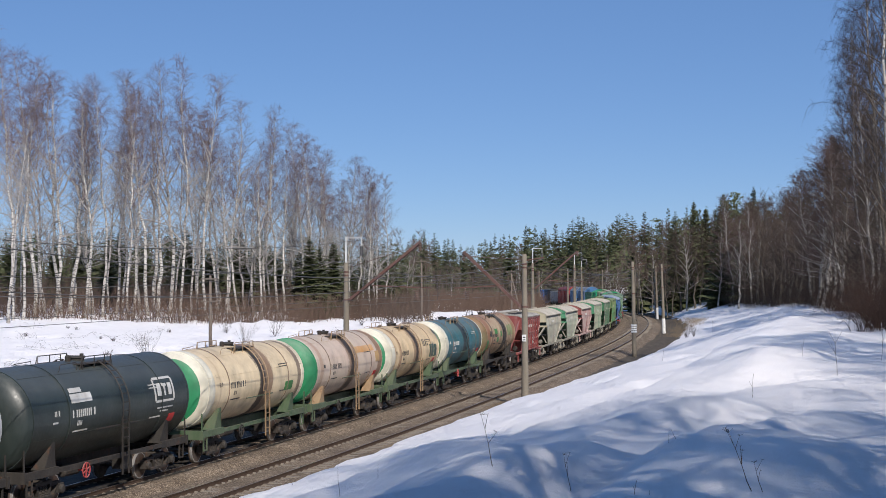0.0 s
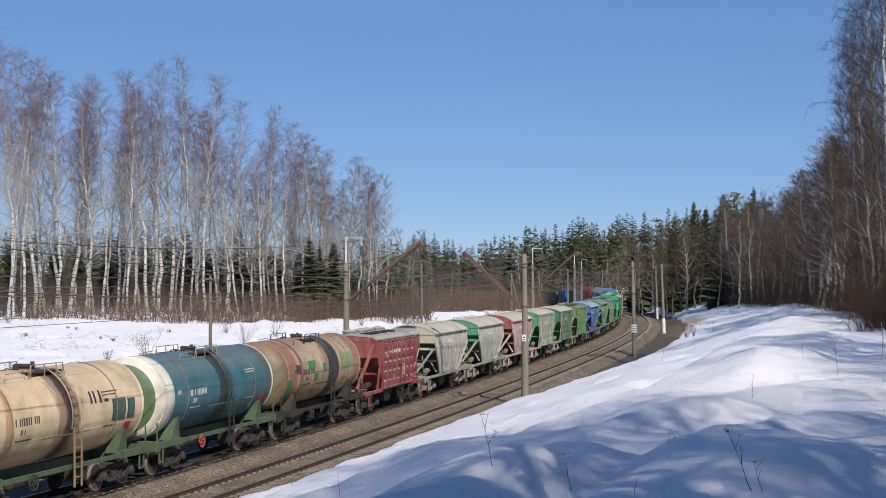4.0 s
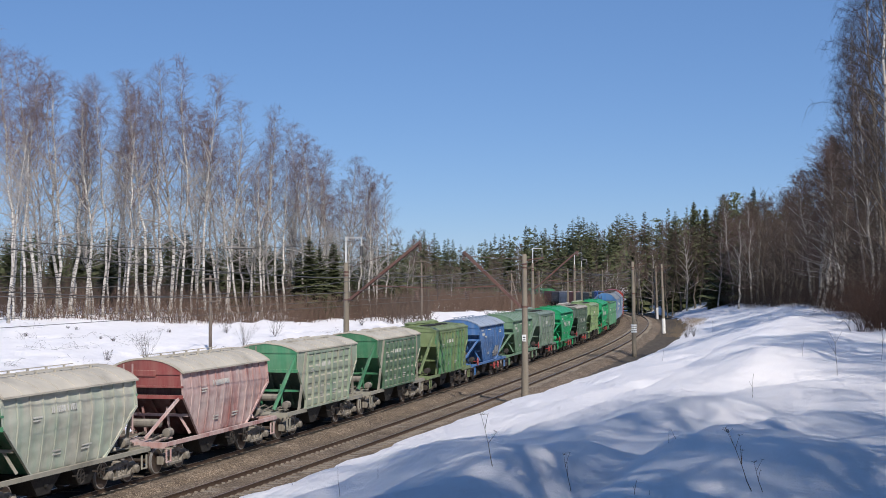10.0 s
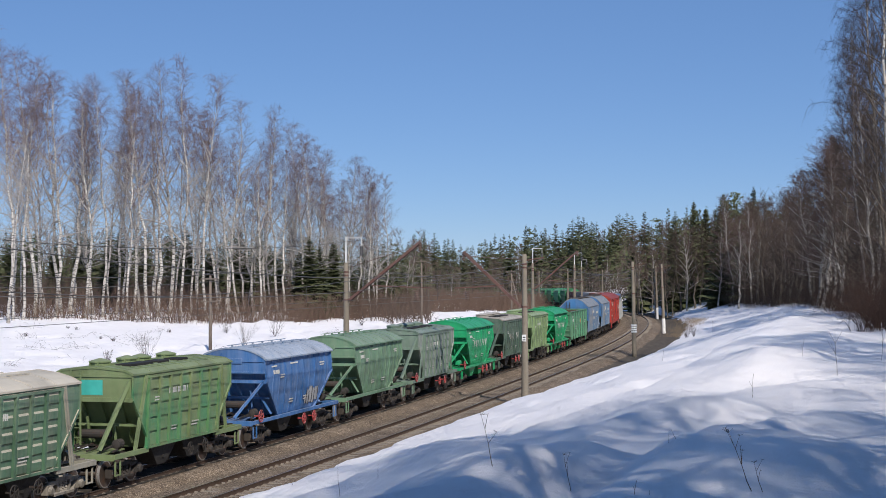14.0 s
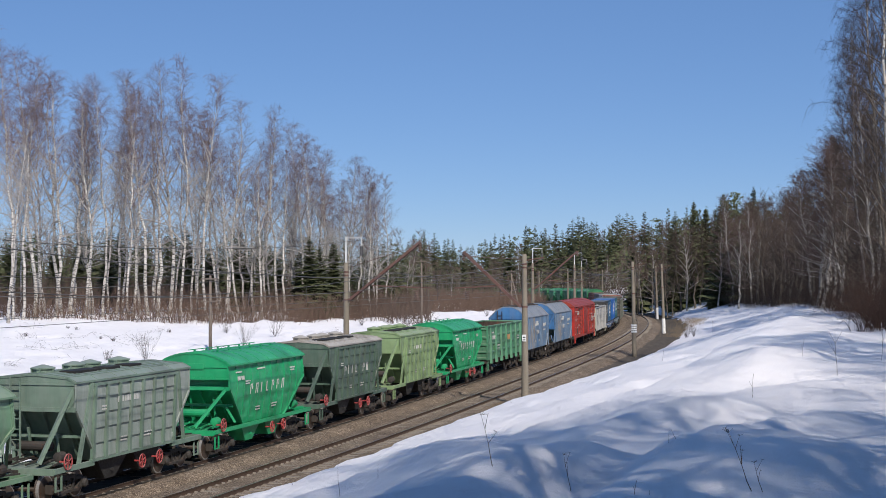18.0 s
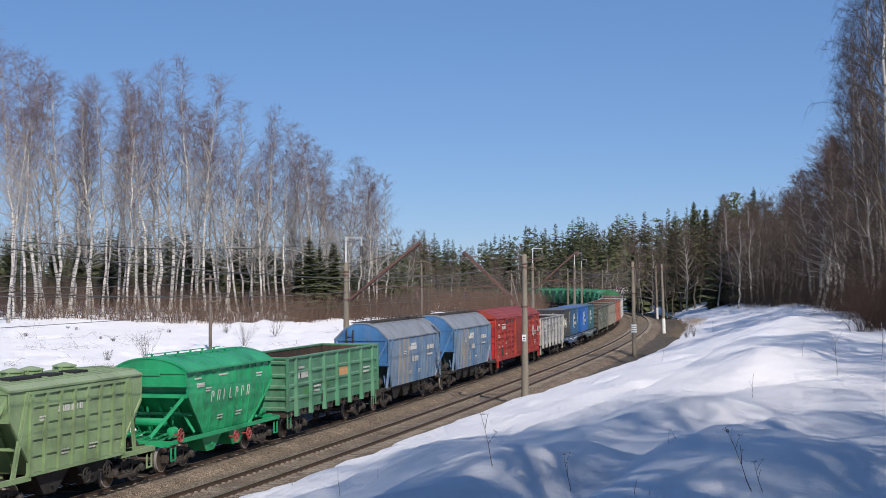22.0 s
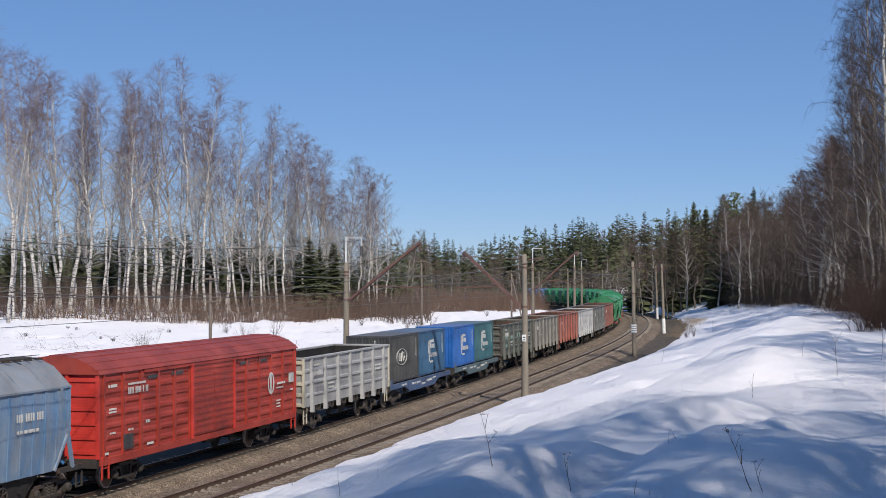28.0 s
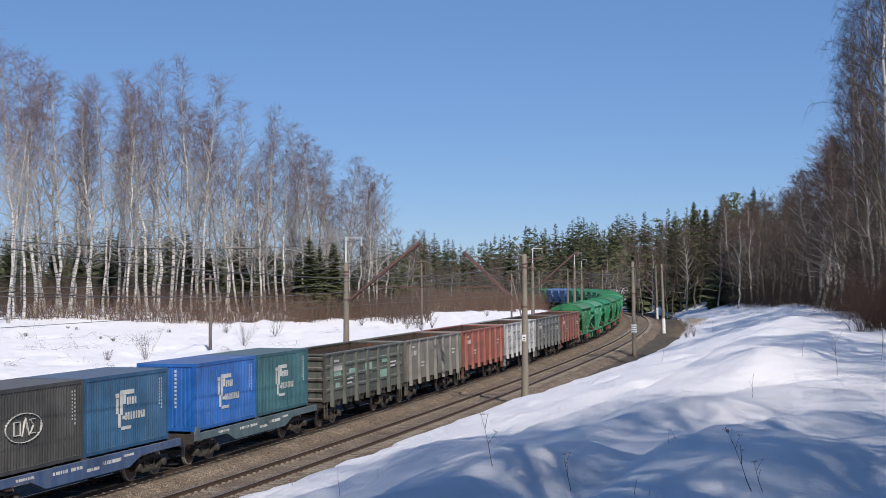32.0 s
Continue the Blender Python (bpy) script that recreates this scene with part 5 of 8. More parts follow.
    for y in np.linspace(-H + 0.1, H - 0.1, 10):
        u.box(-1.4, 1.4, y - 0.08, y + 0.08, 0.95, 1.19)
    for x in (-W, W):
        part("side_sill", Geo().slab(x - 0.04, x + 0.04, -H + 0.02, H - 0.02, 0.96, 1.21, 0.015), main, car)
    for y in (-H, H):
        u.box(-W + 0.06, W - 0.06, y - 0.1, y + 0.1, 0.9, 1.19)
    lathe(u, [(-0.5, 0.15), (0.5, 0.15)], 10, "y", (0.7, 1.5, 0.8))
    part("underframe", u, IRON, car)
    rows_ = [(-H + 0.5, 3.5, 0.6, 0.1), (-H + 1.9, 3.2, 1.5, 0.22), (-H + 1.9, 3.5, 1.3, 0.07), (-H + 0.55, 2.75, 0.5, 0.06), (-H + 0.55, 2.65, 0.5, 0.06), (-H + 0.6, 1.95, 0.4, 0.06), (-H + 1.9, 1.95, 0.35, 0.07), (-H + 3.2, 2.1, 0.3, 0.1),
             (H - 2.3, 2.55, 0.9, 0.09), (H - 2.4, 2.38, 0.8, 0.06), (H - 2.4, 1.85, 0.5, 0.05), (H - 2.4, 1.72, 0.45, 0.05), (H - 2.4, 1.59, 0.45, 0.05), (H - 0.8, 2.2, 0.35, 0.06), (-H + 3.3, 1.32, 0.5, 0.08), (-H + 0.25, 1.3, 0.25, 0.08)]
    tagged(part("stencil", marks(rows_, W + 0.066, 41), MARK, car, "white stencilled marks"), kind="stuff")
    em = Geo()
    for i in range(22):
        a, b = 6.283 * i / 22, 6.283 * (i + 1) / 22
        em.bar((W + 0.07, H - 3.0 + 0.3 * math.cos(a), 2.65 + 0.42 * math.sin(a)), (W + 0.07, H - 3.0 + 0.3 * math.cos(b), 2.65 + 0.42 * math.sin(b)), 0.012, 0.09, up=(0, 1, 0) if abs(math.cos(a)) > .7 else (0, 0, 1))
    em.box(W + 0.05, W + 0.075, H - 3.06, H - 2.94, 2.3, 3.0)
    part("emblem", em, MARK, car, "white ring emblem")
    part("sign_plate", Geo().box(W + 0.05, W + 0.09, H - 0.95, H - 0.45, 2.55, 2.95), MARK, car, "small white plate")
    part("painted_patch", Geo().box(W + 0.01, W + 0.07, -H + 1.55, -H + 2.25, 1.35, 1.85), MARK_DARK, car, "dark painted square")
    return car


# -- container flats and containers --
def flat_wagon(label, main):
    car = thing("flat_wagon", label, "flat wagon", group="container flats")
    running_gear(car, 4.86, 7.25)
    for x in (-1.38, 1.38):
        g = Geo()
        pts = [(-6.7, 0.98), (-3.6, 0.98), (-2.7, 0.66), (2.7, 0.66), (3.6, 0.98), (6.7, 0.98), (6.7, 1.24), (-6.7, 1.24)]
        g.loft([[(x - 0.06, y, z) for y, z in pts], [(x + 0.06, y, z) for y, z in pts]])
        part("side_sill", g, main, car, "blue fish-bellied side sill")
    u = Geo()
    u.box(-0.2, 0.2, -6.9, 6.9, 0.8, 1.16)
    for y in np.linspace(-6.6, 6.6, 9):
        u.box(-1.34, 1.34, y - 0.1, y + 0.1, 1.0, 1.22)
    for y in (-6.75, 6.75):
        u.box(-1.44, 1.44, y - 0.08, y + 0.08, 0.9, 1.26)
    part("deck_frame", u, IRON, car)
    for y in (-6.13, -0.06, 0.06, 6.13):
        for x in (-1.2, 1.2):
            part("corner_lock", Geo().slab(x - 0.12, x + 0.14, y - 0.1, y + 0.1, 1.2, 1.27, 0.02), IRON, car)
    for sg in (-1, 1):
        f = Geo().add([(sg * 1.44, -6.6, 1.24), (sg * 1.44, -6.1, 1.24), (sg * 1.44, -6.2, 1.5), (sg * 1.44, -6.45, 1.5), (sg * 1.40, -6.6, 1.24), (sg * 1.40, -6.1, 1.24), (sg * 1.40, -6.2, 1.5), (sg * 1.40, -6.45, 1.5)],
                      [(0, 1, 2, 3), (7, 6, 5, 4), (0, 4, 5, 1), (1, 5, 6, 2), (2, 6, 7, 3), (3, 7, 4, 0)])
        part("stop_flap", f, main, car)
    tagged(part("stencil", marks([(-2.3, 1.0, 0.9, 0.1), (-1.2, 1.0, 0.7, 0.1), (-0.2, 0.85, 0.8, 0.1), (0.9, 0.95, 1.2, 0.12), (2.3, 1.05, 0.7, 0.08), (-4.4, 1.07, 1.0, 0.08)], 1.445, 77), MARK, car), kind="stuff")
    return car


def container(label, main, logo, seed):
    car = thing("freight_container", label, "container", group="containers")
    L, W, H = 3.029, 1.219, 2.591
    sh = Geo()
    for sg in (-1, 1):
        n = 36
        prof = []
        for i in range(n):
            y0 = -L + 0.12 + i * (2 * L - 0.24) / n
            d = (2 * L - 0.24) / n
            for f, dep in ((0.0, 0), (0.35, 0), (0.5, 0.04), (0.85, 0.04)):
                prof.append((sg * (W - 0.012 - dep), y0 + f * d))
        prof.append((sg * (W - 0.012), L - 0.12))
        sh.loft([[(x, y, 0.14) for x, y in prof], [(x, y, H - 0.12) for x, y in prof]][::sg], False, False)
        n = 12
        prof = []
        for i in range(n):
            x0 = -W + 0.12 + i * (2 * W - 0.24) / n
            d = (2 * W - 0.24) / n
            for f, dep in ((0.0, 0), (0.35, 0), (0.5, 0.03), (0.85, 0.03)):
                prof.append((x0 + f * d, sg * (L - 0.02 - dep)))
        prof.append((W - 0.12, sg * (L - 0.02)))
        sh.loft([[(x, y, 0.14) for x, y in prof], [(x, y, H - 0.12) for x, y in prof]][::-sg], False, False)
    part("corrugated_shell", sh, main, car)
    part("roof", Geo().slab(-W + 0.05, W - 0.05, -L + 0.05, L - 0.05, H - 0.1, H - 0.01, 0.02), main, car)
    fr = Geo()
    for x in (-W, W):
        for y in (-L, L):
            fr.box(min(x, x - math.copysign(0.13, x)), max(x, x - math.copysign(0.13, x)), min(y, y - math.copysign(0.13, y)), max(y, y - math.copysign(0.13, y)), 0.0, H)
    for sg in (-1, 1):
        for z0, z1 in ((0.02, 0.15), (H - 0.13, H - 0.005)):
            fr.box(min(sg * W, sg * (W - 0.08)), max(sg * W, sg * (W - 0.08)), -L + 0.13, L - 0.13, z0, z1)
            fr.box(-W + 0.13, W - 0.13, min(sg * L, sg * (L - 0.08)), max(sg * L, sg * (L - 0.08)), z0, z1)
    part("frame", fr, main, car, "corner posts and rails")
    mk = Geo()
    x0, x1 = W - 0.02, W - 0.004
    if logo == "ring":
        n = 30
        for i in range(n):
            a, b = 6.283 * i / n, 6.283 * (i + 0.8) / n
            mk.bar((x1, -0.55 + 1.02 * math.cos(a), 1.35 + 0.44 * math.sin(a)), (x1, -0.55 + 1.02 * math.cos(b), 1.35 + 0.44 * math.sin(b)), 0.02, 0.07, up=(1, 0, 0))
        for y0, z0, y1, z1 in ((-1.1, 1.15, -1.1, 1.55), (-1.1, 1.55, -0.75, 1.55), (-0.75, 1.15, -0.75, 1.55), (-1.1, 1.15, -0.75, 1.15), (-0.65, 1.1, -0.45, 1.65), (-0.45, 1.65, -0.25, 1.1), (-0.2, 1.15, 0.1, 1.15), (-0.2, 1.15, 0.0, 1.38), (0.0, 1.38, -0.2, 1.58), (-0.2, 1.58, 0.1, 1.58)):
            mk.bar((x1, y0, z0), (x1, y1, z1), 0.02, 0.06, up=(1, 0, 0))
    else:
        for y0, z0, w, h in ((-0.75, 1.65, 0.18, 0.12), (-0.5, 1.72, 0.75, 0.12), (-0.72, 1.2, 0.12, 0.4), (-0.5, 1.15, 0.14, 0.52), (-0.3, 1.45, 0.12, 0.24), (-0.6, 0.8, 0.12, 0.36), (-0.42, 0.72, 0.5, 0.09), (-0.35, 1.02, 0.3, 0.09)):
            y0, z0 = -0.1 + (y0 + 0.1) * 1.25, 1.3 + (z0 - 1.25) * 1.2
            mk.box(x0, x1, y0, y0 + w * 1.35, z0, z0 + h * 1.3)
        for k, (y, z, n_) in enumerate(((-0.1, 1.5, 4), (-0.22, 0.98, 8))):
            for i in range(n_):
                mk.box(x0, x1, y + i * 0.19, y + i * 0.19 + 0.1, z, z + 0.26)
                mk.box(x0, x1, y + i * 0.17 + 0.075, y + i * 0.17 + 0.13, z + (0.0 if i % 2 else 0.13), z + (0.08 if i % 2 else 0.22))
    part("emblem", mk, MARK, car, "white painted emblem")
    rng = random.Random(seed)
    sm = Geo()
    for i in range(9):
        sm.box(x0, x1, L - 0.55, L - 0.5, 2.2 - i * 0.13, 2.28 - i * 0.13)
        sm.box(x0, x1, L - 0.72, L - 0.68, 2.2 - i * 0.11, 2.26 - i * 0.11)
    for i in range(10):
        sm.box(W * 0.30, W * 0.36, -L + 0.002, -L + 0.05, 2.25 - i * 0.15, 2.34 - i * 0.15)
    tagged(part("stencil", sm, MARK, car), kind="stuff")
    return car


# ---- make up the train, in its running order ----
TANSTEEL = paint("tan_weathered_steel", (0.30, 0.20, 0.11), dust=(0.4, 0.32, 0.22), dusty=0.4, rust=0.3)
BROWNRUN, BLACKRUN, RUSTRUN = (0.21, 0.125, 0.075), (0.05, 0.036, 0.028), (0.27, 0.12, 0.055)
CREAM = paint("aged_cream_paint", (0.68, 0.56, 0.37), dust=(0.40, 0.29, 0.18), dusty=0.3, rust=0.14, zones=((0.85, 0.55, 1.0, BROWNRUN, 0.85), (0.3, 0.25, 0.5, BLACKRUN, 0.95), (4.7, 0.25, 0.6, (0.12, 0.08, 0.06), 0.8), (-4.0, 0.0, 0.3, RUSTRUN, 0.25)))
CREAM_B = paint("yellowed_cream_paint", (0.66, 0.51, 0.31), dust=(0.40, 0.28, 0.16), dusty=0.3, rust=0.14, zones=((0.1, 0.6, 1.0, BROWNRUN, 0.75), (0.15, 0.2, 0.4, BLACKRUN, 0.95), (-3.25, 0.12, 0.4, RUSTRUN, 0.6), (-4.4, 0.2, 0.5, RUSTRUN, 0.4)))
CREAM_PALE = paint("pale_cream_paint", (0.74, 0.66, 0.50), dust=(0.35, 0.28, 0.2), dusty=0.25, rust=0.1)
STRAP = paint("rusted_strap_steel", (0.20, 0.13, 0.085), dusty=0.4, rust=0.4)
WHITE_PAINT = paint("ivory_paint", (0.74, 0.70, 0.56), dusty=0.15, rust=0.06)
PINK = paint("faded_pinkish_paint", (0.55, 0.43, 0.35), dust=(0.40, 0.32, 0.25), dusty=0.35, rust=0.1, patch=((0.58, 0.50, 0.38), 0.6), zones=((0.25, 0.6, 1.0, BROWNRUN, 0.8), (0.25, 0.28, 0.6, BLACKRUN, 0.95), (4.7, 0.25, 0.6, (0.22, 0.12, 0.06), 0.85), (-4.3, 0.15, 0.4, RUSTRUN, 0.45)))
GREEN_CAP = paint("green_enamel", (0.025, 0.24, 0.10), dusty=0.12, rust=0.03)
GREEN_DARKCAP = paint("olive_enamel", (0.09, 0.15, 0.06), dusty=0.2, rust=0.1)
DARKTANK = paint("dark_grey_green_enamel", (0.024, 0.034, 0.031), dust=(0.12, 0.12, 0.11), dusty=0.12, rust=0.0, rough=0.42)
TEAL = paint("faded_teal_paint", (0.022, 0.12, 0.13), dust=(0.2, 0.17, 0.14), dusty=0.35, rust=0.15, patch=((0.035, 0.17, 0.25), 0.55), zones=((0.1, 0.4, 0.5, (0.03, 0.03, 0.028), 0.85), (4.6, 0.2, 0.4, (0.12, 0.07, 0.04), 0.6)))
RUSTY = paint("streaked_rusty_paint", (0.50, 0.42, 0.28), dust=(0.28, 0.15, 0.08), dusty=0.55, rust=0.28, zones=((1.15, 0.62, 0.35, (0.03, 0.027, 0.024), 0.95), (-4.3, 0.5, 0.6, RUSTRUN, 0.8), (4.5, 0.35, 0.5, RUSTRUN, 0.75), (-3.2, 0.12, 0.3, (0.10, 0.05, 0.03), 0.7)), patch=((0.26, 0.115, 0.055), 0.75))
RUSTY_END = paint("rusty_olive_paint", (0.17, 0.17, 0.085), dust=(0.26, 0.10, 0.06), dusty=0.6, rust=0.3)
OILY = paint("oil_run_black", (0.03, 0.027, 0.022), dusty=0.2, rust=0.1, rough=0.5)
RUNOFF = paint("brown_product_runs", (0.10, 0.06, 0.035), dust=(0.3, 0.22, 0.14), dusty=0.5, rust=0.5)
GREEN_FRAME = paint("dull_green_frame", (0.06, 0.10, 0.05), dust=(0.2, 0.18, 0.14), dusty=0.4, rust=0.2)
PATCH_GREEN = paint("green_touch_up", (0.04, 0.2, 0.05), dusty=0.2, rust=0.05)
PATCH_ORANGE = paint("orange_touch_up", (0.55, 0.27, 0.075), dust=(0.5, 0.4, 0.28), dusty=0.5, rust=0.1)
PATCH_OCHRE = paint("ochre_touch_up", (0.42, 0.26, 0.09), dusty=0.4, rust=0.1)
PATCH_RED = paint("red_hazard_plate", (0.5, 0.03, 0.03), dusty=0.15, rust=0.05)

TRAIN = []


def put(car, s, half):
    TRAIN.append((car, s, half))
    return car


hazard = [(3.9, 1.95, 0.45, 0.3, PATCH_RED, "red hazard plate"), (3.9, 1.6, 0.3, 0.2, MARK, "white hazard plate")]
put(tank_wagon("silver-grey tank wagon with a white rim", paint("silver_grey_enamel", (0.35, 0.36, 0.36), dusty=0.3, rust=0.1), WHITE_PAINT, WHITE_PAINT, IRON, seed=2), -1.45, 3.9)
put(tank_wagon("dark grey-green glossy tank wagon with white emblem panels", DARKTANK, DARKTANK, DARKTANK, IRON, R=1.6, zc=2.78, seed=1,
    patch=[(2.75, 3.52, 1.35, 0.08, MARK, "white emblem border"), (2.75, 2.72, 1.35, 0.08, MARK, "white emblem border"), (2.67, 2.78, 0.09, 0.76, MARK, "white emblem border"), (4.09, 2.78, 0.09, 0.76, MARK, "white emblem border"),
           (2.9, 2.95, 0.28, 0.42, MARK, "white emblem block"), (3.3, 3.27, 0.32, 0.1, MARK, "white emblem bar"), (3.41, 2.95, 0.1, 0.36, MARK, "white emblem bar"), (3.74, 2.95, 0.24, 0.42, MARK, "white emblem block"),
           (2.85, 2.5, 1.2, 0.05, MARK, "thin white line"), (3.1, 2.38, 0.6, 0.05, MARK, "thin white line"), (-4.2, 2.62, 0.28, 0.06, MARK, "white painted bar"),
           (-3.0, 3.18, 1.3, 0.28, MARK, "white emblem panel"), (-2.95, 3.5, 0.75, 0.14, MARK, "white emblem panel")] + hazard), 10.6, 3.9)
put(tank_wagon("cream tank wagon with green and white end", CREAM, (WHITE_PAINT, GREEN_CAP), (CREAM_PALE, CREAM_PALE), GREEN_FRAME, belt=RUNOFF, seed=4, bands=((-5.05, 0.5, WHITE_PAINT), (4.75, 0.3, CREAM_PALE)),
    patch=[(2.9, 2.2, 0.9, 0.4, PATCH_GREEN, "faded green panel")]), 23.15, 3.9)
put(tank_wagon("pinkish-beige tank wagon with a wide green end", PINK, (GREEN_CAP, GREEN_CAP), (PINK, GREEN_DARKCAP), GREEN_FRAME, belt=RUNOFF, seed=6, bands=((-5.05, 0.22, CREAM_PALE),),
    patch=[(1.0, 3.3, 2.9, 0.3, PATCH_ORANGE, "orange painted strip"), (3.95, 2.7, 0.6, 0.55, PATCH_OCHRE, "ochre painted patch")] + hazard), 35.1, 3.9)
put(tank_wagon("yellowed cream tank wagon with green and white ends", CREAM_B, (WHITE_PAINT, GREEN_CAP), (CREAM_PALE, CREAM_PALE), GREEN_FRAME, belt=RUNOFF, seed=8, bands=((-5.05, 0.75, WHITE_PAINT),),
    patch=[(2.9, 2.35, 0.9, 0.75, paint("dark_green_panel", (0.03, 0.08, 0.055), dusty=0.3, rust=0.1), "dark green painted panel"), (3.95, 2.35, 0.5, 0.7, paint("dark_green_panel", (0.03, 0.08, 0.055)), "dark green painted panel"),
           (1.5, 3.05, 0.1, 0.4, MARK_DARK, "black painted bar"), (1.75, 3.05, 0.1, 0.4, MARK_DARK, "black painted bar"), (2.1, 3.05, 0.1, 0.4, MARK_DARK, "black painted bar"), (2.4, 3.05, 0.25, 0.1, MARK_DARK, "black painted bar")] + hazard), 47.05, 3.9)
put(tank_wagon("faded teal-blue tank wagon with cream end", TEAL, (WHITE_PAINT, GREEN_DARKCAP), (WHITE_PAINT, TEAL), GREEN_FRAME, belt=OILY, seed=5, bands=((-5.05, 0.7, WHITE_PAINT),), patch=hazard), 59.0, 3.9)
put(tank_wagon("rust-streaked tan tank wagon with green patches", RUSTY, (RUSTY_END, RUSTY_END), (RUSTY, RUSTY), IRON, belt=OILY, seed=10,
    patch=[(2.2, 2.7, 1.9, 0.75, paint("pale_green_patch", (0.22, 0.27, 0.1), dusty=0.4, rust=0.3), "pale green painted patch"), (-2.3, 2.95, 0.9, 0.35, PATCH_GREEN, "green painted patch"), (-1.6, 2.35, 0.5, 0.35, PATCH_GREEN, "green painted patch"), (-0.4, 2.7, 0.4, 0.4, PATCH_GREEN, "green painted patch"), (-3.9, 2.8, 0.5, 0.4, MARK_DARK, "black painted patch"), (-5.0, 1.75, 0.62, 0.85, PATCH_GREEN, "bright green touched-up patch")]), 70.95, 3.9)

DUST = (0.42, 0.37, 0.295)
REDBROWN = paint("red_brown_paint", (0.21, 0.036, 0.032), dusty=0.3, rust=0.1, dust=(0.5, 0.42, 0.38), settle=0.75)
GREYROOF = paint("cement_dusted_roof", (0.44, 0.4, 0.325), dust=(0.48, 0.44, 0.37), dusty=0.5, rust=0.05, rough=0.85)
PALEGREEN = paint("cement_dusted_pale_green", (0.42, 0.39, 0.325), dust=(0.5, 0.455, 0.38), dusty=0.5, rust=0.02, rough=0.9, patch=((0.30, 0.37, 0.29), 0.5))
PALESAGE = paint("cement_dusted_sage", (0.40, 0.40, 0.33), dust=(0.5, 0.46, 0.385), dusty=0.5, rust=0.02, rough=0.9, patch=((0.25, 0.38, 0.29), 0.55))
MIDGREEN = paint("sea_green_paint", (0.05, 0.23, 0.115), dust=DUST, dusty=0.3, rust=0.04)
CREAM_END = paint("dusty_cream_end", (0.42, 0.38, 0.26), dust=DUST, dusty=0.4, rust=0.05)
GREY_FRAME = paint("dusty_grey_frame", (0.26, 0.25, 0.205), dust=DUST, dusty=0.35, rust=0.05, rough=0.9)
DUSTPINK = paint("dust_washed_red", (0.31, 0.13, 0.115), dust=(0.62, 0.54, 0.51), dusty=0.6, rust=0.04, rough=0.85, patch=((0.5, 0.38, 0.35), 0.75))
# dusty slope paints with the shade under the ends put into their colour
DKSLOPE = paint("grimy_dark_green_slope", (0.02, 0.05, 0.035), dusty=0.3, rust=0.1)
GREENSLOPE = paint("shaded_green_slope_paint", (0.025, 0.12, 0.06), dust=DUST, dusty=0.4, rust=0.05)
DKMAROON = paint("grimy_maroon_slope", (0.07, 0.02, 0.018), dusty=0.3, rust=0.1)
PLANKROOF = paint("weathered_roof_planks", (0.27, 0.25, 0.22), dust=(0.46, 0.43, 0.39), dusty=0.5, rust=0.1, rough=0.9)
MAROON = paint("maroon_end", (0.24, 0.055, 0.05), dust=DUST, dusty=0.25, rust=0.05)
SAGE = paint("sage_green_paint", (0.23, 0.32, 0.23), dust=DUST, dusty=0.5, patch=((0.36, 0.35, 0.28), 0.55), rust=0.04, settle=0.8)
BOTTLE = paint("bottle_green_paint", (0.075, 0.15, 0.09), dust=DUST, dusty=0.3, rust=0.05, settle=0.85)
BOTTLE_END = paint("bottle_green_end", (0.035, 0.16, 0.075), dust=DUST, dusty=0.2, rust=0.05)
OLIVE = paint("olive_green_paint", (0.15, 0.205, 0.09), dust=(0.25, 0.26, 0.15), dusty=0.35, rust=0.05)
OLIVE_SIDE = paint("olive_green_patched_paint", (0.155, 0.21, 0.09), dust=(0.25, 0.26, 0.15), dusty=0.35, rust=0.05, patch=((0.03, 0.21, 0.09), 0.75), settle=0.5)
BLUE = paint("strong_blue_paint", (0.03, 0.12, 0.31), dust=(0.4, 0.42, 0.48), dusty=0.3, rust=0.04)
BLUE_ROOF = paint("dusty_blue_roof", (0.15, 0.22, 0.32), dust=(0.55, 0.55, 0.56), dusty=0.5, rust=0.04)
FOREST = paint("dull_forest_green", (0.115, 0.215, 0.13), dust=(0.3, 0.3, 0.24), dusty=0.3, rust=0.05)
GREYGREEN = paint("grey_green_paint", (0.125, 0.19, 0.14), dust=(0.3, 0.3, 0.28), dusty=0.35, rust=0.05, settle=0.3)
GREYPANEL = paint("worn_pale_grey_panels", (0.2, 0.24, 0.205), dust=(0.4, 0.41, 0.38), dusty=0.5, rust=0.05, patch=((0.14, 0.2, 0.15), 0.5))
EMERALD = paint("fresh_emerald_paint", (0.014, 0.29, 0.112), dusty=0.06, rust=0.0, rough=0.42, settle=0.06)
EMERALD_KEY["m"] = EMERALD
SLATE = paint("slate_green_paint", (0.06, 0.105, 0.075), dust=(0.25, 0.24, 0.21), dusty=0.3, rust=0.06, settle=0.5)
FERN = paint("fern_green_paint", (0.19, 0.28, 0.13), dust=(0.3, 0.32, 0.22), dusty=0.3, rust=0.05, settle=0.5)
word = []
for i in range(7):  # plain white strokes
    y = -1.95 + 0.58 * i
    word += [(y, 2.36, 0.055, 0.42)] + ([(y + 0.055, 2.72, 0.13, 0.06), (y + 0.185, 2.36 if i in (1, 6) else 2.55, 0.055, 0.42 if i in (1, 6) else 0.17)] if i not in (2, 3) else [(y + 0.055, 2.36, 0.14, 0.06)] if i == 3 else [])
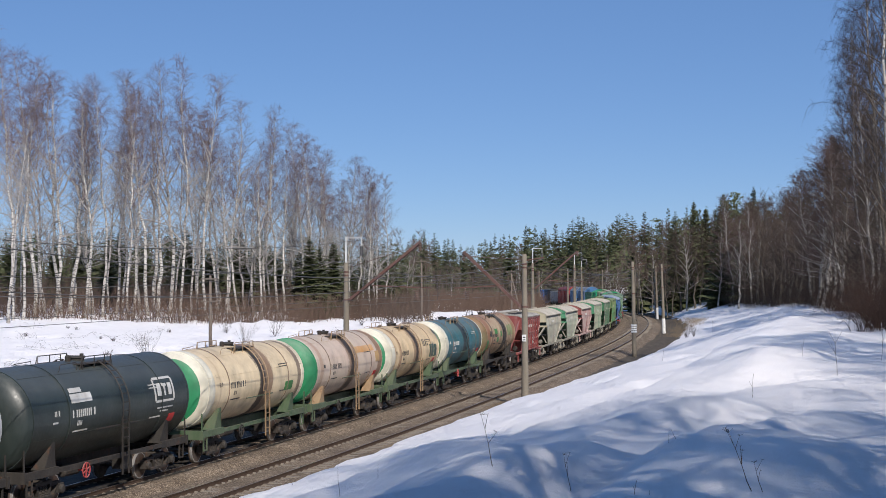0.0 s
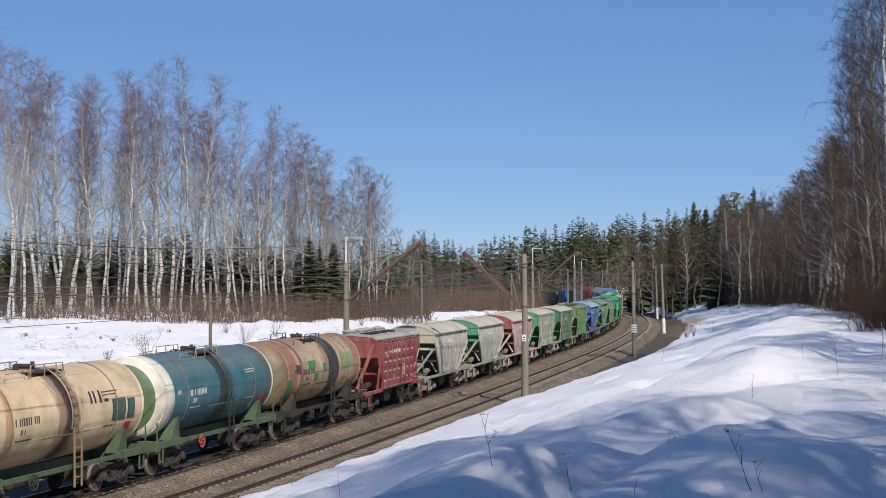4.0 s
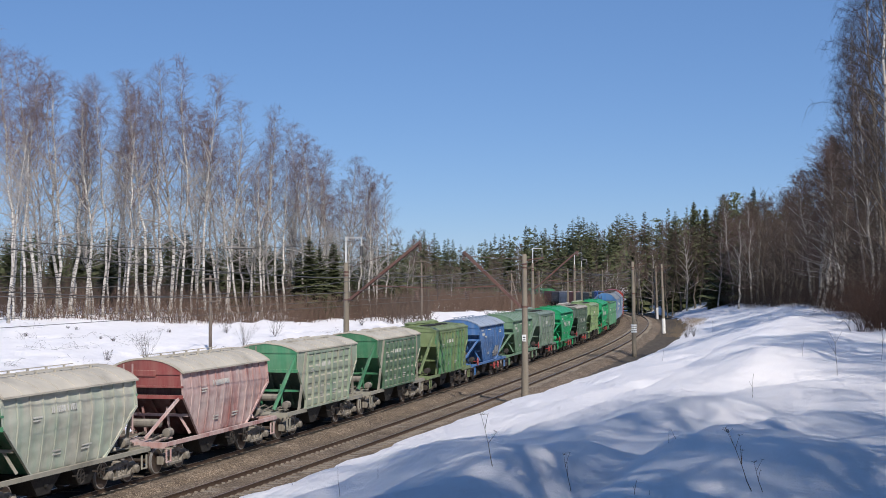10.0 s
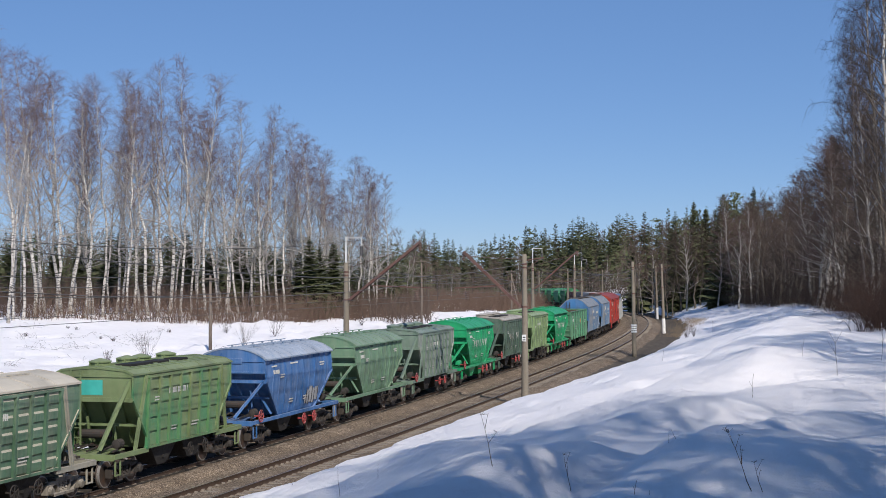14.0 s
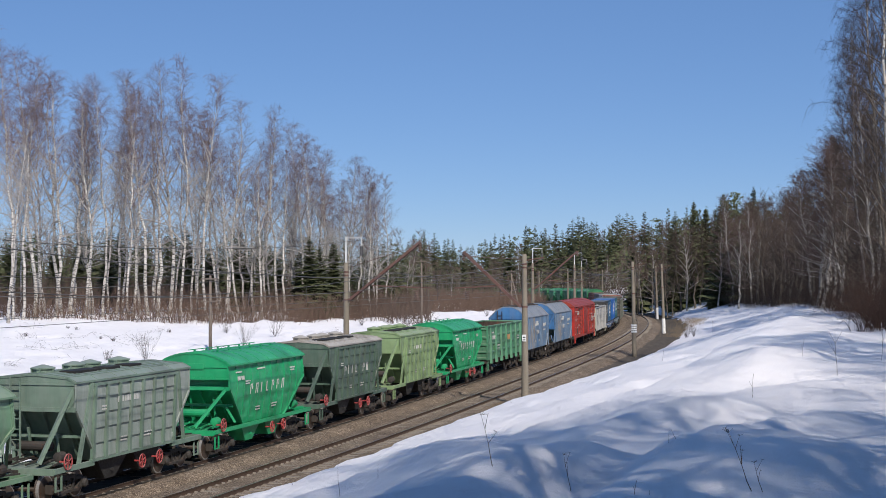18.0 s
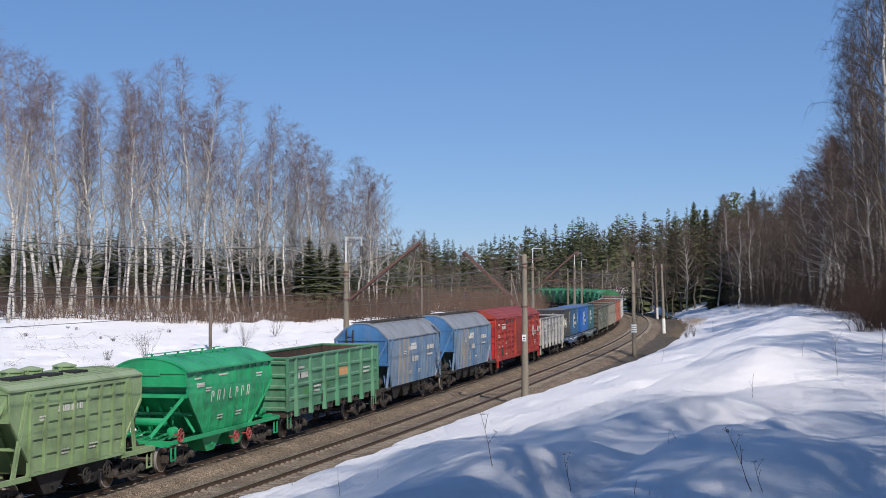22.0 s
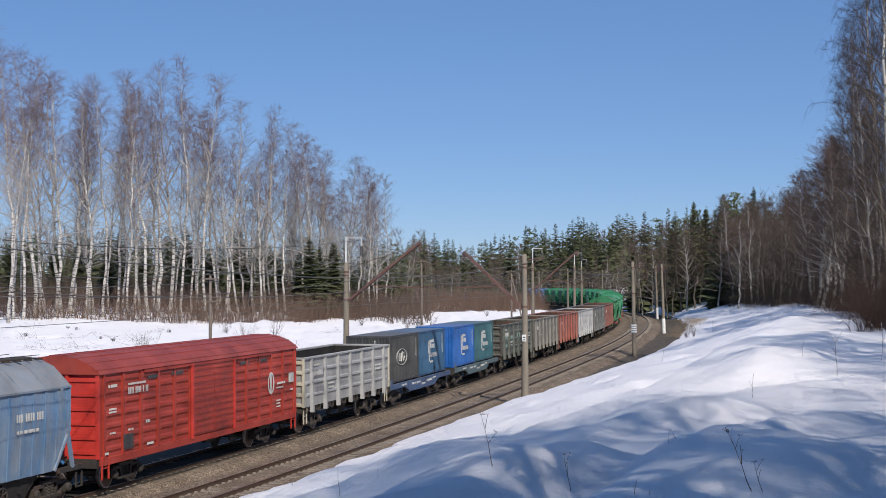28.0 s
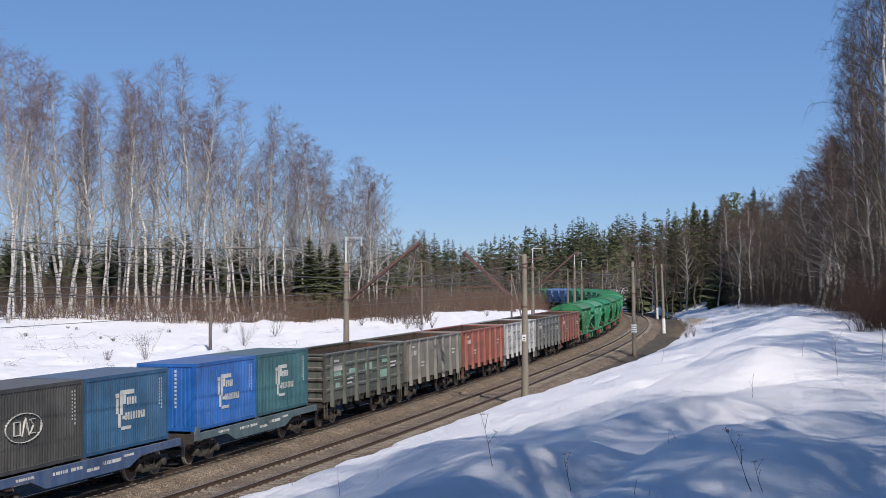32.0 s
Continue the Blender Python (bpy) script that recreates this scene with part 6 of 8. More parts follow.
topmarks = [(-3.4, 3.3, 0.6, 0.06), (-1.2, 3.32, 0.9, 0.06), (2.5, 3.15, 0.6, 0.06), (2.5, 3.05, 0.5, 0.05), (-3.3, 3.0, 0.7, 0.16)]
HOPPERS = [
    ("red-brown ribbed hopper wagon with round roof hatches", REDBROWN, REDBROWN, PLANKROOF, REDBROWN, "ribbed", "round", None, False),
    ("cement-dusted grey-green hopper wagon with a cream end", PALEGREEN, CREAM_END, GREYROOF, GREY_FRAME, "smooth", "bars", None, False),
    ("cement-dusted hopper wagon with a sea-green end", PALESAGE, MIDGREEN, GREYROOF, GREY_FRAME, "smooth", "bars", None, False),
    ("dust-washed pinkish red hopper wagon with maroon end", DUSTPINK, MAROON, GREYROOF, DUSTPINK, "smooth", "bars", None, False),
    ("pale sage-green ribbed hopper wagon", SAGE, MIDGREEN, GREYROOF, GREY_FRAME, "ribbed", "bars", None, False),
    ("dusty bottle-green ribbed hopper wagon", BOTTLE, BOTTLE_END, GREYROOF, GREY_FRAME, "ribbed", "bars", None, False),
    ("olive-green ribbed hopper wagon with round hatches", OLIVE_SIDE, OLIVE, OLIVE, OLIVE, "ribbed", "round", None, False),
    ("bright blue hopper wagon with a dusty roof", BLUE, BLUE, BLUE_ROOF, BLUE, "smooth", "bars", topmarks, True),
    ("dull forest-green smooth-sided hopper wagon", FOREST, FOREST, FOREST, FOREST, "smooth", "bars", topmarks, False),
    ("grey-green ribbed hopper wagon with pale worn panels", GREYPANEL, GREYGREEN, GREYGREEN, GREYGREEN, "ribbed", "round", None, True),
    ("fresh emerald-green hopper wagon with white painted bars", EMERALD, EMERALD, EMERALD, EMERALD, "smooth", "bars", word + topmarks, True),
    ("dark slate-green ribbed hopper wagon with round hatches", SLATE, SLATE, PLANKROOF, SLATE, "ribbed", "round", word, True),
    ("fern-green ribbed hopper wagon with round hatches", FERN, FERN, FERN, FERN, "ribbed", "round", None, False),
    ("fresh emerald-green hopper wagon with white painted bars", EMERALD, EMERALD, EMERALD, EMERALD, "smooth", "bars", word + topmarks, True)]
for i, (lab, a, b, c, d, k, ht, dc, rw) in enumerate(HOPPERS):
    ribbed = k == "ribbed"
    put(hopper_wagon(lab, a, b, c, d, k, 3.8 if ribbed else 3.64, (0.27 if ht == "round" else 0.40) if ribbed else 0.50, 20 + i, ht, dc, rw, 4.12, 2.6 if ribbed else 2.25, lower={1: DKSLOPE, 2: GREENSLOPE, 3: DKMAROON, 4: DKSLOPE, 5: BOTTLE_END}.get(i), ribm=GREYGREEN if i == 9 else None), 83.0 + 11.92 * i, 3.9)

RUSTIN = paint("rust_brown_lining", (0.04, 0.03, 0.024), dust=(0.15, 0.1, 0.07), dusty=0.4, rust=0.6, rough=0.9)
COALIN = paint("coal_black_lining", (0.014, 0.013, 0.012), dust=(0.05, 0.045, 0.04), dusty=0.3, settle=0.1, rust=0.15, rough=0.9)
GONDGREEN = paint("worn_green_gondola_paint", (0.055, 0.2, 0.105), dust=(0.25, 0.26, 0.2), dusty=0.3, rust=0.15)
put(gondola("worn green open wagon with an orange label", GONDGREEN, GONDGREEN, RUSTIN, 51, 3.62, 7, True, [(0.25, 2.35, 1.35, 0.42, PATCH_ORANGE, "orange label"), (-4.4, 1.6, 0.55, 0.55, PATCH_GREEN, "green patch"), (-1.4, 2.0, 0.5, 0.35, PATCH_GREEN, "green patch"), (-2.2, 1.35, 0.5, 0.5, MARK_DARK, "dark square")]), 250.6, 4.32)
SKYBLUE = paint("worn_sky_blue_paint", (0.06, 0.165, 0.32), dust=(0.36, 0.31, 0.23), dusty=0.5, rust=0.12, patch=((0.17, 0.25, 0.34), 0.7), zones=((-3.2, 0.1, 0.5, (0.37, 0.28, 0.17), 0.8), (-2.4, 0.12, 0.5, (0.37, 0.28, 0.17), 0.8), (-1.6, 0.1, 0.5, (0.36, 0.28, 0.18), 0.7)))
SKYEND = paint("sky_blue_end", (0.04, 0.15, 0.34), dusty=0.2, rust=0.04)
BLUEGREYROOF = paint("rust_bloomed_blue_roof", (0.15, 0.205, 0.27), dust=(0.30, 0.26, 0.22), dusty=0.5, rust=0.15)
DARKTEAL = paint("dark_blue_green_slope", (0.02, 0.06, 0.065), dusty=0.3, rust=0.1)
for i, s in enumerate((264.7, 279.3)):
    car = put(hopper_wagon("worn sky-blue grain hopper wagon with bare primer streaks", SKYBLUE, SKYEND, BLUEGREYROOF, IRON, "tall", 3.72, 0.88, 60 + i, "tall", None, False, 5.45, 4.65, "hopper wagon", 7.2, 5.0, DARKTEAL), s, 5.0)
    for sg in (-1, 1):
        for yy in (-1, 1):
            part("side_strut", Geo().bar((sg * 1.54, yy * 4.9, 3.7), (sg * 1.46, yy * 5.7, 1.15), 0.09, 0.14), SKYBLUE, car, "slanting corner strut")
    tagged(part("stencil", marks([(2.4, 2.85, 1.5, 0.24), (2.4, 2.5, 1.2, 0.1), (-1.0, 3.2, 1.0, 0.14), (-0.8, 2.3, 1.2, 0.3)], 1.535, 90 + i), MARK, car, "white stencilled marks"), kind="stuff")
SIGNALRED = paint("sunned_red_paint", (0.30, 0.030, 0.016), dusty=0.10, rust=0.10, settle=0.04, dust=(0.26, 0.16, 0.12))
SIGNALEND = paint("bright_red_end", (0.45, 0.03, 0.02), dusty=0.06, rust=0.02, settle=0.0)
REDROOF = paint("red_roof_paint", (0.27, 0.034, 0.02), dusty=0.15, rust=0.06, settle=0.06, dust=(0.3, 0.2, 0.16))
put(box_wagon("red steel box wagon with sliding doors and arched roof", SIGNALRED, SIGNALEND, REDROOF), 295.5, 6.2)
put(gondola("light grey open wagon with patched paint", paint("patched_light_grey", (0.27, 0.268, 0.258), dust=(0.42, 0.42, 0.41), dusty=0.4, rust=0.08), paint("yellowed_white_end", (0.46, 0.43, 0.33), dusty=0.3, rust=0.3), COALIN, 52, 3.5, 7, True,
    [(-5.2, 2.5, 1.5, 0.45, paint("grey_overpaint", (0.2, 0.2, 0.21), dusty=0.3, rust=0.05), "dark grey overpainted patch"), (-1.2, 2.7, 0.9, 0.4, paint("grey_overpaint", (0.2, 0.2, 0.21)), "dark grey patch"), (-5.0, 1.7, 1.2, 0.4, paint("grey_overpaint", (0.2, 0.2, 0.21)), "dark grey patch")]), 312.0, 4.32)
FLATBLUE = paint("blue_flat_paint", (0.035, 0.075, 0.17), dust=(0.25, 0.25, 0.25), dusty=0.35, rust=0.12)
FLATGREY = paint("blue_grey_flat_paint", (0.055, 0.10, 0.115), dust=(0.25, 0.25, 0.25), dusty=0.4, rust=0.15)
BOXES = [("dark grey freight container with a white oval emblem", (0.036, 0.037, 0.036), "ring"), ("blue freight container with a white emblem", (0.014, 0.075, 0.16), "mark"),
         ("bright blue freight container with a white emblem", (0.01, 0.095, 0.34), "mark"), ("teal freight container with a cream emblem", (0.018, 0.09, 0.11), "mark")]
for w, s in enumerate((325.8, 340.3)):
    put(flat_wagon("blue container flat wagon with fish-bellied sills" if w == 0 else "blue-grey container flat wagon under two containers", FLATBLUE if w == 0 else FLATGREY), s, 4.86)
    for j in range(2):
        lab, colr, logo = BOXES[2 * w + j]
        c = container(lab, paint("container_paint_%s" % ("slate", "blue", "azure", "teal")[2 * w + j], colr, dusty=0.12, rust=0.05, rough=0.5), logo, w * 2 + j)
        TRAIN.append((c, s, 4.86, (-3.06 if j == 0 else 3.06)))
GONDS = [("dark olive open wagon with pale green patches", (0.055, 0.065, 0.05), True, (0.05, 0.045, 0.035)), ("weathered grey-brown open wagon with plain sides", (0.17, 0.16, 0.135), False, (0.12, 0.11, 0.09)), ("brick-red open wagon with plain sides", (0.26, 0.065, 0.04), False, (0.2, 0.05, 0.03)),
         ("pale grey open wagon with ribbed sides", (0.38, 0.385, 0.39), True, (0.3, 0.3, 0.3)), ("dark grey ribbed open wagon, empty", (0.10, 0.105, 0.105), True, (0.08, 0.08, 0.08)), ("red-brown ribbed open wagon, empty", (0.17, 0.05, 0.035), True, (0.12, 0.04, 0.03))]
PALEPATCH = paint("pale_green_patch_paint", (0.26, 0.42, 0.33), dusty=0.2, rust=0.02)
for i, (lab, col, rb, ec) in enumerate(GONDS):
    pt = [(-5.2, 2.2, 1.0, 0.4, PALEPATCH, "pale green patch"), (-4.9, 1.7, 0.6, 0.35, PALEPATCH, "pale green patch"), (-2.8, 2.2, 0.9, 0.4, PALEPATCH, "pale green patch"), (-0.3, 2.2, 1.1, 0.55, PALEPATCH, "pale green patch"), (2.3, 1.8, 1.1, 0.5, PALEPATCH, "pale green patch"), (2.6, 2.6, 0.9, 0.35, PALEPATCH, "pale green patch")] if i == 0 else None
    put(gondola(lab, paint("open_wagon_paint_%s" % "abcdef"[i], col, dust=(0.28, 0.26, 0.23), dusty=0.35, rust=0.12), paint("open_wagon_end_%s" % "abcdef"[i], ec, dusty=0.3, rust=0.15), RUSTIN, 70 + i, 3.52, 7, rb, pt), 354.4 + 13.6 * i, 4.32)

LIME = paint("fresh_light_green_paint", (0.04, 0.25, 0.13), dusty=0.1, rust=0.0)
DEEP = paint("deep_emerald_paint", (0.013, 0.20, 0.085), dusty=0.12, rust=0.0, rough=0.5, settle=0.08)
KELLY = paint("kelly_green_paint", (0.018, 0.165, 0.06), dusty=0.12, rust=0.02)
PROTO = {}
for i in range(22):
    blue = i in (15, 16, 17)
    key = "blue" if blue else "lime" if i in (1, 5) else "kelly" if i % 3 == 0 else "emerald"
    m = {"blue": BLUE, "lime": LIME, "kelly": KELLY, "emerald": DEEP}[key]
    lab = {"blue": "bright blue clean covered hopper wagon", "lime": "fresh light-green covered hopper wagon", "kelly": "clean kelly-green covered hopper wagon", "emerald": "fresh emerald-green covered hopper wagon"}[key]
    s = 435.4 + 11.92 * i
    if key in PROTO:
        car = copy_thing(PROTO[key], Matrix())
        for o in car.children_recursive:
            if o.name.startswith("wheelset"):
                WHEELS.append((car, o, o.location.y))
    else:
        car = PROTO[key] = hopper_wagon(lab, m, m, m, m, "smooth", 3.64, 0.50, 120 + i, "bars", topmarks, True, 4.12, 2.25)
    put(car, s, 3.9)


# ---- trees ----
def birch_bark():
    m, n, l, b = material("birch_bark")
    co = n.new("ShaderNodeTexCoord").outputs["Object"]
    st = noise_node(n, l, co, 2.0, 5, 0.7, (1.2, 1.2, 4.0))
    a = noise_node(n, l, co, 0.6, 3, 0.5)
    white = ramp(n, l, a, [(0.3, (0.36, 0.33, 0.29)), (0.65, (0.60, 0.57, 0.52))])
    f = ramp(n, l, st, [(0.50, (0, 0, 0)), (0.58, (0.95, 0.95, 0.95))])
    l.new(mix(n, l, f, white, (0.045, 0.038, 0.034)), b.inputs["Base Color"])
    b.inputs["Roughness"].default_value = 0.8
    bump(n, l, b, st, 0.3, 0.01)
    return m


BIRCH = birch_bark()
LIMB = rough_mat("grey_limb_bark", [(0.3, (0.20, 0.175, 0.16)), (0.5, (0.36, 0.335, 0.31)), (0.62, (0.56, 0.53, 0.49))], 1.2, 0.85, 0.2, 0.01)
TWIG = rough_mat("purple_brown_twigs", [(0.3, (0.10, 0.066, 0.066)), (0.6, (0.21, 0.15, 0.148))], 0.5, 0.8, 0.1, 0.005)
DARKTWIG = rough_mat("brown_grey_twigs", [(0.3, (0.04, 0.029, 0.023)), (0.6, (0.095, 0.069, 0.055))], 0.5, 0.85, 0.1, 0.005)
DARKLIMB = rough_mat("brown_limb_bark", [(0.3, (0.06, 0.047, 0.038)), (0.6, (0.16, 0.13, 0.105))], 1.2, 0.85, 0.2, 0.01)
ASPEN = rough_mat("grey_green_bark", [(0.3, (0.07, 0.058, 0.047)), (0.6, (0.17, 0.148, 0.12))], 1.5, 0.85, 0.2, 0.01)
NEEDLE = rough_mat("spruce_needles", [(0.3, (0.058, 0.066, 0.034)), (0.55, (0.115, 0.128, 0.06)), (0.7, (0.18, 0.185, 0.09))], 0.6, 0.8, 0.2, 0.02)
PINENEEDLE = rough_mat("pine_needles", [(0.3, (0.058, 0.07, 0.033)), (0.55, (0.115, 0.135, 0.06)), (0.7, (0.165, 0.175, 0.08))], 0.6, 0.8, 0.2, 0.02)
FARTWIG = rough_mat("hazy_brown_twigs", [(0.3, (0.07, 0.049, 0.04)), (0.6, (0.15, 0.111, 0.09))], 0.3, 0.85, 0.1, 0.005)
SPRUCEBARK = rough_mat("spruce_bark", [(0.3, (0.06, 0.045, 0.035)), (0.6, (0.13, 0.10, 0.08))], 3.0, 0.9, 0.3, 0.01)
DRYGRASS = rough_mat("dry_straw", [(0.3, (0.16, 0.11, 0.06)), (0.6, (0.36, 0.27, 0.16))], 2.0, 0.9, 0.1, 0.005)
REDTWIG = rough_mat("reddish_brush_twigs", [(0.3, (0.085, 0.055, 0.04)), (0.6, (0.19, 0.13, 0.098))], 0.4, 0.85, 0.1, 0.005)


UNDERTWIG = rough_mat("dark_undergrowth_twigs", [(0.3, (0.022, 0.017, 0.014)), (0.6, (0.052, 0.039, 0.032))], 0.5, 0.85, 0.1, 0.005)
EDGETWIG = rough_mat("dull_purple_twigs", [(0.3, (0.065, 0.042, 0.038)), (0.6, (0.145, 0.098, 0.088))], 0.5, 0.85, 0.1, 0.005)
RUSSET = rough_mat("russet_stems", [(0.3, (0.03, 0.018, 0.014)), (0.6, (0.07, 0.042, 0.031))], 0.6, 0.85, 0.1, 0.005)


class Sticks:
    """Many thin tapered prisms gathered as arrays."""
    def __init__(self, sides=3):
        self.a, self.b, self.ra, self.rb, self.n = [], [], [], [], sides

    def add(self, a, b, ra, rb):
        self.a.append(a), self.b.append(b), self.ra.append(ra), self.rb.append(rb)

    def arrays(self):
        a, b = np.array(self.a), np.array(self.b)
        ra, rb = np.array(self.ra), np.array(self.rb)
        d = b - a
        d /= np.linalg.norm(d, axis=1, keepdims=True) + 1e-9
        up = np.where(np.abs(d[:, 2:3]) < 0.9, np.array([[0, 0, 1.0]]), np.array([[1.0, 0, 0]]))
        u = np.cross(d, up)
        u /= np.linalg.norm(u, axis=1, keepdims=True) + 1e-9
        w = np.cross(u, d)
        n = self.n
        vs = []
        for end, r in ((a, ra), (b, rb)):
            for j in range(n):
                t = 6.283185 * j / n
                vs.append(end + r[:, None] * (math.cos(t) * u + math.sin(t) * w))
        v = np.stack(vs, 1).reshape(-1, 3)
        k = np.arange(len(a))[:, None] * 2 * n
        f = np.stack([np.concatenate([k + j, k + (j + 1) % n, k + n + (j + 1) % n, k + n + j], 1) for j in range(n)], 1).reshape(-1, 4)
        return v, f


def quick_mesh(name, v, f, mats, mi=None, smooth=False):
    me = bpy.data.meshes.new(name)
    me.vertices.add(len(v))
    me.vertices.foreach_set("co", np.ascontiguousarray(v, dtype=np.float32).ravel())
    k = f.shape[1]
    me.loops.add(f.size)
    me.loops.foreach_set("vertex_index", f.ravel().astype(np.int32))
    me.polygons.add(len(f))
    me.polygons.foreach_set("loop_start", np.arange(0, f.size, k, dtype=np.int32))
    for m in mats:
        me.materials.append(m)
    if mi is not None:
        me.polygons.foreach_set("material_index", mi.astype(np.int32))
    me.update(calc_edges=True)
    return me


def grow_bare(seed, h, trunk_r, spread_r, first=0.3, limbs=34, subs=5, twigs=5, droop=0.6, lean=0.03, steep=1.0, twig_r=0.011, crook=1.0, pale=0.45, simple=False, bigs=0.16):
    """A leafless broadleaf tree: arrays of its trunk, limbs and twigs. pale: below this part of the crown the side branches keep the limbs' bark."""
    rng = np.random.default_rng(seed)
    trunk, limb, twig = Sticks(8), Sticks(3), Sticks(3)
    ang = rng.uniform(0, 6.283)
    n = 14
    bend = (rng.normal(0, 0.05, (n + 1, 2)).cumsum(0)) * crook
    pts = []
    for i in range(n + 1):
        t = i / n
        pts.append(np.array([math.cos(ang) * lean * h * t ** 1.3 + bend[i, 0] * h * 0.08, math.sin(ang) * lean * h * t ** 1.3 + bend[i, 1] * h * 0.08, h * t]))
    rad = [trunk_r * (1 - i / n) ** 1.05 * (1.25 if i == 0 else 1) + 0.012 for i in range(n + 1)]
    pts[0] = np.array([0, 0, -0.4])
    for i in range(n):
        trunk.add(pts[i], pts[i + 1], rad[i], rad[i + 1])
    for k in range(limbs):
        t = first + (0.99 - first) * ((k + rng.uniform(0, 0.9)) / limbs) ** 0.85
        i = min(int(t * n), n - 1)
        p = pts[i] + (pts[i + 1] - pts[i]) * (t * n - i)
        az = k * 2.4 + rng.uniform(-0.7, 0.7)
        q = (t - first) / (1 - first)
        big = rng.random() < bigs and q < 0.6
        reach = spread_r * (0.45 + 0.75 * math.sin(math.pi * min(1, q * 0.75 + 0.25))) * (1 - 0.5 * q) * rng.uniform(0.55, 1.15) + 0.45
        if big:
            reach *= 1.6
        el = steep * (0.7 + 0.45 * q + rng.uniform(-0.3, 0.25)) - (0.35 if q < 0.15 else 0)
        d = np.array([math.cos(az) * math.cos(el), math.sin(az) * math.cos(el), math.sin(el)])
        r0 = min(rad[i] * 0.65, 0.014 + reach * 0.013) * (1.7 if big else 1.0)
        a = p
        segs = 4
        nodes = [p]
        for sgm in range(segs):
            d = d + np.array([0, 0, (0.14 - 0.15 * droop * sgm)]) + rng.normal(0, 0.13, 3)
            d /= np.linalg.norm(d)
            b = a + d * reach / segs
            limb.add(a, b, r0 * (1 - sgm / segs * 0.75), r0 * (1 - (sgm + 1) / segs * 0.75))
            a = b
            nodes.append(b)
        dead = q < pale
        for j in range(subs):
            u = 0.25 + 0.75 * (j + rng.uniform(0, 1)) / subs
            i2 = min(int(u * segs), segs - 1)
            c = nodes[i2] + (nodes[i2 + 1] - nodes[i2]) * (u * segs - i2)
            az2 = rng.uniform(0, 6.283)
            e = d * 0.7 + np.array([math.cos(az2), math.sin(az2), rng.uniform(-0.1, 1.0)]) * 0.7
            e /= np.linalg.norm(e)
            ln = reach * rng.uniform(0.22, 0.5) * (1.2 - 0.5 * u) + 0.5
            mid = c + e * ln * 0.55
            end = mid + (e + np.array([0, 0, 0.15 - 0.5 * droop])) * ln * 0.5
            kind = limb if dead else twig
            kind.add(c, mid, 0.9 * twig_r + 0.004, twig_r)
            kind.add(mid, end, twig_r, twig_r * 0.7)
            for w in range(twigs if not dead else max(1, twigs - 2)):
                s = rng.uniform(0.3, 1.0)
                g = c + (mid - c) * s / 0.55 if s < 0.55 else mid + (end - mid) * (s - 0.55) / 0.45
                v = e * 0.7 + rng.normal(0, 0.42, 3) + np.array([0, 0, 0.3 - 0.5 * droop])
                v /= np.linalg.norm(v)
                tl = rng.uniform(0.45, 1.25)
                if dead:
                    limb.add(g, g + v * tl * 1.1, twig_r, twig_r * 0.5)
                elif simple:
                    twig.add(g, g + v * tl * 1.1, twig_r, twig_r * 0.5)
                else:
                    m1 = g + v * tl * 0.5
                    twig.add(g, m1, twig_r, twig_r * 0.85)
                    twig.add(m1, m1 + (v * 0.6 + np.array([0, 0, -droop * rng.uniform(0.4, 1.5)])) * tl * 0.65, twig_r * 0.85, twig_r * 0.45)
    return trunk.arrays(), limb.arrays(), twig.arrays()


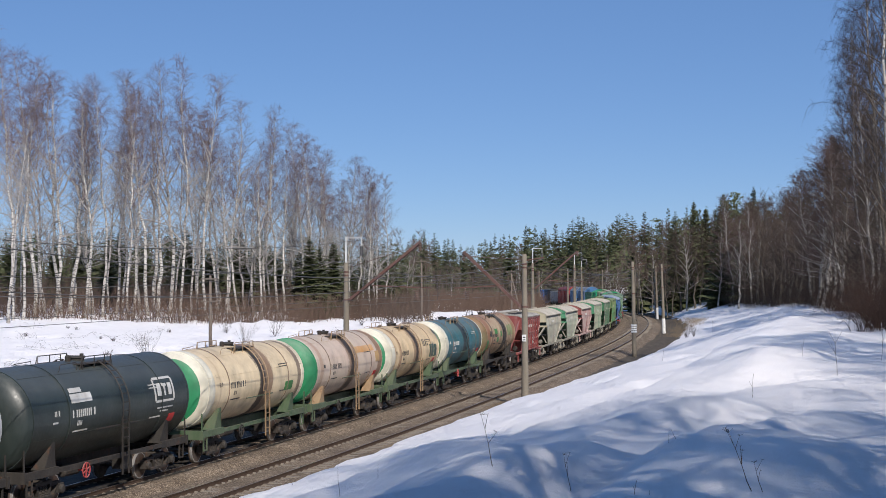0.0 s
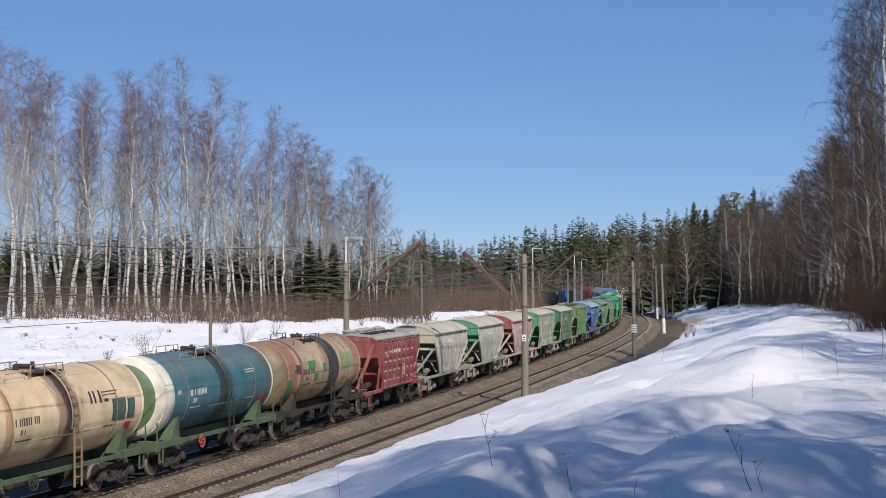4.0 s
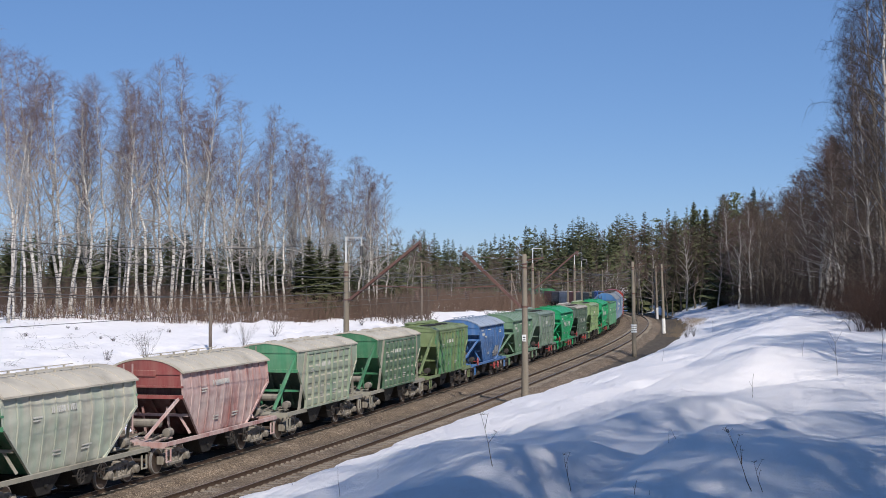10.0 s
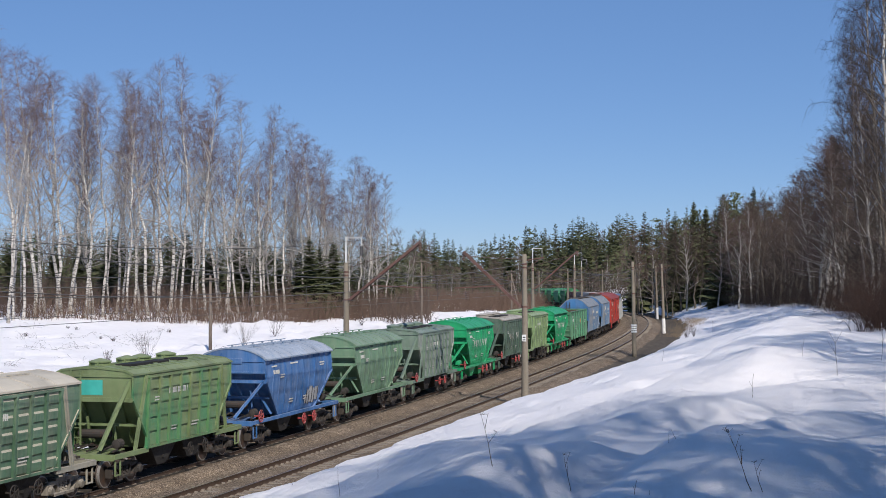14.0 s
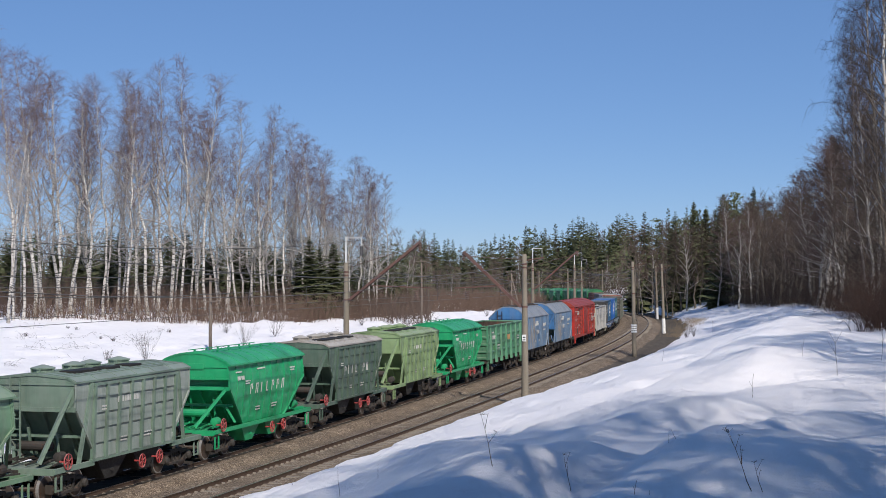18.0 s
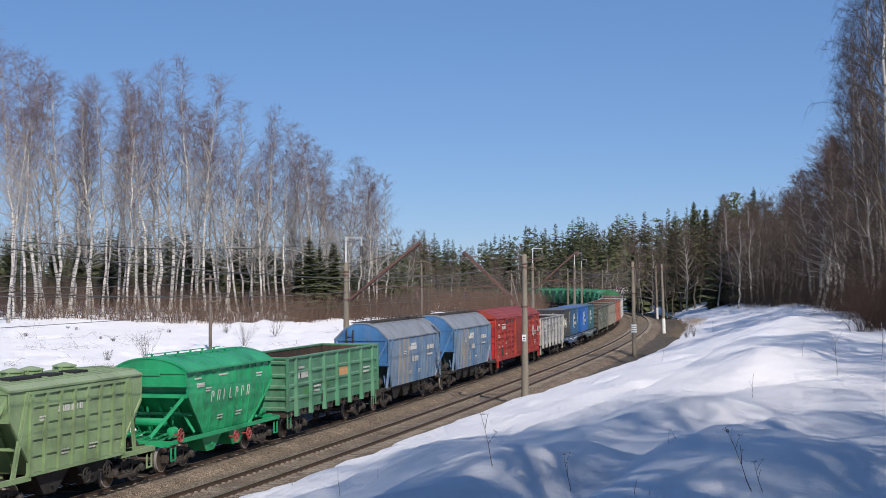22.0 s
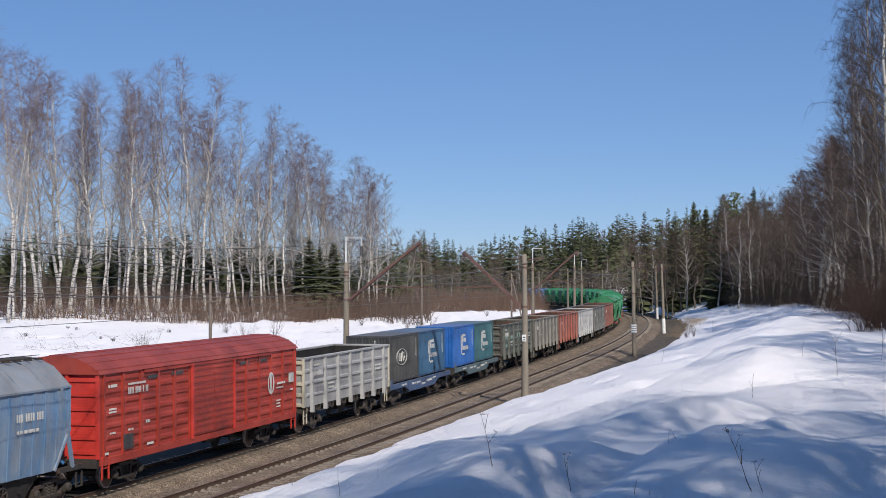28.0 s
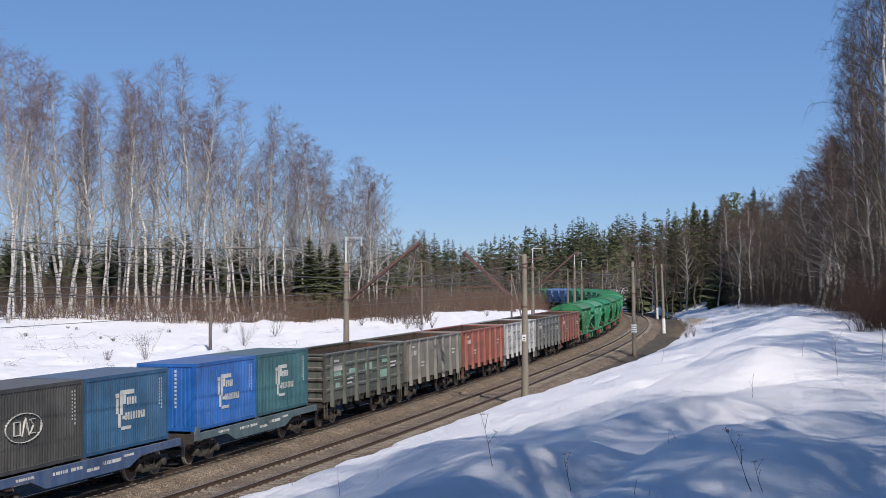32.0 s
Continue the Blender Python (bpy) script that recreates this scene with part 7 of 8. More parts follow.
def grow_spruce(seed, h, r, tiers=26, bare=0.06, pine=False, points=15):
    """Conifer: drooping boughs of folded needle sprays on a straight stem; a pine holds ragged tufts high on its stem."""
    rng = np.random.default_rng(seed)
    trunk = Sticks(6)
    for i in range(6):
        trunk.add(np.array([0, 0, h * i / 6 - (0.4 if i == 0 else 0)]), np.array([0, 0, h * (i + 1) / 6]), 0.011 * h * (1 - i / 6) + 0.015, 0.011 * h * (1 - (i + 1) / 6) + 0.012)
    vs, fs = [], []

    def blade(p, d, side, ln, w, fold):
        """A folded spray: two triangles along a spine."""
        k = len(vs)
        m = p + d * ln * 0.5
        vs.extend((p, m + side * w - np.array([0, 0, fold]), p + d * ln, m - side * w - np.array([0, 0, fold])))
        fs.append((k, k + 1, k + 2))
        fs.append((k, k + 2, k + 3))
    if pine:
        for i in range(tiers):
            t = bare + (1 - bare) * (i + rng.uniform(0.2, 0.8)) / tiers
            q = (t - bare) / (1 - bare)
            reach = r * (0.35 + 0.75 * math.sin(math.pi * min(1.0, q * 0.8 + 0.18)))
            for j in range(5 if q < 0.85 else 3):
                az = i * 2.1 + j * 1.26 + rng.uniform(-0.5, 0.5)
                ln = reach * rng.uniform(0.45, 1.1)
                end = np.array([ln * math.cos(az), ln * math.sin(az), h * t + ln * rng.uniform(0.0, 0.35)])
                trunk.add(np.array([0, 0, h * t - 0.2]), end, 0.05, 0.02)
                for w in range(12):
                    dv = rng.normal(0, 1, 3) + np.array([0, 0, 0.35])
                    dv /= np.linalg.norm(dv)
                    sd = np.cross(dv, rng.normal(0, 1, 3))
                    sd /= np.linalg.norm(sd) + 1e-6
                    blade(end * np.array([rng.uniform(0.5, 1.1)] * 2 + [1.0]) + rng.normal(0, 0.25, 3) * r * 0.4, dv, sd, r * rng.uniform(0.16, 0.3), r * rng.uniform(0.05, 0.1), 0.0)
    else:
        for i in range(tiers):
            t = bare + (1 - bare) * (1 - (1 - (i + rng.uniform(0.1, 0.9)) / tiers) ** 1.35)
            rad = (r * (1 - t) ** 0.8 * (0.55 + 0.45 * min(1, (t - bare) * 8 + 0.3)) + 0.22) * rng.uniform(0.85, 1.12)
            m = max(4, int(points * 0.6 * (1 - 0.55 * t)))
            a0 = rng.uniform(0, 6.283)
            for j in range(m):
                az = a0 + 6.283 * j / m + rng.uniform(-0.3, 0.3)
                ln = rad * rng.uniform(0.6, 1.2)
                d = np.array([math.cos(az), math.sin(az), rng.uniform(-0.55, -0.15) + 0.75 * t ** 2])
                side = np.array([-math.sin(az), math.cos(az), 0.0])
                p = np.array([0, 0, h * t + rng.uniform(-0.5, 0.5) * h / tiers])
                blade(p, d, side, ln, 0.36 * ln + 0.08, 0.2 * ln)
                blade(p - np.array([0, 0, 0.25]), d * np.array([0.8, 0.8, 1.0]) - np.array([0, 0, 0.35]), side, ln * 0.8, 0.4 * ln + 0.05, 0.1 * ln)
                for s in (0.45, 0.8):
                    for sg in (-1, 1):
                        g = p + d * ln * s
                        blade(g, (d * 0.45 + side * sg * 0.8 + np.array([0, 0, -0.3])), np.array([0, 0, 1.0]) * 0.6 + d * 0.4, ln * 0.34, 0.05 + 0.05 * ln, 0.03)
    return trunk.arrays(), (np.array(vs), np.array(fs))


def bare_tree(kind, seed, trunk_m, limb_m, twig_m, **kw):
    t, l_, w = grow_bare(seed, **kw)
    return quick_mesh("trunk", t[0], t[1], [trunk_m]), quick_mesh("branchwork", l_[0], l_[1], [limb_m]), quick_mesh("twig_haze", w[0], w[1], [twig_m])


PROTO_BIRCH = [bare_tree("birch", 100 + i, BIRCH, LIMB, TWIG, h=25.0, trunk_r=0.125 + 0.02 * (i % 3), spread_r=2.3 + 0.35 * (i % 3), first=0.18 + 0.05 * (i % 4), limbs=50, subs=5, twigs=4, droop=0.45 + 0.25 * (i % 2), lean=0.01 + 0.03 * (i % 4), steep=1.0, twig_r=0.0088, pale=0.42 - 0.1 * (i % 3), crook=1.3) for i in range(8)]
PROTO_ASPEN = [bare_tree("aspen", 200 + i, ASPEN, DARKLIMB, DARKTWIG, h=18.0, trunk_r=0.14, spread_r=2.6 + 0.5 * (i % 3), first=0.12 + 0.08 * (i % 3), limbs=36, subs=5, twigs=6, droop=0.5, lean=0.05, steep=0.9, twig_r=0.0085, pale=0.15, crook=1.6, bigs=0.03) for i in range(5)]
PROTO_EDGE = [bare_tree("edge", 260 + i, BIRCH, LIMB, EDGETWIG, h=18.0, trunk_r=0.15, spread_r=2.4 + 0.3 * i, first=0.2, limbs=44, subs=5, twigs=6, droop=0.5, lean=0.05, steep=1.0, twig_r=0.0085, pale=0.0, crook=1.6, bigs=0.05) for i in range(3)]
PROTO_WEEPING = [bare_tree("weeping", 240 + i, BIRCH, DARKLIMB, UNDERTWIG, h=24.0, trunk_r=0.14, spread_r=2.6 + 0.3 * i, first=0.1, limbs=70, subs=7, twigs=7, droop=0.95, lean=0.03, steep=0.95, twig_r=0.0054, pale=0.05, crook=1.5, bigs=0.0) for i in range(2)]
PROTO_SPRUCE = []
for i in range(4):
    (tv, tf), (nv, nf) = grow_spruce(300 + i, 20.0, 2.9 + 0.4 * (i % 2), 42, points=22)
    PROTO_SPRUCE.append((quick_mesh("trunk", tv, tf, [SPRUCEBARK]), quick_mesh("crown", nv, nf, [NEEDLE])))
PROTO_PINE = []
for i in range(3):
    (tv, tf), (nv, nf) = grow_spruce(330 + i, 20.0, 2.3, 18, bare=0.25, pine=True)
    PROTO_PINE.append((quick_mesh("trunk", tv, tf, [SPRUCEBARK]), quick_mesh("crown", nv, nf, [PINENEEDLE])))


def plant(kind, x, y, h, seed, lean=0.0, width=1.0):
    rng = random.Random(seed)
    table = {"birch": (PROTO_BIRCH, 25.0, "leafless white-barked birch with fine drooping purple-brown twigs", "birch"), "aspen": (PROTO_ASPEN, 18.0, "leafless grey-barked broadleaf tree", "tree"),
             "edge": (PROTO_EDGE, 18.0, "leafless white-trunked birch with purple-brown twigs", "birch"), "weeping": (PROTO_WEEPING, 24.0, "leafless birch with a dense veil of dark hanging twigs", "birch"), "spruce": (PROTO_SPRUCE, 20.0, "dark green spruce with drooping boughs", "spruce"), "pine": (PROTO_PINE, 20.0, "pine with a high green crown", "pine")}
    protos, ph, lab, cat = table[kind]
    meshes = protos[seed % len(protos)]
    z = ground_z(x, y)
    s = h / ph
    w = s * width
    ob = thing({"weeping": "birch", "edge": "birch"}.get(kind, kind) + "_tree", lab, cat, group={"weeping": "birch", "edge": "birch"}.get(kind, kind) + " trees", m=Matrix.Translation((x, y, z)) @ Matrix.Rotation(rng.uniform(0, 6.28), 4, "Z") @ Matrix.Rotation(lean, 4, "X") @ Matrix.Diagonal((w, w, s, 1)))
    trunk = part("trunk", meshes[0], None, ob)
    for me in meshes[1:]:
        tagged(part(me.name.split(".")[0], me, None, ob), kind="stuff")
    return ob


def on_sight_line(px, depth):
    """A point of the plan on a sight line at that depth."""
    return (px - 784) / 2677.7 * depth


rnd = random.Random(5)
# the birch stand across the line: across, depth, height
STAND = [(-20, 120, 25), (14, 128, 24), (40, 140, 27), (60, 146, 28), (78, 150, 23), (100, 148, 26), (122, 155, 24), (150, 150, 26), (165, 160, 23), (182, 152, 25), (205, 158, 24), (228, 150, 23), (246, 165, 24), (262, 156, 25), (280, 160, 24)]
STAND += [(300, 166, 27), (318, 160, 27), (340, 168, 25), (362, 164, 26), (382, 170, 25), (402, 172, 24), (424, 168, 20), (450, 176, 22), (470, 180, 23), (492, 178, 24), (512, 186, 22), (536, 182, 23), (556, 178, 22), (578, 190, 21), (604, 196, 20), (630, 192, 18), (655, 188, 19), (680, 196, 18), (720, 205, 11)]
STAND += [(410, 166, 21), (440, 178, 19), (462, 170, 20), (505, 176, 20), (524, 190, 18), (546, 184, 20), (568, 182, 18), (592, 186, 18.5), (616, 190, 17.5), (643, 194, 17), (668, 190, 17.5), (590, 200, 16), (130, 160, 22), (214, 165, 21), (350, 172, 22), (30, 150, 23)]
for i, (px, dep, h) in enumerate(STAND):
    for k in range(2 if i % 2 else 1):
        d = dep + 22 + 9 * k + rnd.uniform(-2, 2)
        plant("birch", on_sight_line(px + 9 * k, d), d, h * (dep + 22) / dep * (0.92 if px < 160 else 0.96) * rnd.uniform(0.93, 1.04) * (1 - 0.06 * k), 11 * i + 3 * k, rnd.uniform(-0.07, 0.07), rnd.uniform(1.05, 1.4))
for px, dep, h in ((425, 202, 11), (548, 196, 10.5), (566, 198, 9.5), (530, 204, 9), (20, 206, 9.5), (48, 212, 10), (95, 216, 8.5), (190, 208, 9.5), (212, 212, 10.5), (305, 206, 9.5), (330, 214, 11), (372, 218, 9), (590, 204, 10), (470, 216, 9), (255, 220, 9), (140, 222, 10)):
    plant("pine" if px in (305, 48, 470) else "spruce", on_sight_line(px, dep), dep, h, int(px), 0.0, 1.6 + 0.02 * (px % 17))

def wood_edge(y):
    """How far to the right the wood on the near side begins."""
    return float(np.interp(y, [40, 56, 70, 85, 100, 125, 150, 185, 214, 250, 290], [20, 19.5, 21.5, 25, 28, 32, 35.5, 39.5, 41.5, 44, 50]))


# the edge of the wood on the near side of the line
EDGE = []
EDGE += [("weeping", 1556, 86, 24, 1.3), ("weeping", 1522, 94, 14, 1.2), ("weeping", 1592, 80, 26, 1.3), ("weeping", 1540, 90, 19, 1.2), ("weeping", 1575, 90, 21, 1.4), ("weeping", 1552, 96, 15, 1.5), ("aspen", 1505, 100, 15, 1.2), ("aspen", 1575, 76, 16, 1.3), ("aspen", 1530, 90, 17, 1.2), ("aspen", 1490, 96, 12, 1.2), ("aspen", 1560, 88, 13, 1.3), ("edge", 1475, 130, 13.6, 1.5), ("edge", 1456, 138, 14, 1.5), ("edge", 1436, 145, 12, 1.5), ("edge", 1466, 142, 12.5, 1.5), ("edge", 1488, 126, 13.5, 1.4), ("aspen", 1412, 150, 13, 1.2), ("aspen", 1395, 165, 12, 1.2), ("edge", 1385, 190, 13, 1.0), ("aspen", 1370, 180, 12, 1.3)]
EDGE += [("edge", 1330, 210, 14, 1.1), ("edge", 1300, 215, 15, 1.2), ("aspen", 1275, 220, 13, 1.2), ("edge", 1215, 235, 13.5, 1.2), ("aspen", 1240, 228, 12, 1.3), ("aspen", 1190, 240, 12, 1.2), ("edge", 1160, 250, 11, 1.4), ("spruce", 1225, 282, 18, 1.1), ("spruce", 1275, 278, 18, 1.2), ("spruce", 1330, 276, 18.5, 1.2), ("aspen", 1180, 246, 11, 1.4), ("pine", 1300, 266, 17.5, 1.2), ("spruce", 1250, 284, 16, 1.2), ("edge", 1137, 262, 11, 1.3), ("aspen", 1535, 70, 10, 1.5), ("aspen", 1500, 78, 9, 1.5), ("aspen", 1465, 92, 10, 1.5)]
EDGE += [("aspen", 1440, 104, 10, 1.5), ("aspen", 1418, 118, 11, 1.5), ("aspen", 1400, 128, 10, 1.5), ("aspen", 1380, 140, 11, 1.5), ("aspen", 1355, 150, 11, 1.5), ("aspen", 1340, 165, 12, 1.5), ("aspen", 1318, 175, 12, 1.5), ("aspen", 1290, 190, 12, 1.5), ("aspen", 1262, 200, 12, 1.5), ("aspen", 1230, 214, 12, 1.5), ("aspen", 1205, 225, 12, 1.5), ("edge", 1555, 100, 17, 1.2), ("aspen", 1520, 110, 14, 1.4), ("aspen", 1485, 120, 13, 1.5), ("aspen", 1550, 66, 8, 1.6), ("edge", 1460, 112, 13, 1.2)]
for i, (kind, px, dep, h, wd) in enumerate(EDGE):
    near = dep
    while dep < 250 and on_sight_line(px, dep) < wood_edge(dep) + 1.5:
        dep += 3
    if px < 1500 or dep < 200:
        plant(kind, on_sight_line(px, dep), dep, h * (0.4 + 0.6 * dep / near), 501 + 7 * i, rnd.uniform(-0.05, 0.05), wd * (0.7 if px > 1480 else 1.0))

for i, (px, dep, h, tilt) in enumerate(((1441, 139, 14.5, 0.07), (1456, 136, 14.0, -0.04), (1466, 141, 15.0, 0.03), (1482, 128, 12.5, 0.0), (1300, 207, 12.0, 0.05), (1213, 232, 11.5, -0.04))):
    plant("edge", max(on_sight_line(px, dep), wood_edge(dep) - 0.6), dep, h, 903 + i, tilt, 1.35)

# tall leafless wood behind the camera and to its right, which shades the near snow
shade = random.Random(8)
rows = []
for j, y in enumerate(np.arange(-26, 4, 4.2)):
    x0 = -4.0 if y < -9 else max(4.2, 0.3 * y + 4.4)
    for k in range(6):
        rows.append((x0 + 4.0 * k + shade.uniform(-0.8, 2.2), y + shade.uniform(-1.8, 1.8), min(25.5, (29.5 - y) / 1.21) * shade.uniform(0.86, 1.0)))
rows += [(18, 26, 19), (20, 33, 19), (22, 41, 14), (18.6, 31, 17), (20.5, 37, 16), (17.5, 36, 16), (19, 44, 12), (16.5, 30, 16), (17.5, 7, 19), (22, 8, 21), (21, 13, 21), (29, 20, 22), (33, 30, 20), (24, 38, 16.5), (27, 46, 20), (32, 43, 20), (28, 54, 16), (31, 57, 19), (30, 64, 18), (36, 52, 20), (37, 63, 20), (33, 70, 18), (39, 72, 19), (42, 60, 20), (29, 72, 17), (36, 80, 18), (42, 82, 19), (41, 48, 20), (30, 50, 17), (34, 36, 20), (39, 40, 20), (45, 72, 19), (33, 62, 16), (22, 30, 19), (25, 24, 20)]
for i, (x, y, h) in enumerate(rows):
    r = shade.random()
    plant("spruce" if y < -8 and r < 0.14 else "birch" if r < (0.5 if y < 20 else 0.3) else "aspen", x, y, h, 701 + 5 * i, shade.uniform(-0.04, 0.04), shade.uniform(1.1, 1.45))


# ---- far woods and brush: too many to count ----
def scatter(name, items, mats, label, category):
    """items: (vertices, faces, material index) placed by (x, y, z, height scale, width scale, turn); one mesh."""
    V, F, M = [], [], []
    base = 0
    for (v, f, mi), (x, y, z, sz, sw, a) in items:
        c, s_ = math.cos(a), math.sin(a)
        p = np.empty_like(v)
        p[:, 0] = x + sw * (v[:, 0] * c - v[:, 1] * s_)
        p[:, 1] = y + sw * (v[:, 0] * s_ + v[:, 1] * c)
        p[:, 2] = z + sz * v[:, 2]
        V.append(p)
        F.append(f + base)
        M.append(np.full(len(f), mi))
        base += len(v)
    tri = [np.concatenate([f[:, :3], f[:, [0, 2, 3]]]) if f.shape[1] == 4 else f for f in F]
    mi = [np.concatenate([m, m]) if f.shape[1] == 4 else m for m, f in zip(M, F)]
    me = quick_mesh(name, np.concatenate(V), np.concatenate(tri), mats, np.concatenate(mi))
    return tagged(new(name, me), label, category, kind="stuff")


FAR_BARE = [grow_bare(400 + i, h=16.0, trunk_r=0.13, spread_r=2.9, first=0.15, limbs=14, subs=3, twigs=4, droop=0.25, lean=0.05, steep=0.9, twig_r=0.027, pale=0.15, simple=True) for i in range(4)]
FAR_SPRUCE = [grow_spruce(430 + i, 20.0, 3.7, 26, points=13) for i in range(3)]
FAR_PINE = [grow_spruce(450 + i, 20.0, 2.3, 13, bare=0.22, pine=True) for i in range(2)]
far_mats = [ASPEN, LIMB, FARTWIG, SPRUCEBARK, NEEDLE, PINENEEDLE, BIRCH]
rng = random.Random(21)
items = []


def far_tree(kind, x, y, h, z=None):
    z = ground_z(x, y) if z is None else z
    a = rng.uniform(0, 6.28)
    if kind == "bare":
        parts_ = FAR_BARE[rng.randrange(4)]
        trunk_i = 6 if rng.random() < 0.16 else 0
        for (v, f), mi in zip(parts_, (trunk_i, 1 if trunk_i else 0, 2)):
            items.append(((v, f, mi), (x, y, z, h / 16, h / 16 * 1.1, a)))
    else:
        t, c = (FAR_SPRUCE[rng.randrange(3)] if kind == "spruce" else FAR_PINE[rng.randrange(2)])
        items.append(((t[0], t[1], 3), (x, y, z, h / 20, h / 20, a)))
        items.append(((c[0], c[1], 4 if kind == "spruce" else 5), (x, y, z, h / 20, h / 20 * rng.uniform(0.9, 1.3), a)))


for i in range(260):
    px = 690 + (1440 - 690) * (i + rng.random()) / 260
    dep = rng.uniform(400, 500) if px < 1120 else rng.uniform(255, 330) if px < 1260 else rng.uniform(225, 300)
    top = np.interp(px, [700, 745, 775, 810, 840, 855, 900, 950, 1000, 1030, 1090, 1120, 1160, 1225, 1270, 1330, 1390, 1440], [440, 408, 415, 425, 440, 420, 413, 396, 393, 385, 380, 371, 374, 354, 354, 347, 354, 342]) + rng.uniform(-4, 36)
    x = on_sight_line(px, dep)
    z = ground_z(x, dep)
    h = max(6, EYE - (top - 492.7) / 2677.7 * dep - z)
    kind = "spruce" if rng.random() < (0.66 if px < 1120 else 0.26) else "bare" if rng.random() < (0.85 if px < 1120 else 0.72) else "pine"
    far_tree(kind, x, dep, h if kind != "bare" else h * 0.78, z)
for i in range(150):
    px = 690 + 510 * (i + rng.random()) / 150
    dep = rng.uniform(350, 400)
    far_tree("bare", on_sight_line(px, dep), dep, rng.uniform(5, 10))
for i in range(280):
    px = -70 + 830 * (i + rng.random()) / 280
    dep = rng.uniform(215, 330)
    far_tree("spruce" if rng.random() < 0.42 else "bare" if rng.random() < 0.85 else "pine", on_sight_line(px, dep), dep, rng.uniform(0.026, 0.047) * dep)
for i in range(110):
    y = rng.uniform(75, 260)
    x = wood_edge(y) + rng.uniform(3, 26)
    far_tree("bare", x, y, rng.uniform(6, 10) + 0.02 * y)
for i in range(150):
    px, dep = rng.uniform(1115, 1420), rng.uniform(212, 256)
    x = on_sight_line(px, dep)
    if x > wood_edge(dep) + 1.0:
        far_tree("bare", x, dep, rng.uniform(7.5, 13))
for i in range(120):
    y = rng.uniform(80, 190)
    x = wood_edge(y) + rng.uniform(7, 34)
    far_tree("spruce", x, y, rng.uniform(6, 9) + 0.012 * y)
scatter("far_wood", items, far_mats, "mixed wood of dark spruces, pines and leafless trees", "wood")


def thicket(name, spots, mat, label, hi, seed, r=0.014, wild=1.0, sprigs=4):
    """Leafless brush: many slim stems, each with a few side twigs."""
    g = np.random.default_rng(seed)
    st = Sticks(3)
    for x, y in spots:
        z = ground_z(x, y)
        h = hi[0] + (hi[1] - hi[0]) * g.uniform(0, 1) ** 1.4 * 1.15
        for k in range(2):
            a, sp = g.uniform(0, 6.283), g.uniform(0.1, 0.9) * wild
            p0 = np.array([x + g.normal(0, 0.3), y + g.normal(0, 0.3), z - 0.1])
            u = np.array([math.cos(a), math.sin(a), 0]) * sp * h
            p1 = p0 + u * 0.3 + np.array([g.normal(0, 0.06) * h, g.normal(0, 0.06) * h, h * 0.42])
            p2 = p1 + u * 0.6 + np.array([g.normal(0, 0.08) * h, g.normal(0, 0.08) * h, h * 0.38])
            st.add(p0, p1, r * 1.2, r)
            st.add(p1, p2, r, r * 0.5)
            for w in range(sprigs):
                t = g.uniform(0.1, 1.0)
                q = p0 + (p1 - p0) * (0.3 + 0.7 * t) if w < 1 else p1 + (p2 - p1) * t
                b = g.uniform(0, 6.283)
                st.add(q, q + (np.array([math.cos(b) * 0.5, math.sin(b) * 0.5, g.uniform(-0.05, 0.6)]) + u / h * 0.3) * h * g.uniform(0.12, 0.34), r * 0.65, r * 0.3)
    v, f = st.arrays()
    return tagged(new(name, quick_mesh(name, v, f, [mat])), label, "brush", kind="stuff")


g0 = random.Random(77)
FIELD_EDGE = [(-60, 150), (-48, 163), (-30.7, 170), (-19, 181), (-12.4, 201), (-6.8, 214), (-2.1, 240), (6.3, 260), (12, 274), (17, 300), (22, 330), (20, 380)]
ex, ey = [p[0] for p in FIELD_EDGE], [p[1] for p in FIELD_EDGE]
spots = []
while len(spots) < 7500:
    k = g0.random() * (len(FIELD_EDGE) - 1)
    x, y = float(np.interp(k, range(len(ex)), ex)), float(np.interp(k, range(len(ey)), ey))
    d = g0.uniform(0, 1) ** 2.3 * 75 + g0.uniform(-2, 2)
    spots.append((x - 0.35 * d, y + 0.94 * d))
for k in range(1500):
    q = g0.random() * (len(FIELD_EDGE) - 1)
    spots.append((float(np.interp(q, range(len(ex)), ex)) + g0.uniform(-1.5, 1.5), float(np.interp(q, range(len(ey)), ey)) + g0.uniform(-1.0, 3.0)))
thicket("brush", spots, REDTWIG, "reddish-brown leafless brush at the field edge", (0.9, 4.2), 31, 0.018, 0.6)
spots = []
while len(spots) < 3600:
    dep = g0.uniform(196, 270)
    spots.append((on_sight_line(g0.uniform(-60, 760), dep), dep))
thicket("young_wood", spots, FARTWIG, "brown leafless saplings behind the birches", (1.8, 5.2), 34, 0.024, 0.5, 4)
spots = []
while len(spots) < 4200:
    y = g0.uniform(54, 270)
    spots.append((wood_edge(y) + g0.uniform(0, 1) ** 1.3 * 26, y))
thicket("undergrowth", spots, UNDERTWIG, "dense dark leafless undergrowth at the wood edge", (1.2, 5.5), 32, 0.011, 1.3, 5)

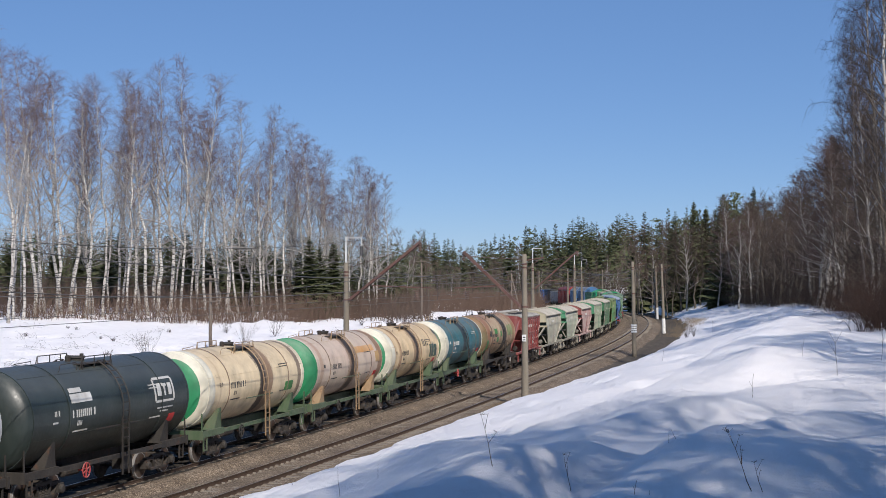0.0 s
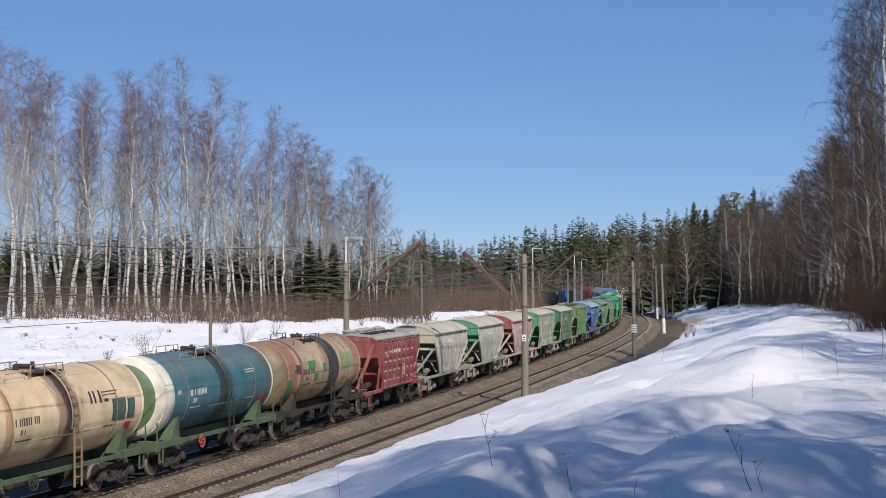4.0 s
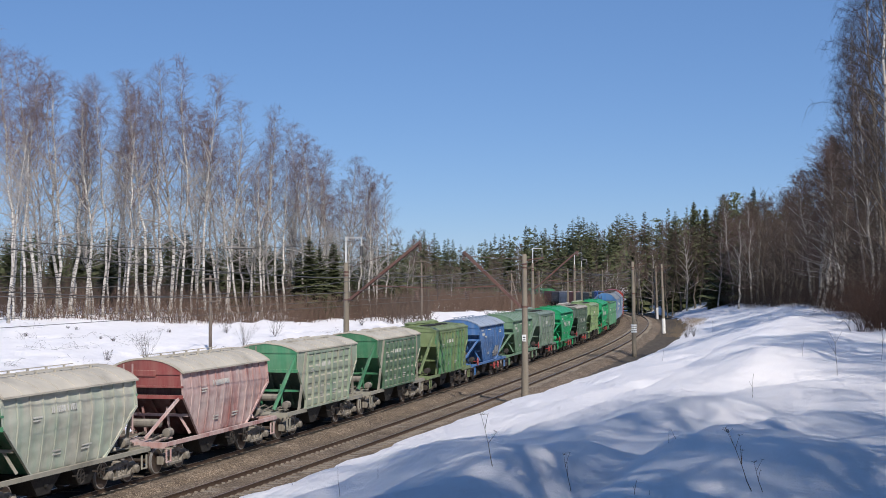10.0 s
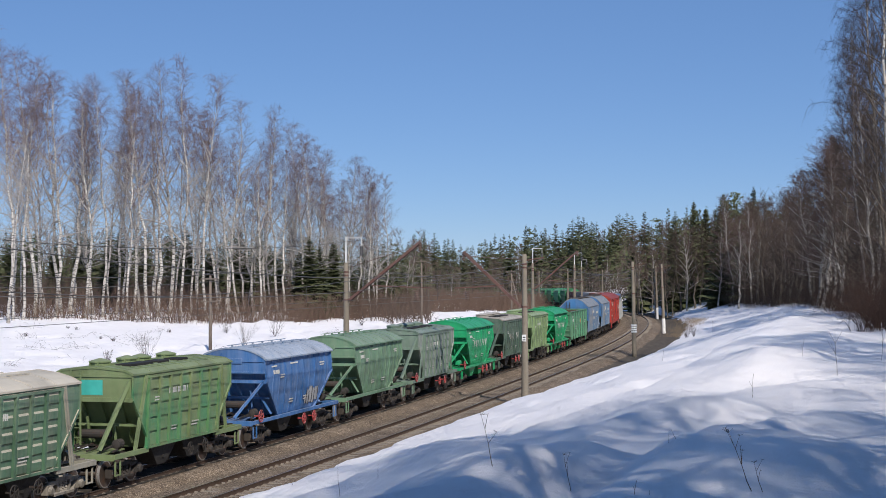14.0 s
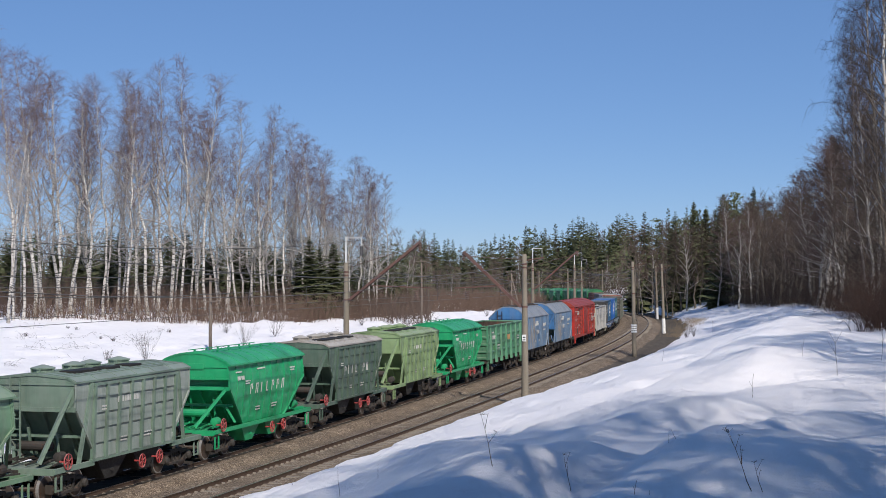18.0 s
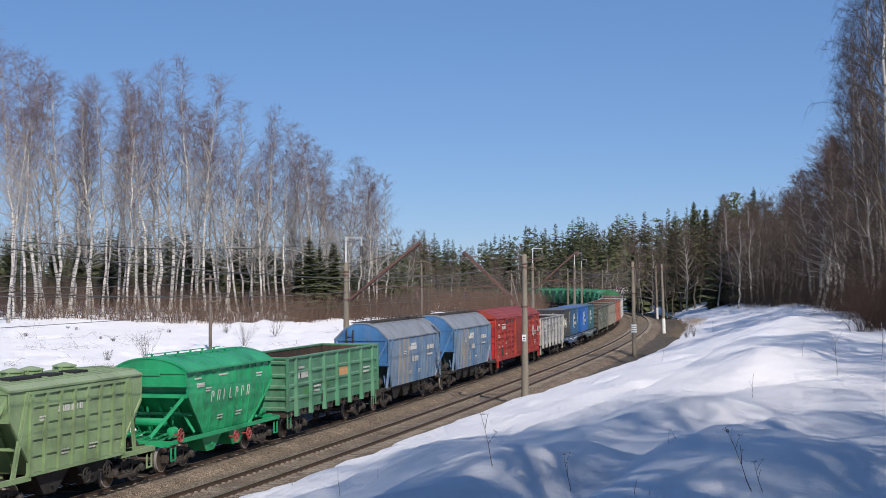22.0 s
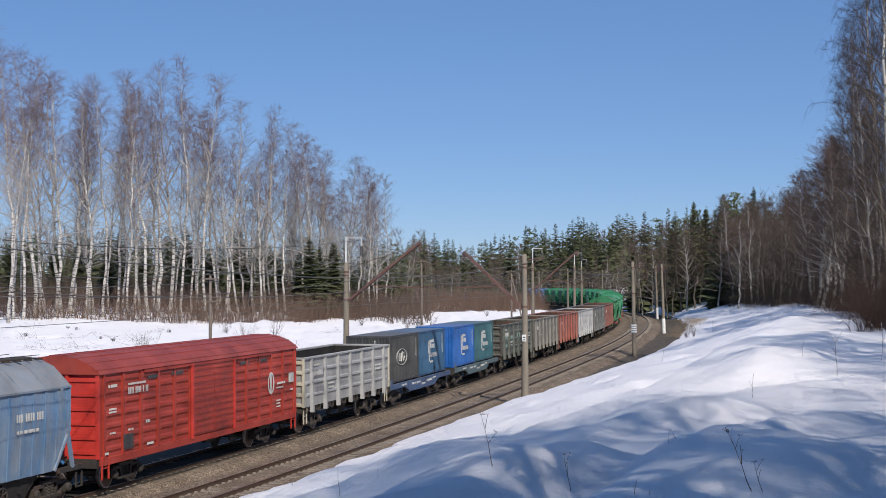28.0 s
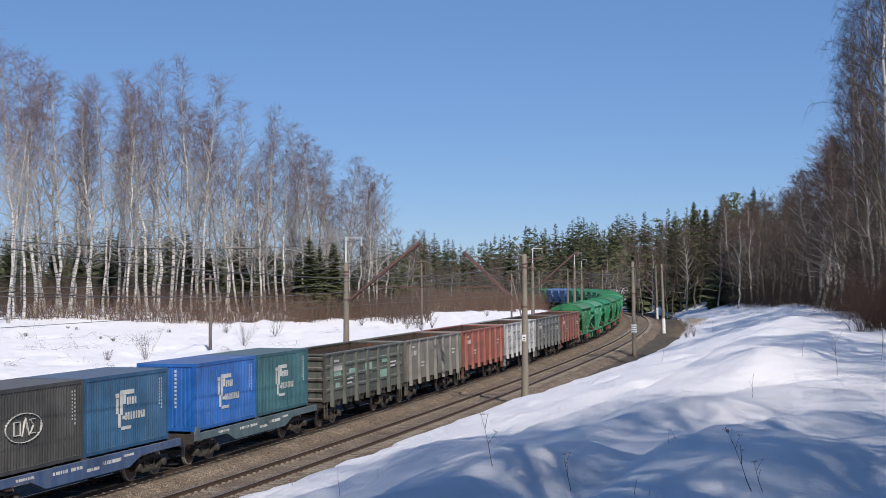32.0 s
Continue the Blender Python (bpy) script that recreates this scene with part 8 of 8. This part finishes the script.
spots = []
for k in range(900):
    p = track(g0.uniform(258, 370), 8.5 + g0.uniform(0, 1) ** 1.3 * 26)
    spots.append((p.x, p.y))
thicket("bend_brush", spots, DARKTWIG, "brown leafless brush outside the far bend of the line", (1.8, 6.5), 38, 0.02, 0.7, 5)
spots = []
while len(spots) < 2600:
    y = g0.uniform(60, 235)
    spots.append((wood_edge(y) + 1.5 + g0.uniform(0, 1) ** 1.2 * 15, y))
thicket("tall_undergrowth", spots, UNDERTWIG, "tall dark leafless saplings inside the wood edge", (3.0, 8.5), 36, 0.016, 0.7, 6)
spots = []
while len(spots) < 2800:
    y = 56 + 214 * g0.random() ** 1.4
    spots.append((wood_edge(y) + g0.uniform(-0.5, 5.5) + abs(g0.gauss(0, 1)), y))
thicket("wood_edge_brush", spots, UNDERTWIG, "low dark brush along the edge of the wood", (0.6, 3.0), 33, 0.011, 1.6, 5)


# ---- shrubs, dry weeds and grass ----
def shrub(x, y, h, seed, mat, lab):
    st = Sticks(3)
    g = np.random.default_rng(seed)
    for k in range(20):
        a, sp = g.uniform(0, 6.283), g.uniform(0.1, 0.75)
        p = np.array([g.normal(0, 0.08), g.normal(0, 0.08), -0.1])
        d = np.array([math.cos(a) * sp, math.sin(a) * sp, 1.0])
        ln = h * g.uniform(0.6, 1.05)
        q = p + d * ln * 0.5
        e = q + (d + g.normal(0, 0.15, 3)) * ln * 0.45
        st.add(p, q, 0.008, 0.006)
        st.add(q, e, 0.006, 0.003)
        for w in range(9):
            t = g.uniform(0.25, 1)
            b = p + (q - p) * t if w < 3 else q + (e - q) * t
            st.add(b, b + (d * 0.5 + g.normal(0, 0.4, 3)) * ln * 0.25, 0.0045, 0.003)
    v, f = st.arrays()
    ob = tagged(new("shrub", quick_mesh("shrub", v, f, [mat])), lab, "shrub", group="shrubs")
    ob.location = (x, y, ground_z(x, y))
    return ob


def bush(x, y, h, seed, mat, lab):
    """A wide leafless bush of arching stems that bend over to the snow."""
    st = Sticks(3)
    g = np.random.default_rng(seed)
    for k in range(46):
        a, sp = g.uniform(0, 6.283), g.uniform(0.2, 1.0)
        u = np.array([math.cos(a), math.sin(a), 0])
        ln = h * g.uniform(0.6, 1.1)
        prev = np.array([g.normal(0, 0.35), g.normal(0, 0.35), -0.1])
        for i in range(1, 7):
            t = i / 6
            q = prev + (u * sp * (0.5 + 1.1 * t) + np.array([0, 0, 1.25 - 1.5 * sp * t])) * ln / 6 + g.normal(0, 0.05, 3)
            st.add(prev, q, 0.014 * (1.1 - t * 0.8), 0.014 * (1.1 - (t + 0.16) * 0.8))
            if i > 1:
                for w in range(3):
                    st.add(q, q + (u * sp * 0.5 + g.normal(0, 0.5, 3) + np.array([0, 0, 0.25])) * ln * 0.2, 0.006, 0.003)
            prev = q
    v, f = st.arrays()
    ob = tagged(new("bush", quick_mesh("bush", v, f, [mat])), lab, "bush", group="bushes")
    ob.location = (x, y, ground_z(x, y))
    return ob


for i, (x, y, h) in enumerate(((21.0, 74.0, 3.6), (22.6, 76.5, 4.0), (19.8, 71.0, 2.8), (21.8, 71.5, 3.2), (23.0, 80.0, 4.2), (25.0, 86.0, 3.6), (24.0, 77.0, 4.6))):
    bush(x, y, h, 1500 + i, RUSSET, "wide reddish-brown leafless bush with arching stems")


def on_ground(px, py):
    """The plan point where a sight line meets the snow."""
    a, b = (px - 784) / 2677.7, (py - 441) / 2677.7
    d = CAM.to_3x3() @ Vector((a, -b, -1))
    lo = 6.0
    for k in range(900):
        q = lo + k * 0.25 * (1 + k / 200)
        p = Vector((0, 0, EYE)) + d * q
        if p.z < ground_z(p.x, p.y):
            return p.x, p.y
    return d.x * 100, d.y * 100


for i, (px, py, h) in enumerate(((258, 637, 2.0), (432, 613, 2.3), (488, 598, 2.2), (738, 582, 1.9), (720, 583, 1.6), (764, 580, 1.8), (745, 584, 1.5), (862, 560, 1.5), (190, 640, 0.9), (400, 590, 1.2), (1215, 598, 1.6), (1228, 596, 1.2), (640, 577, 1.3))):
    x, y = on_ground(px, py)
    shrub(x, y, h, 900 + i, DARKTWIG, "small leafless shrub standing in the snow")
for i, (px, py) in enumerate(((120, 582), (135, 583), (45, 596), (200, 603), (178, 600), (300, 590))):
    x, y = on_ground(px, py)
    ob = shrub(x, y, 0.35, 950 + i, DARKTWIG, "low tangle of dead stalks in the snow")


def tangle(x, y, seed):
    """Dead stalks bent down on the snow."""
    st = Sticks(3)
    g = np.random.default_rng(seed)
    for k in range(9):
        a, ln = g.uniform(-3.1, 3.1), g.uniform(0.3, 1.6)
        p = np.array([g.normal(0, 0.7), g.normal(0, 0.5), -0.03])
        u = np.array([math.cos(a), math.sin(a), 0])
        top = g.uniform(0.0, 0.22) if k % 3 else g.uniform(0.3, 0.6)
        prev = p
        for i in range(1, 6):
            q = p + u * ln * i / 5 + np.array([0, 0, 0.04 + top * math.sin(math.pi * i / (5.6 if k % 2 else 9.0))]) + g.normal(0, 0.03, 3)
            st.add(prev, q, 0.008, 0.006)
            prev = q
    v, f = st.arrays()
    ob = tagged(new("dead_stalks", quick_mesh("dead_stalks", v, f, [DARKTWIG])), "tangle of dead stalks bent down on the snow", "dead stalks", group="dead stalks")
    ob.location = (x, y, ground_z(x, y))


tg = random.Random(14)
for i in range(22):
    x, y = on_ground(tg.choice((tg.uniform(5, 330), tg.uniform(5, 330), tg.uniform(330, 700))), tg.uniform(583, 655))
    if line_coords(np.array([x]), np.array([y]))[1][0] < -11:
        tangle(x, y, 1300 + i)


def weed(px, py, tall, seed, lean=0.15, umbel=True, fork=2):
    x, y = on_ground(px, py)
    h = tall * y / 2677.7
    st = Sticks(4)
    g = np.random.default_rng(seed)
    r = 0.0022 + 0.0042 * h
    p = np.array([0, 0, -0.05])
    a = g.uniform(0, 6.283)
    for k in range(4):
        q = p + np.array([lean * h * 0.25 + g.normal(0, 0.02) * h, g.normal(0, 0.02) * h, h * 0.26])
        st.add(p, q, r * (1 - 0.18 * k), r * (0.82 - 0.18 * k))
        if k in (1, 2) and fork:
            for w in range(fork):
                e = q + np.array([g.uniform(-0.5, 0.5), g.uniform(-0.3, 0.3), g.uniform(0.5, 0.9)]) * h * 0.38
                st.add(q, e, r * 0.6, r * 0.35)
                if umbel:
                    for j in range(6):
                        st.add(e, e + np.array([g.uniform(-1, 1), g.uniform(-1, 1), g.uniform(0.1, 0.6)]) * 0.06 * h, r * 0.24, r * 0.18)
        p = q
    if umbel:
        for j in range(12):
            st.add(p, p + np.array([g.uniform(-1, 1), g.uniform(-1, 1), g.uniform(0.2, 0.8)]) * 0.1 * h, r * 0.26, r * 0.2)
    v, f = st.arrays()
    ob = tagged(new("dry_weed", quick_mesh("dry_weed", v, f, [WEED])), "dry brown weed stalk standing in the snow", "weed", group="dry weeds")
    ob.location = (x, y, ground_z(x, y))
    return ob


WEED = rough_mat("dead_weed_stalk", [(0.3, (0.06, 0.035, 0.025)), (0.6, (0.14, 0.09, 0.065))], 4.0, 0.9, 0.2, 0.003)
for i, (px, py, h, ln, um, fk) in enumerate(((602, 880, 62, -0.05, False, 0), (669, 852, 28, 0.02, False, 0), (873, 832, 95, -0.2, True, 1), (905, 716, 24, -0.2, False, 1), (1012, 878, 72, -0.15, True, 1), (1183, 790, 24, 0.0, False, 0), (1198, 787, 22, -0.55, False, 0), (1335, 880, 110, -0.45, True, 2), (1352, 878, 60, -0.3, True, 1),
                                                (1482, 676, 76, 0.0, False, 2), (1120, 881, 34, 0.2, False, 1), (1150, 881, 20, 0.0, False, 0), (1330, 710, 46, 0.05, False, 1), (520, 862, 10, -0.6, False, 0), (1260, 590, 24, 0.1, False, 2), (1172, 640, 22, 0.1, False, 1), (1560, 640, 60, 0.05, False, 2), (1420, 640, 30, 0.1, False, 1))):
    weed(px, py, h, 970 + i, ln, um, fk)


def tussock(x, y, n, h, seed, wide=0.4):
    st = Sticks(3)
    g = np.random.default_rng(seed)
    for k in range(n):
        a = g.uniform(0, 6.283)
        p = np.array([g.normal(0, wide), g.normal(0, wide), -0.05])
        q = p + np.array([math.cos(a) * 0.25, math.sin(a) * 0.25, 0.5]) * h * g.uniform(0.5, 1.1)
        st.add(p, q, 0.008, 0.006)
        st.add(q, q + np.array([math.cos(a) * 0.4, math.sin(a) * 0.4, g.uniform(-0.2, 0.3)]) * h * 0.6, 0.006, 0.003)
    v, f = st.arrays()
    ob = tagged(new("grass_tuft", quick_mesh("grass_tuft", v, f, [DRYGRASS])), "tuft of dry straw-coloured grass", "grass", group="grass tufts", kind="stuff")
    ob.location = (x, y, max(ground_z(x, y), track(40).z - 0.35))
    return ob


for i, (s, o, n, h) in enumerate(((47.5, 2.6, 120, 0.9), (46.0, 2.4, 110, 0.8), (44.5, 2.3, 90, 0.7), (49.0, 2.9, 120, 0.8), (43.0, 2.2, 70, 0.6), (51.0, 3.2, 110, 0.7), (41.5, 2.1, 50, 0.5), (38.0, 2.0, 40, 0.5), (150.0, 6.0, 160, 1.2), (156.0, 6.8, 160, 1.3), (164.0, 7.4, 160, 1.2), (172.0, 7.0, 160, 1.2), (143.0, 5.6, 140, 1.0), (26.0, 2.0, 30, 0.5), (24.0, 1.9, 24, 0.4))):
    p = track(s, o)
    tussock(p.x, p.y, n, h, 40 + i, 0.45 if s < 100 else 1.1)


# ---- what moves: the whole train rolls past at a steady pace ----
def car_pose(s, half, shift=0.0, lift=0.0):
    a, b = track(s - half, -TK), track(s + half, -TK)
    y = (b - a).normalized()
    x = y.cross(Vector((0, 0, 1))).normalized()
    z = x.cross(y)
    m = Matrix((x, y, z)).transposed().to_4x4()
    m.translation = (a + b) / 2
    return m @ Matrix.Translation((0, shift, lift))


# wheels turn on the wagons that come close
CLOSE = {car.name for car, s, *_ in TRAIN if 5 < s < 400}
ROLLING = [w for w in WHEELS if w[0].name in CLOSE]


def motions():
    times = [i * 1.0 for i in range(33)]
    for car, s, half, *more in TRAIN:
        shift, lift = (more[0], 1.272) if more else (0.0, 0.0)
        walk(car, [(t, car_pose(s - SPEED * t, half, shift, lift)) for t in times])
    turn = SPEED / 0.475
    ticks = [i / 15 for i in range(481)]
    for car, w, y in ROLLING:
        base = Matrix.Translation((0, y, 0.475))
        walk(w, [(t, base @ Matrix.Rotation(turn * t, 4, "X")) for t in ticks])


motions()
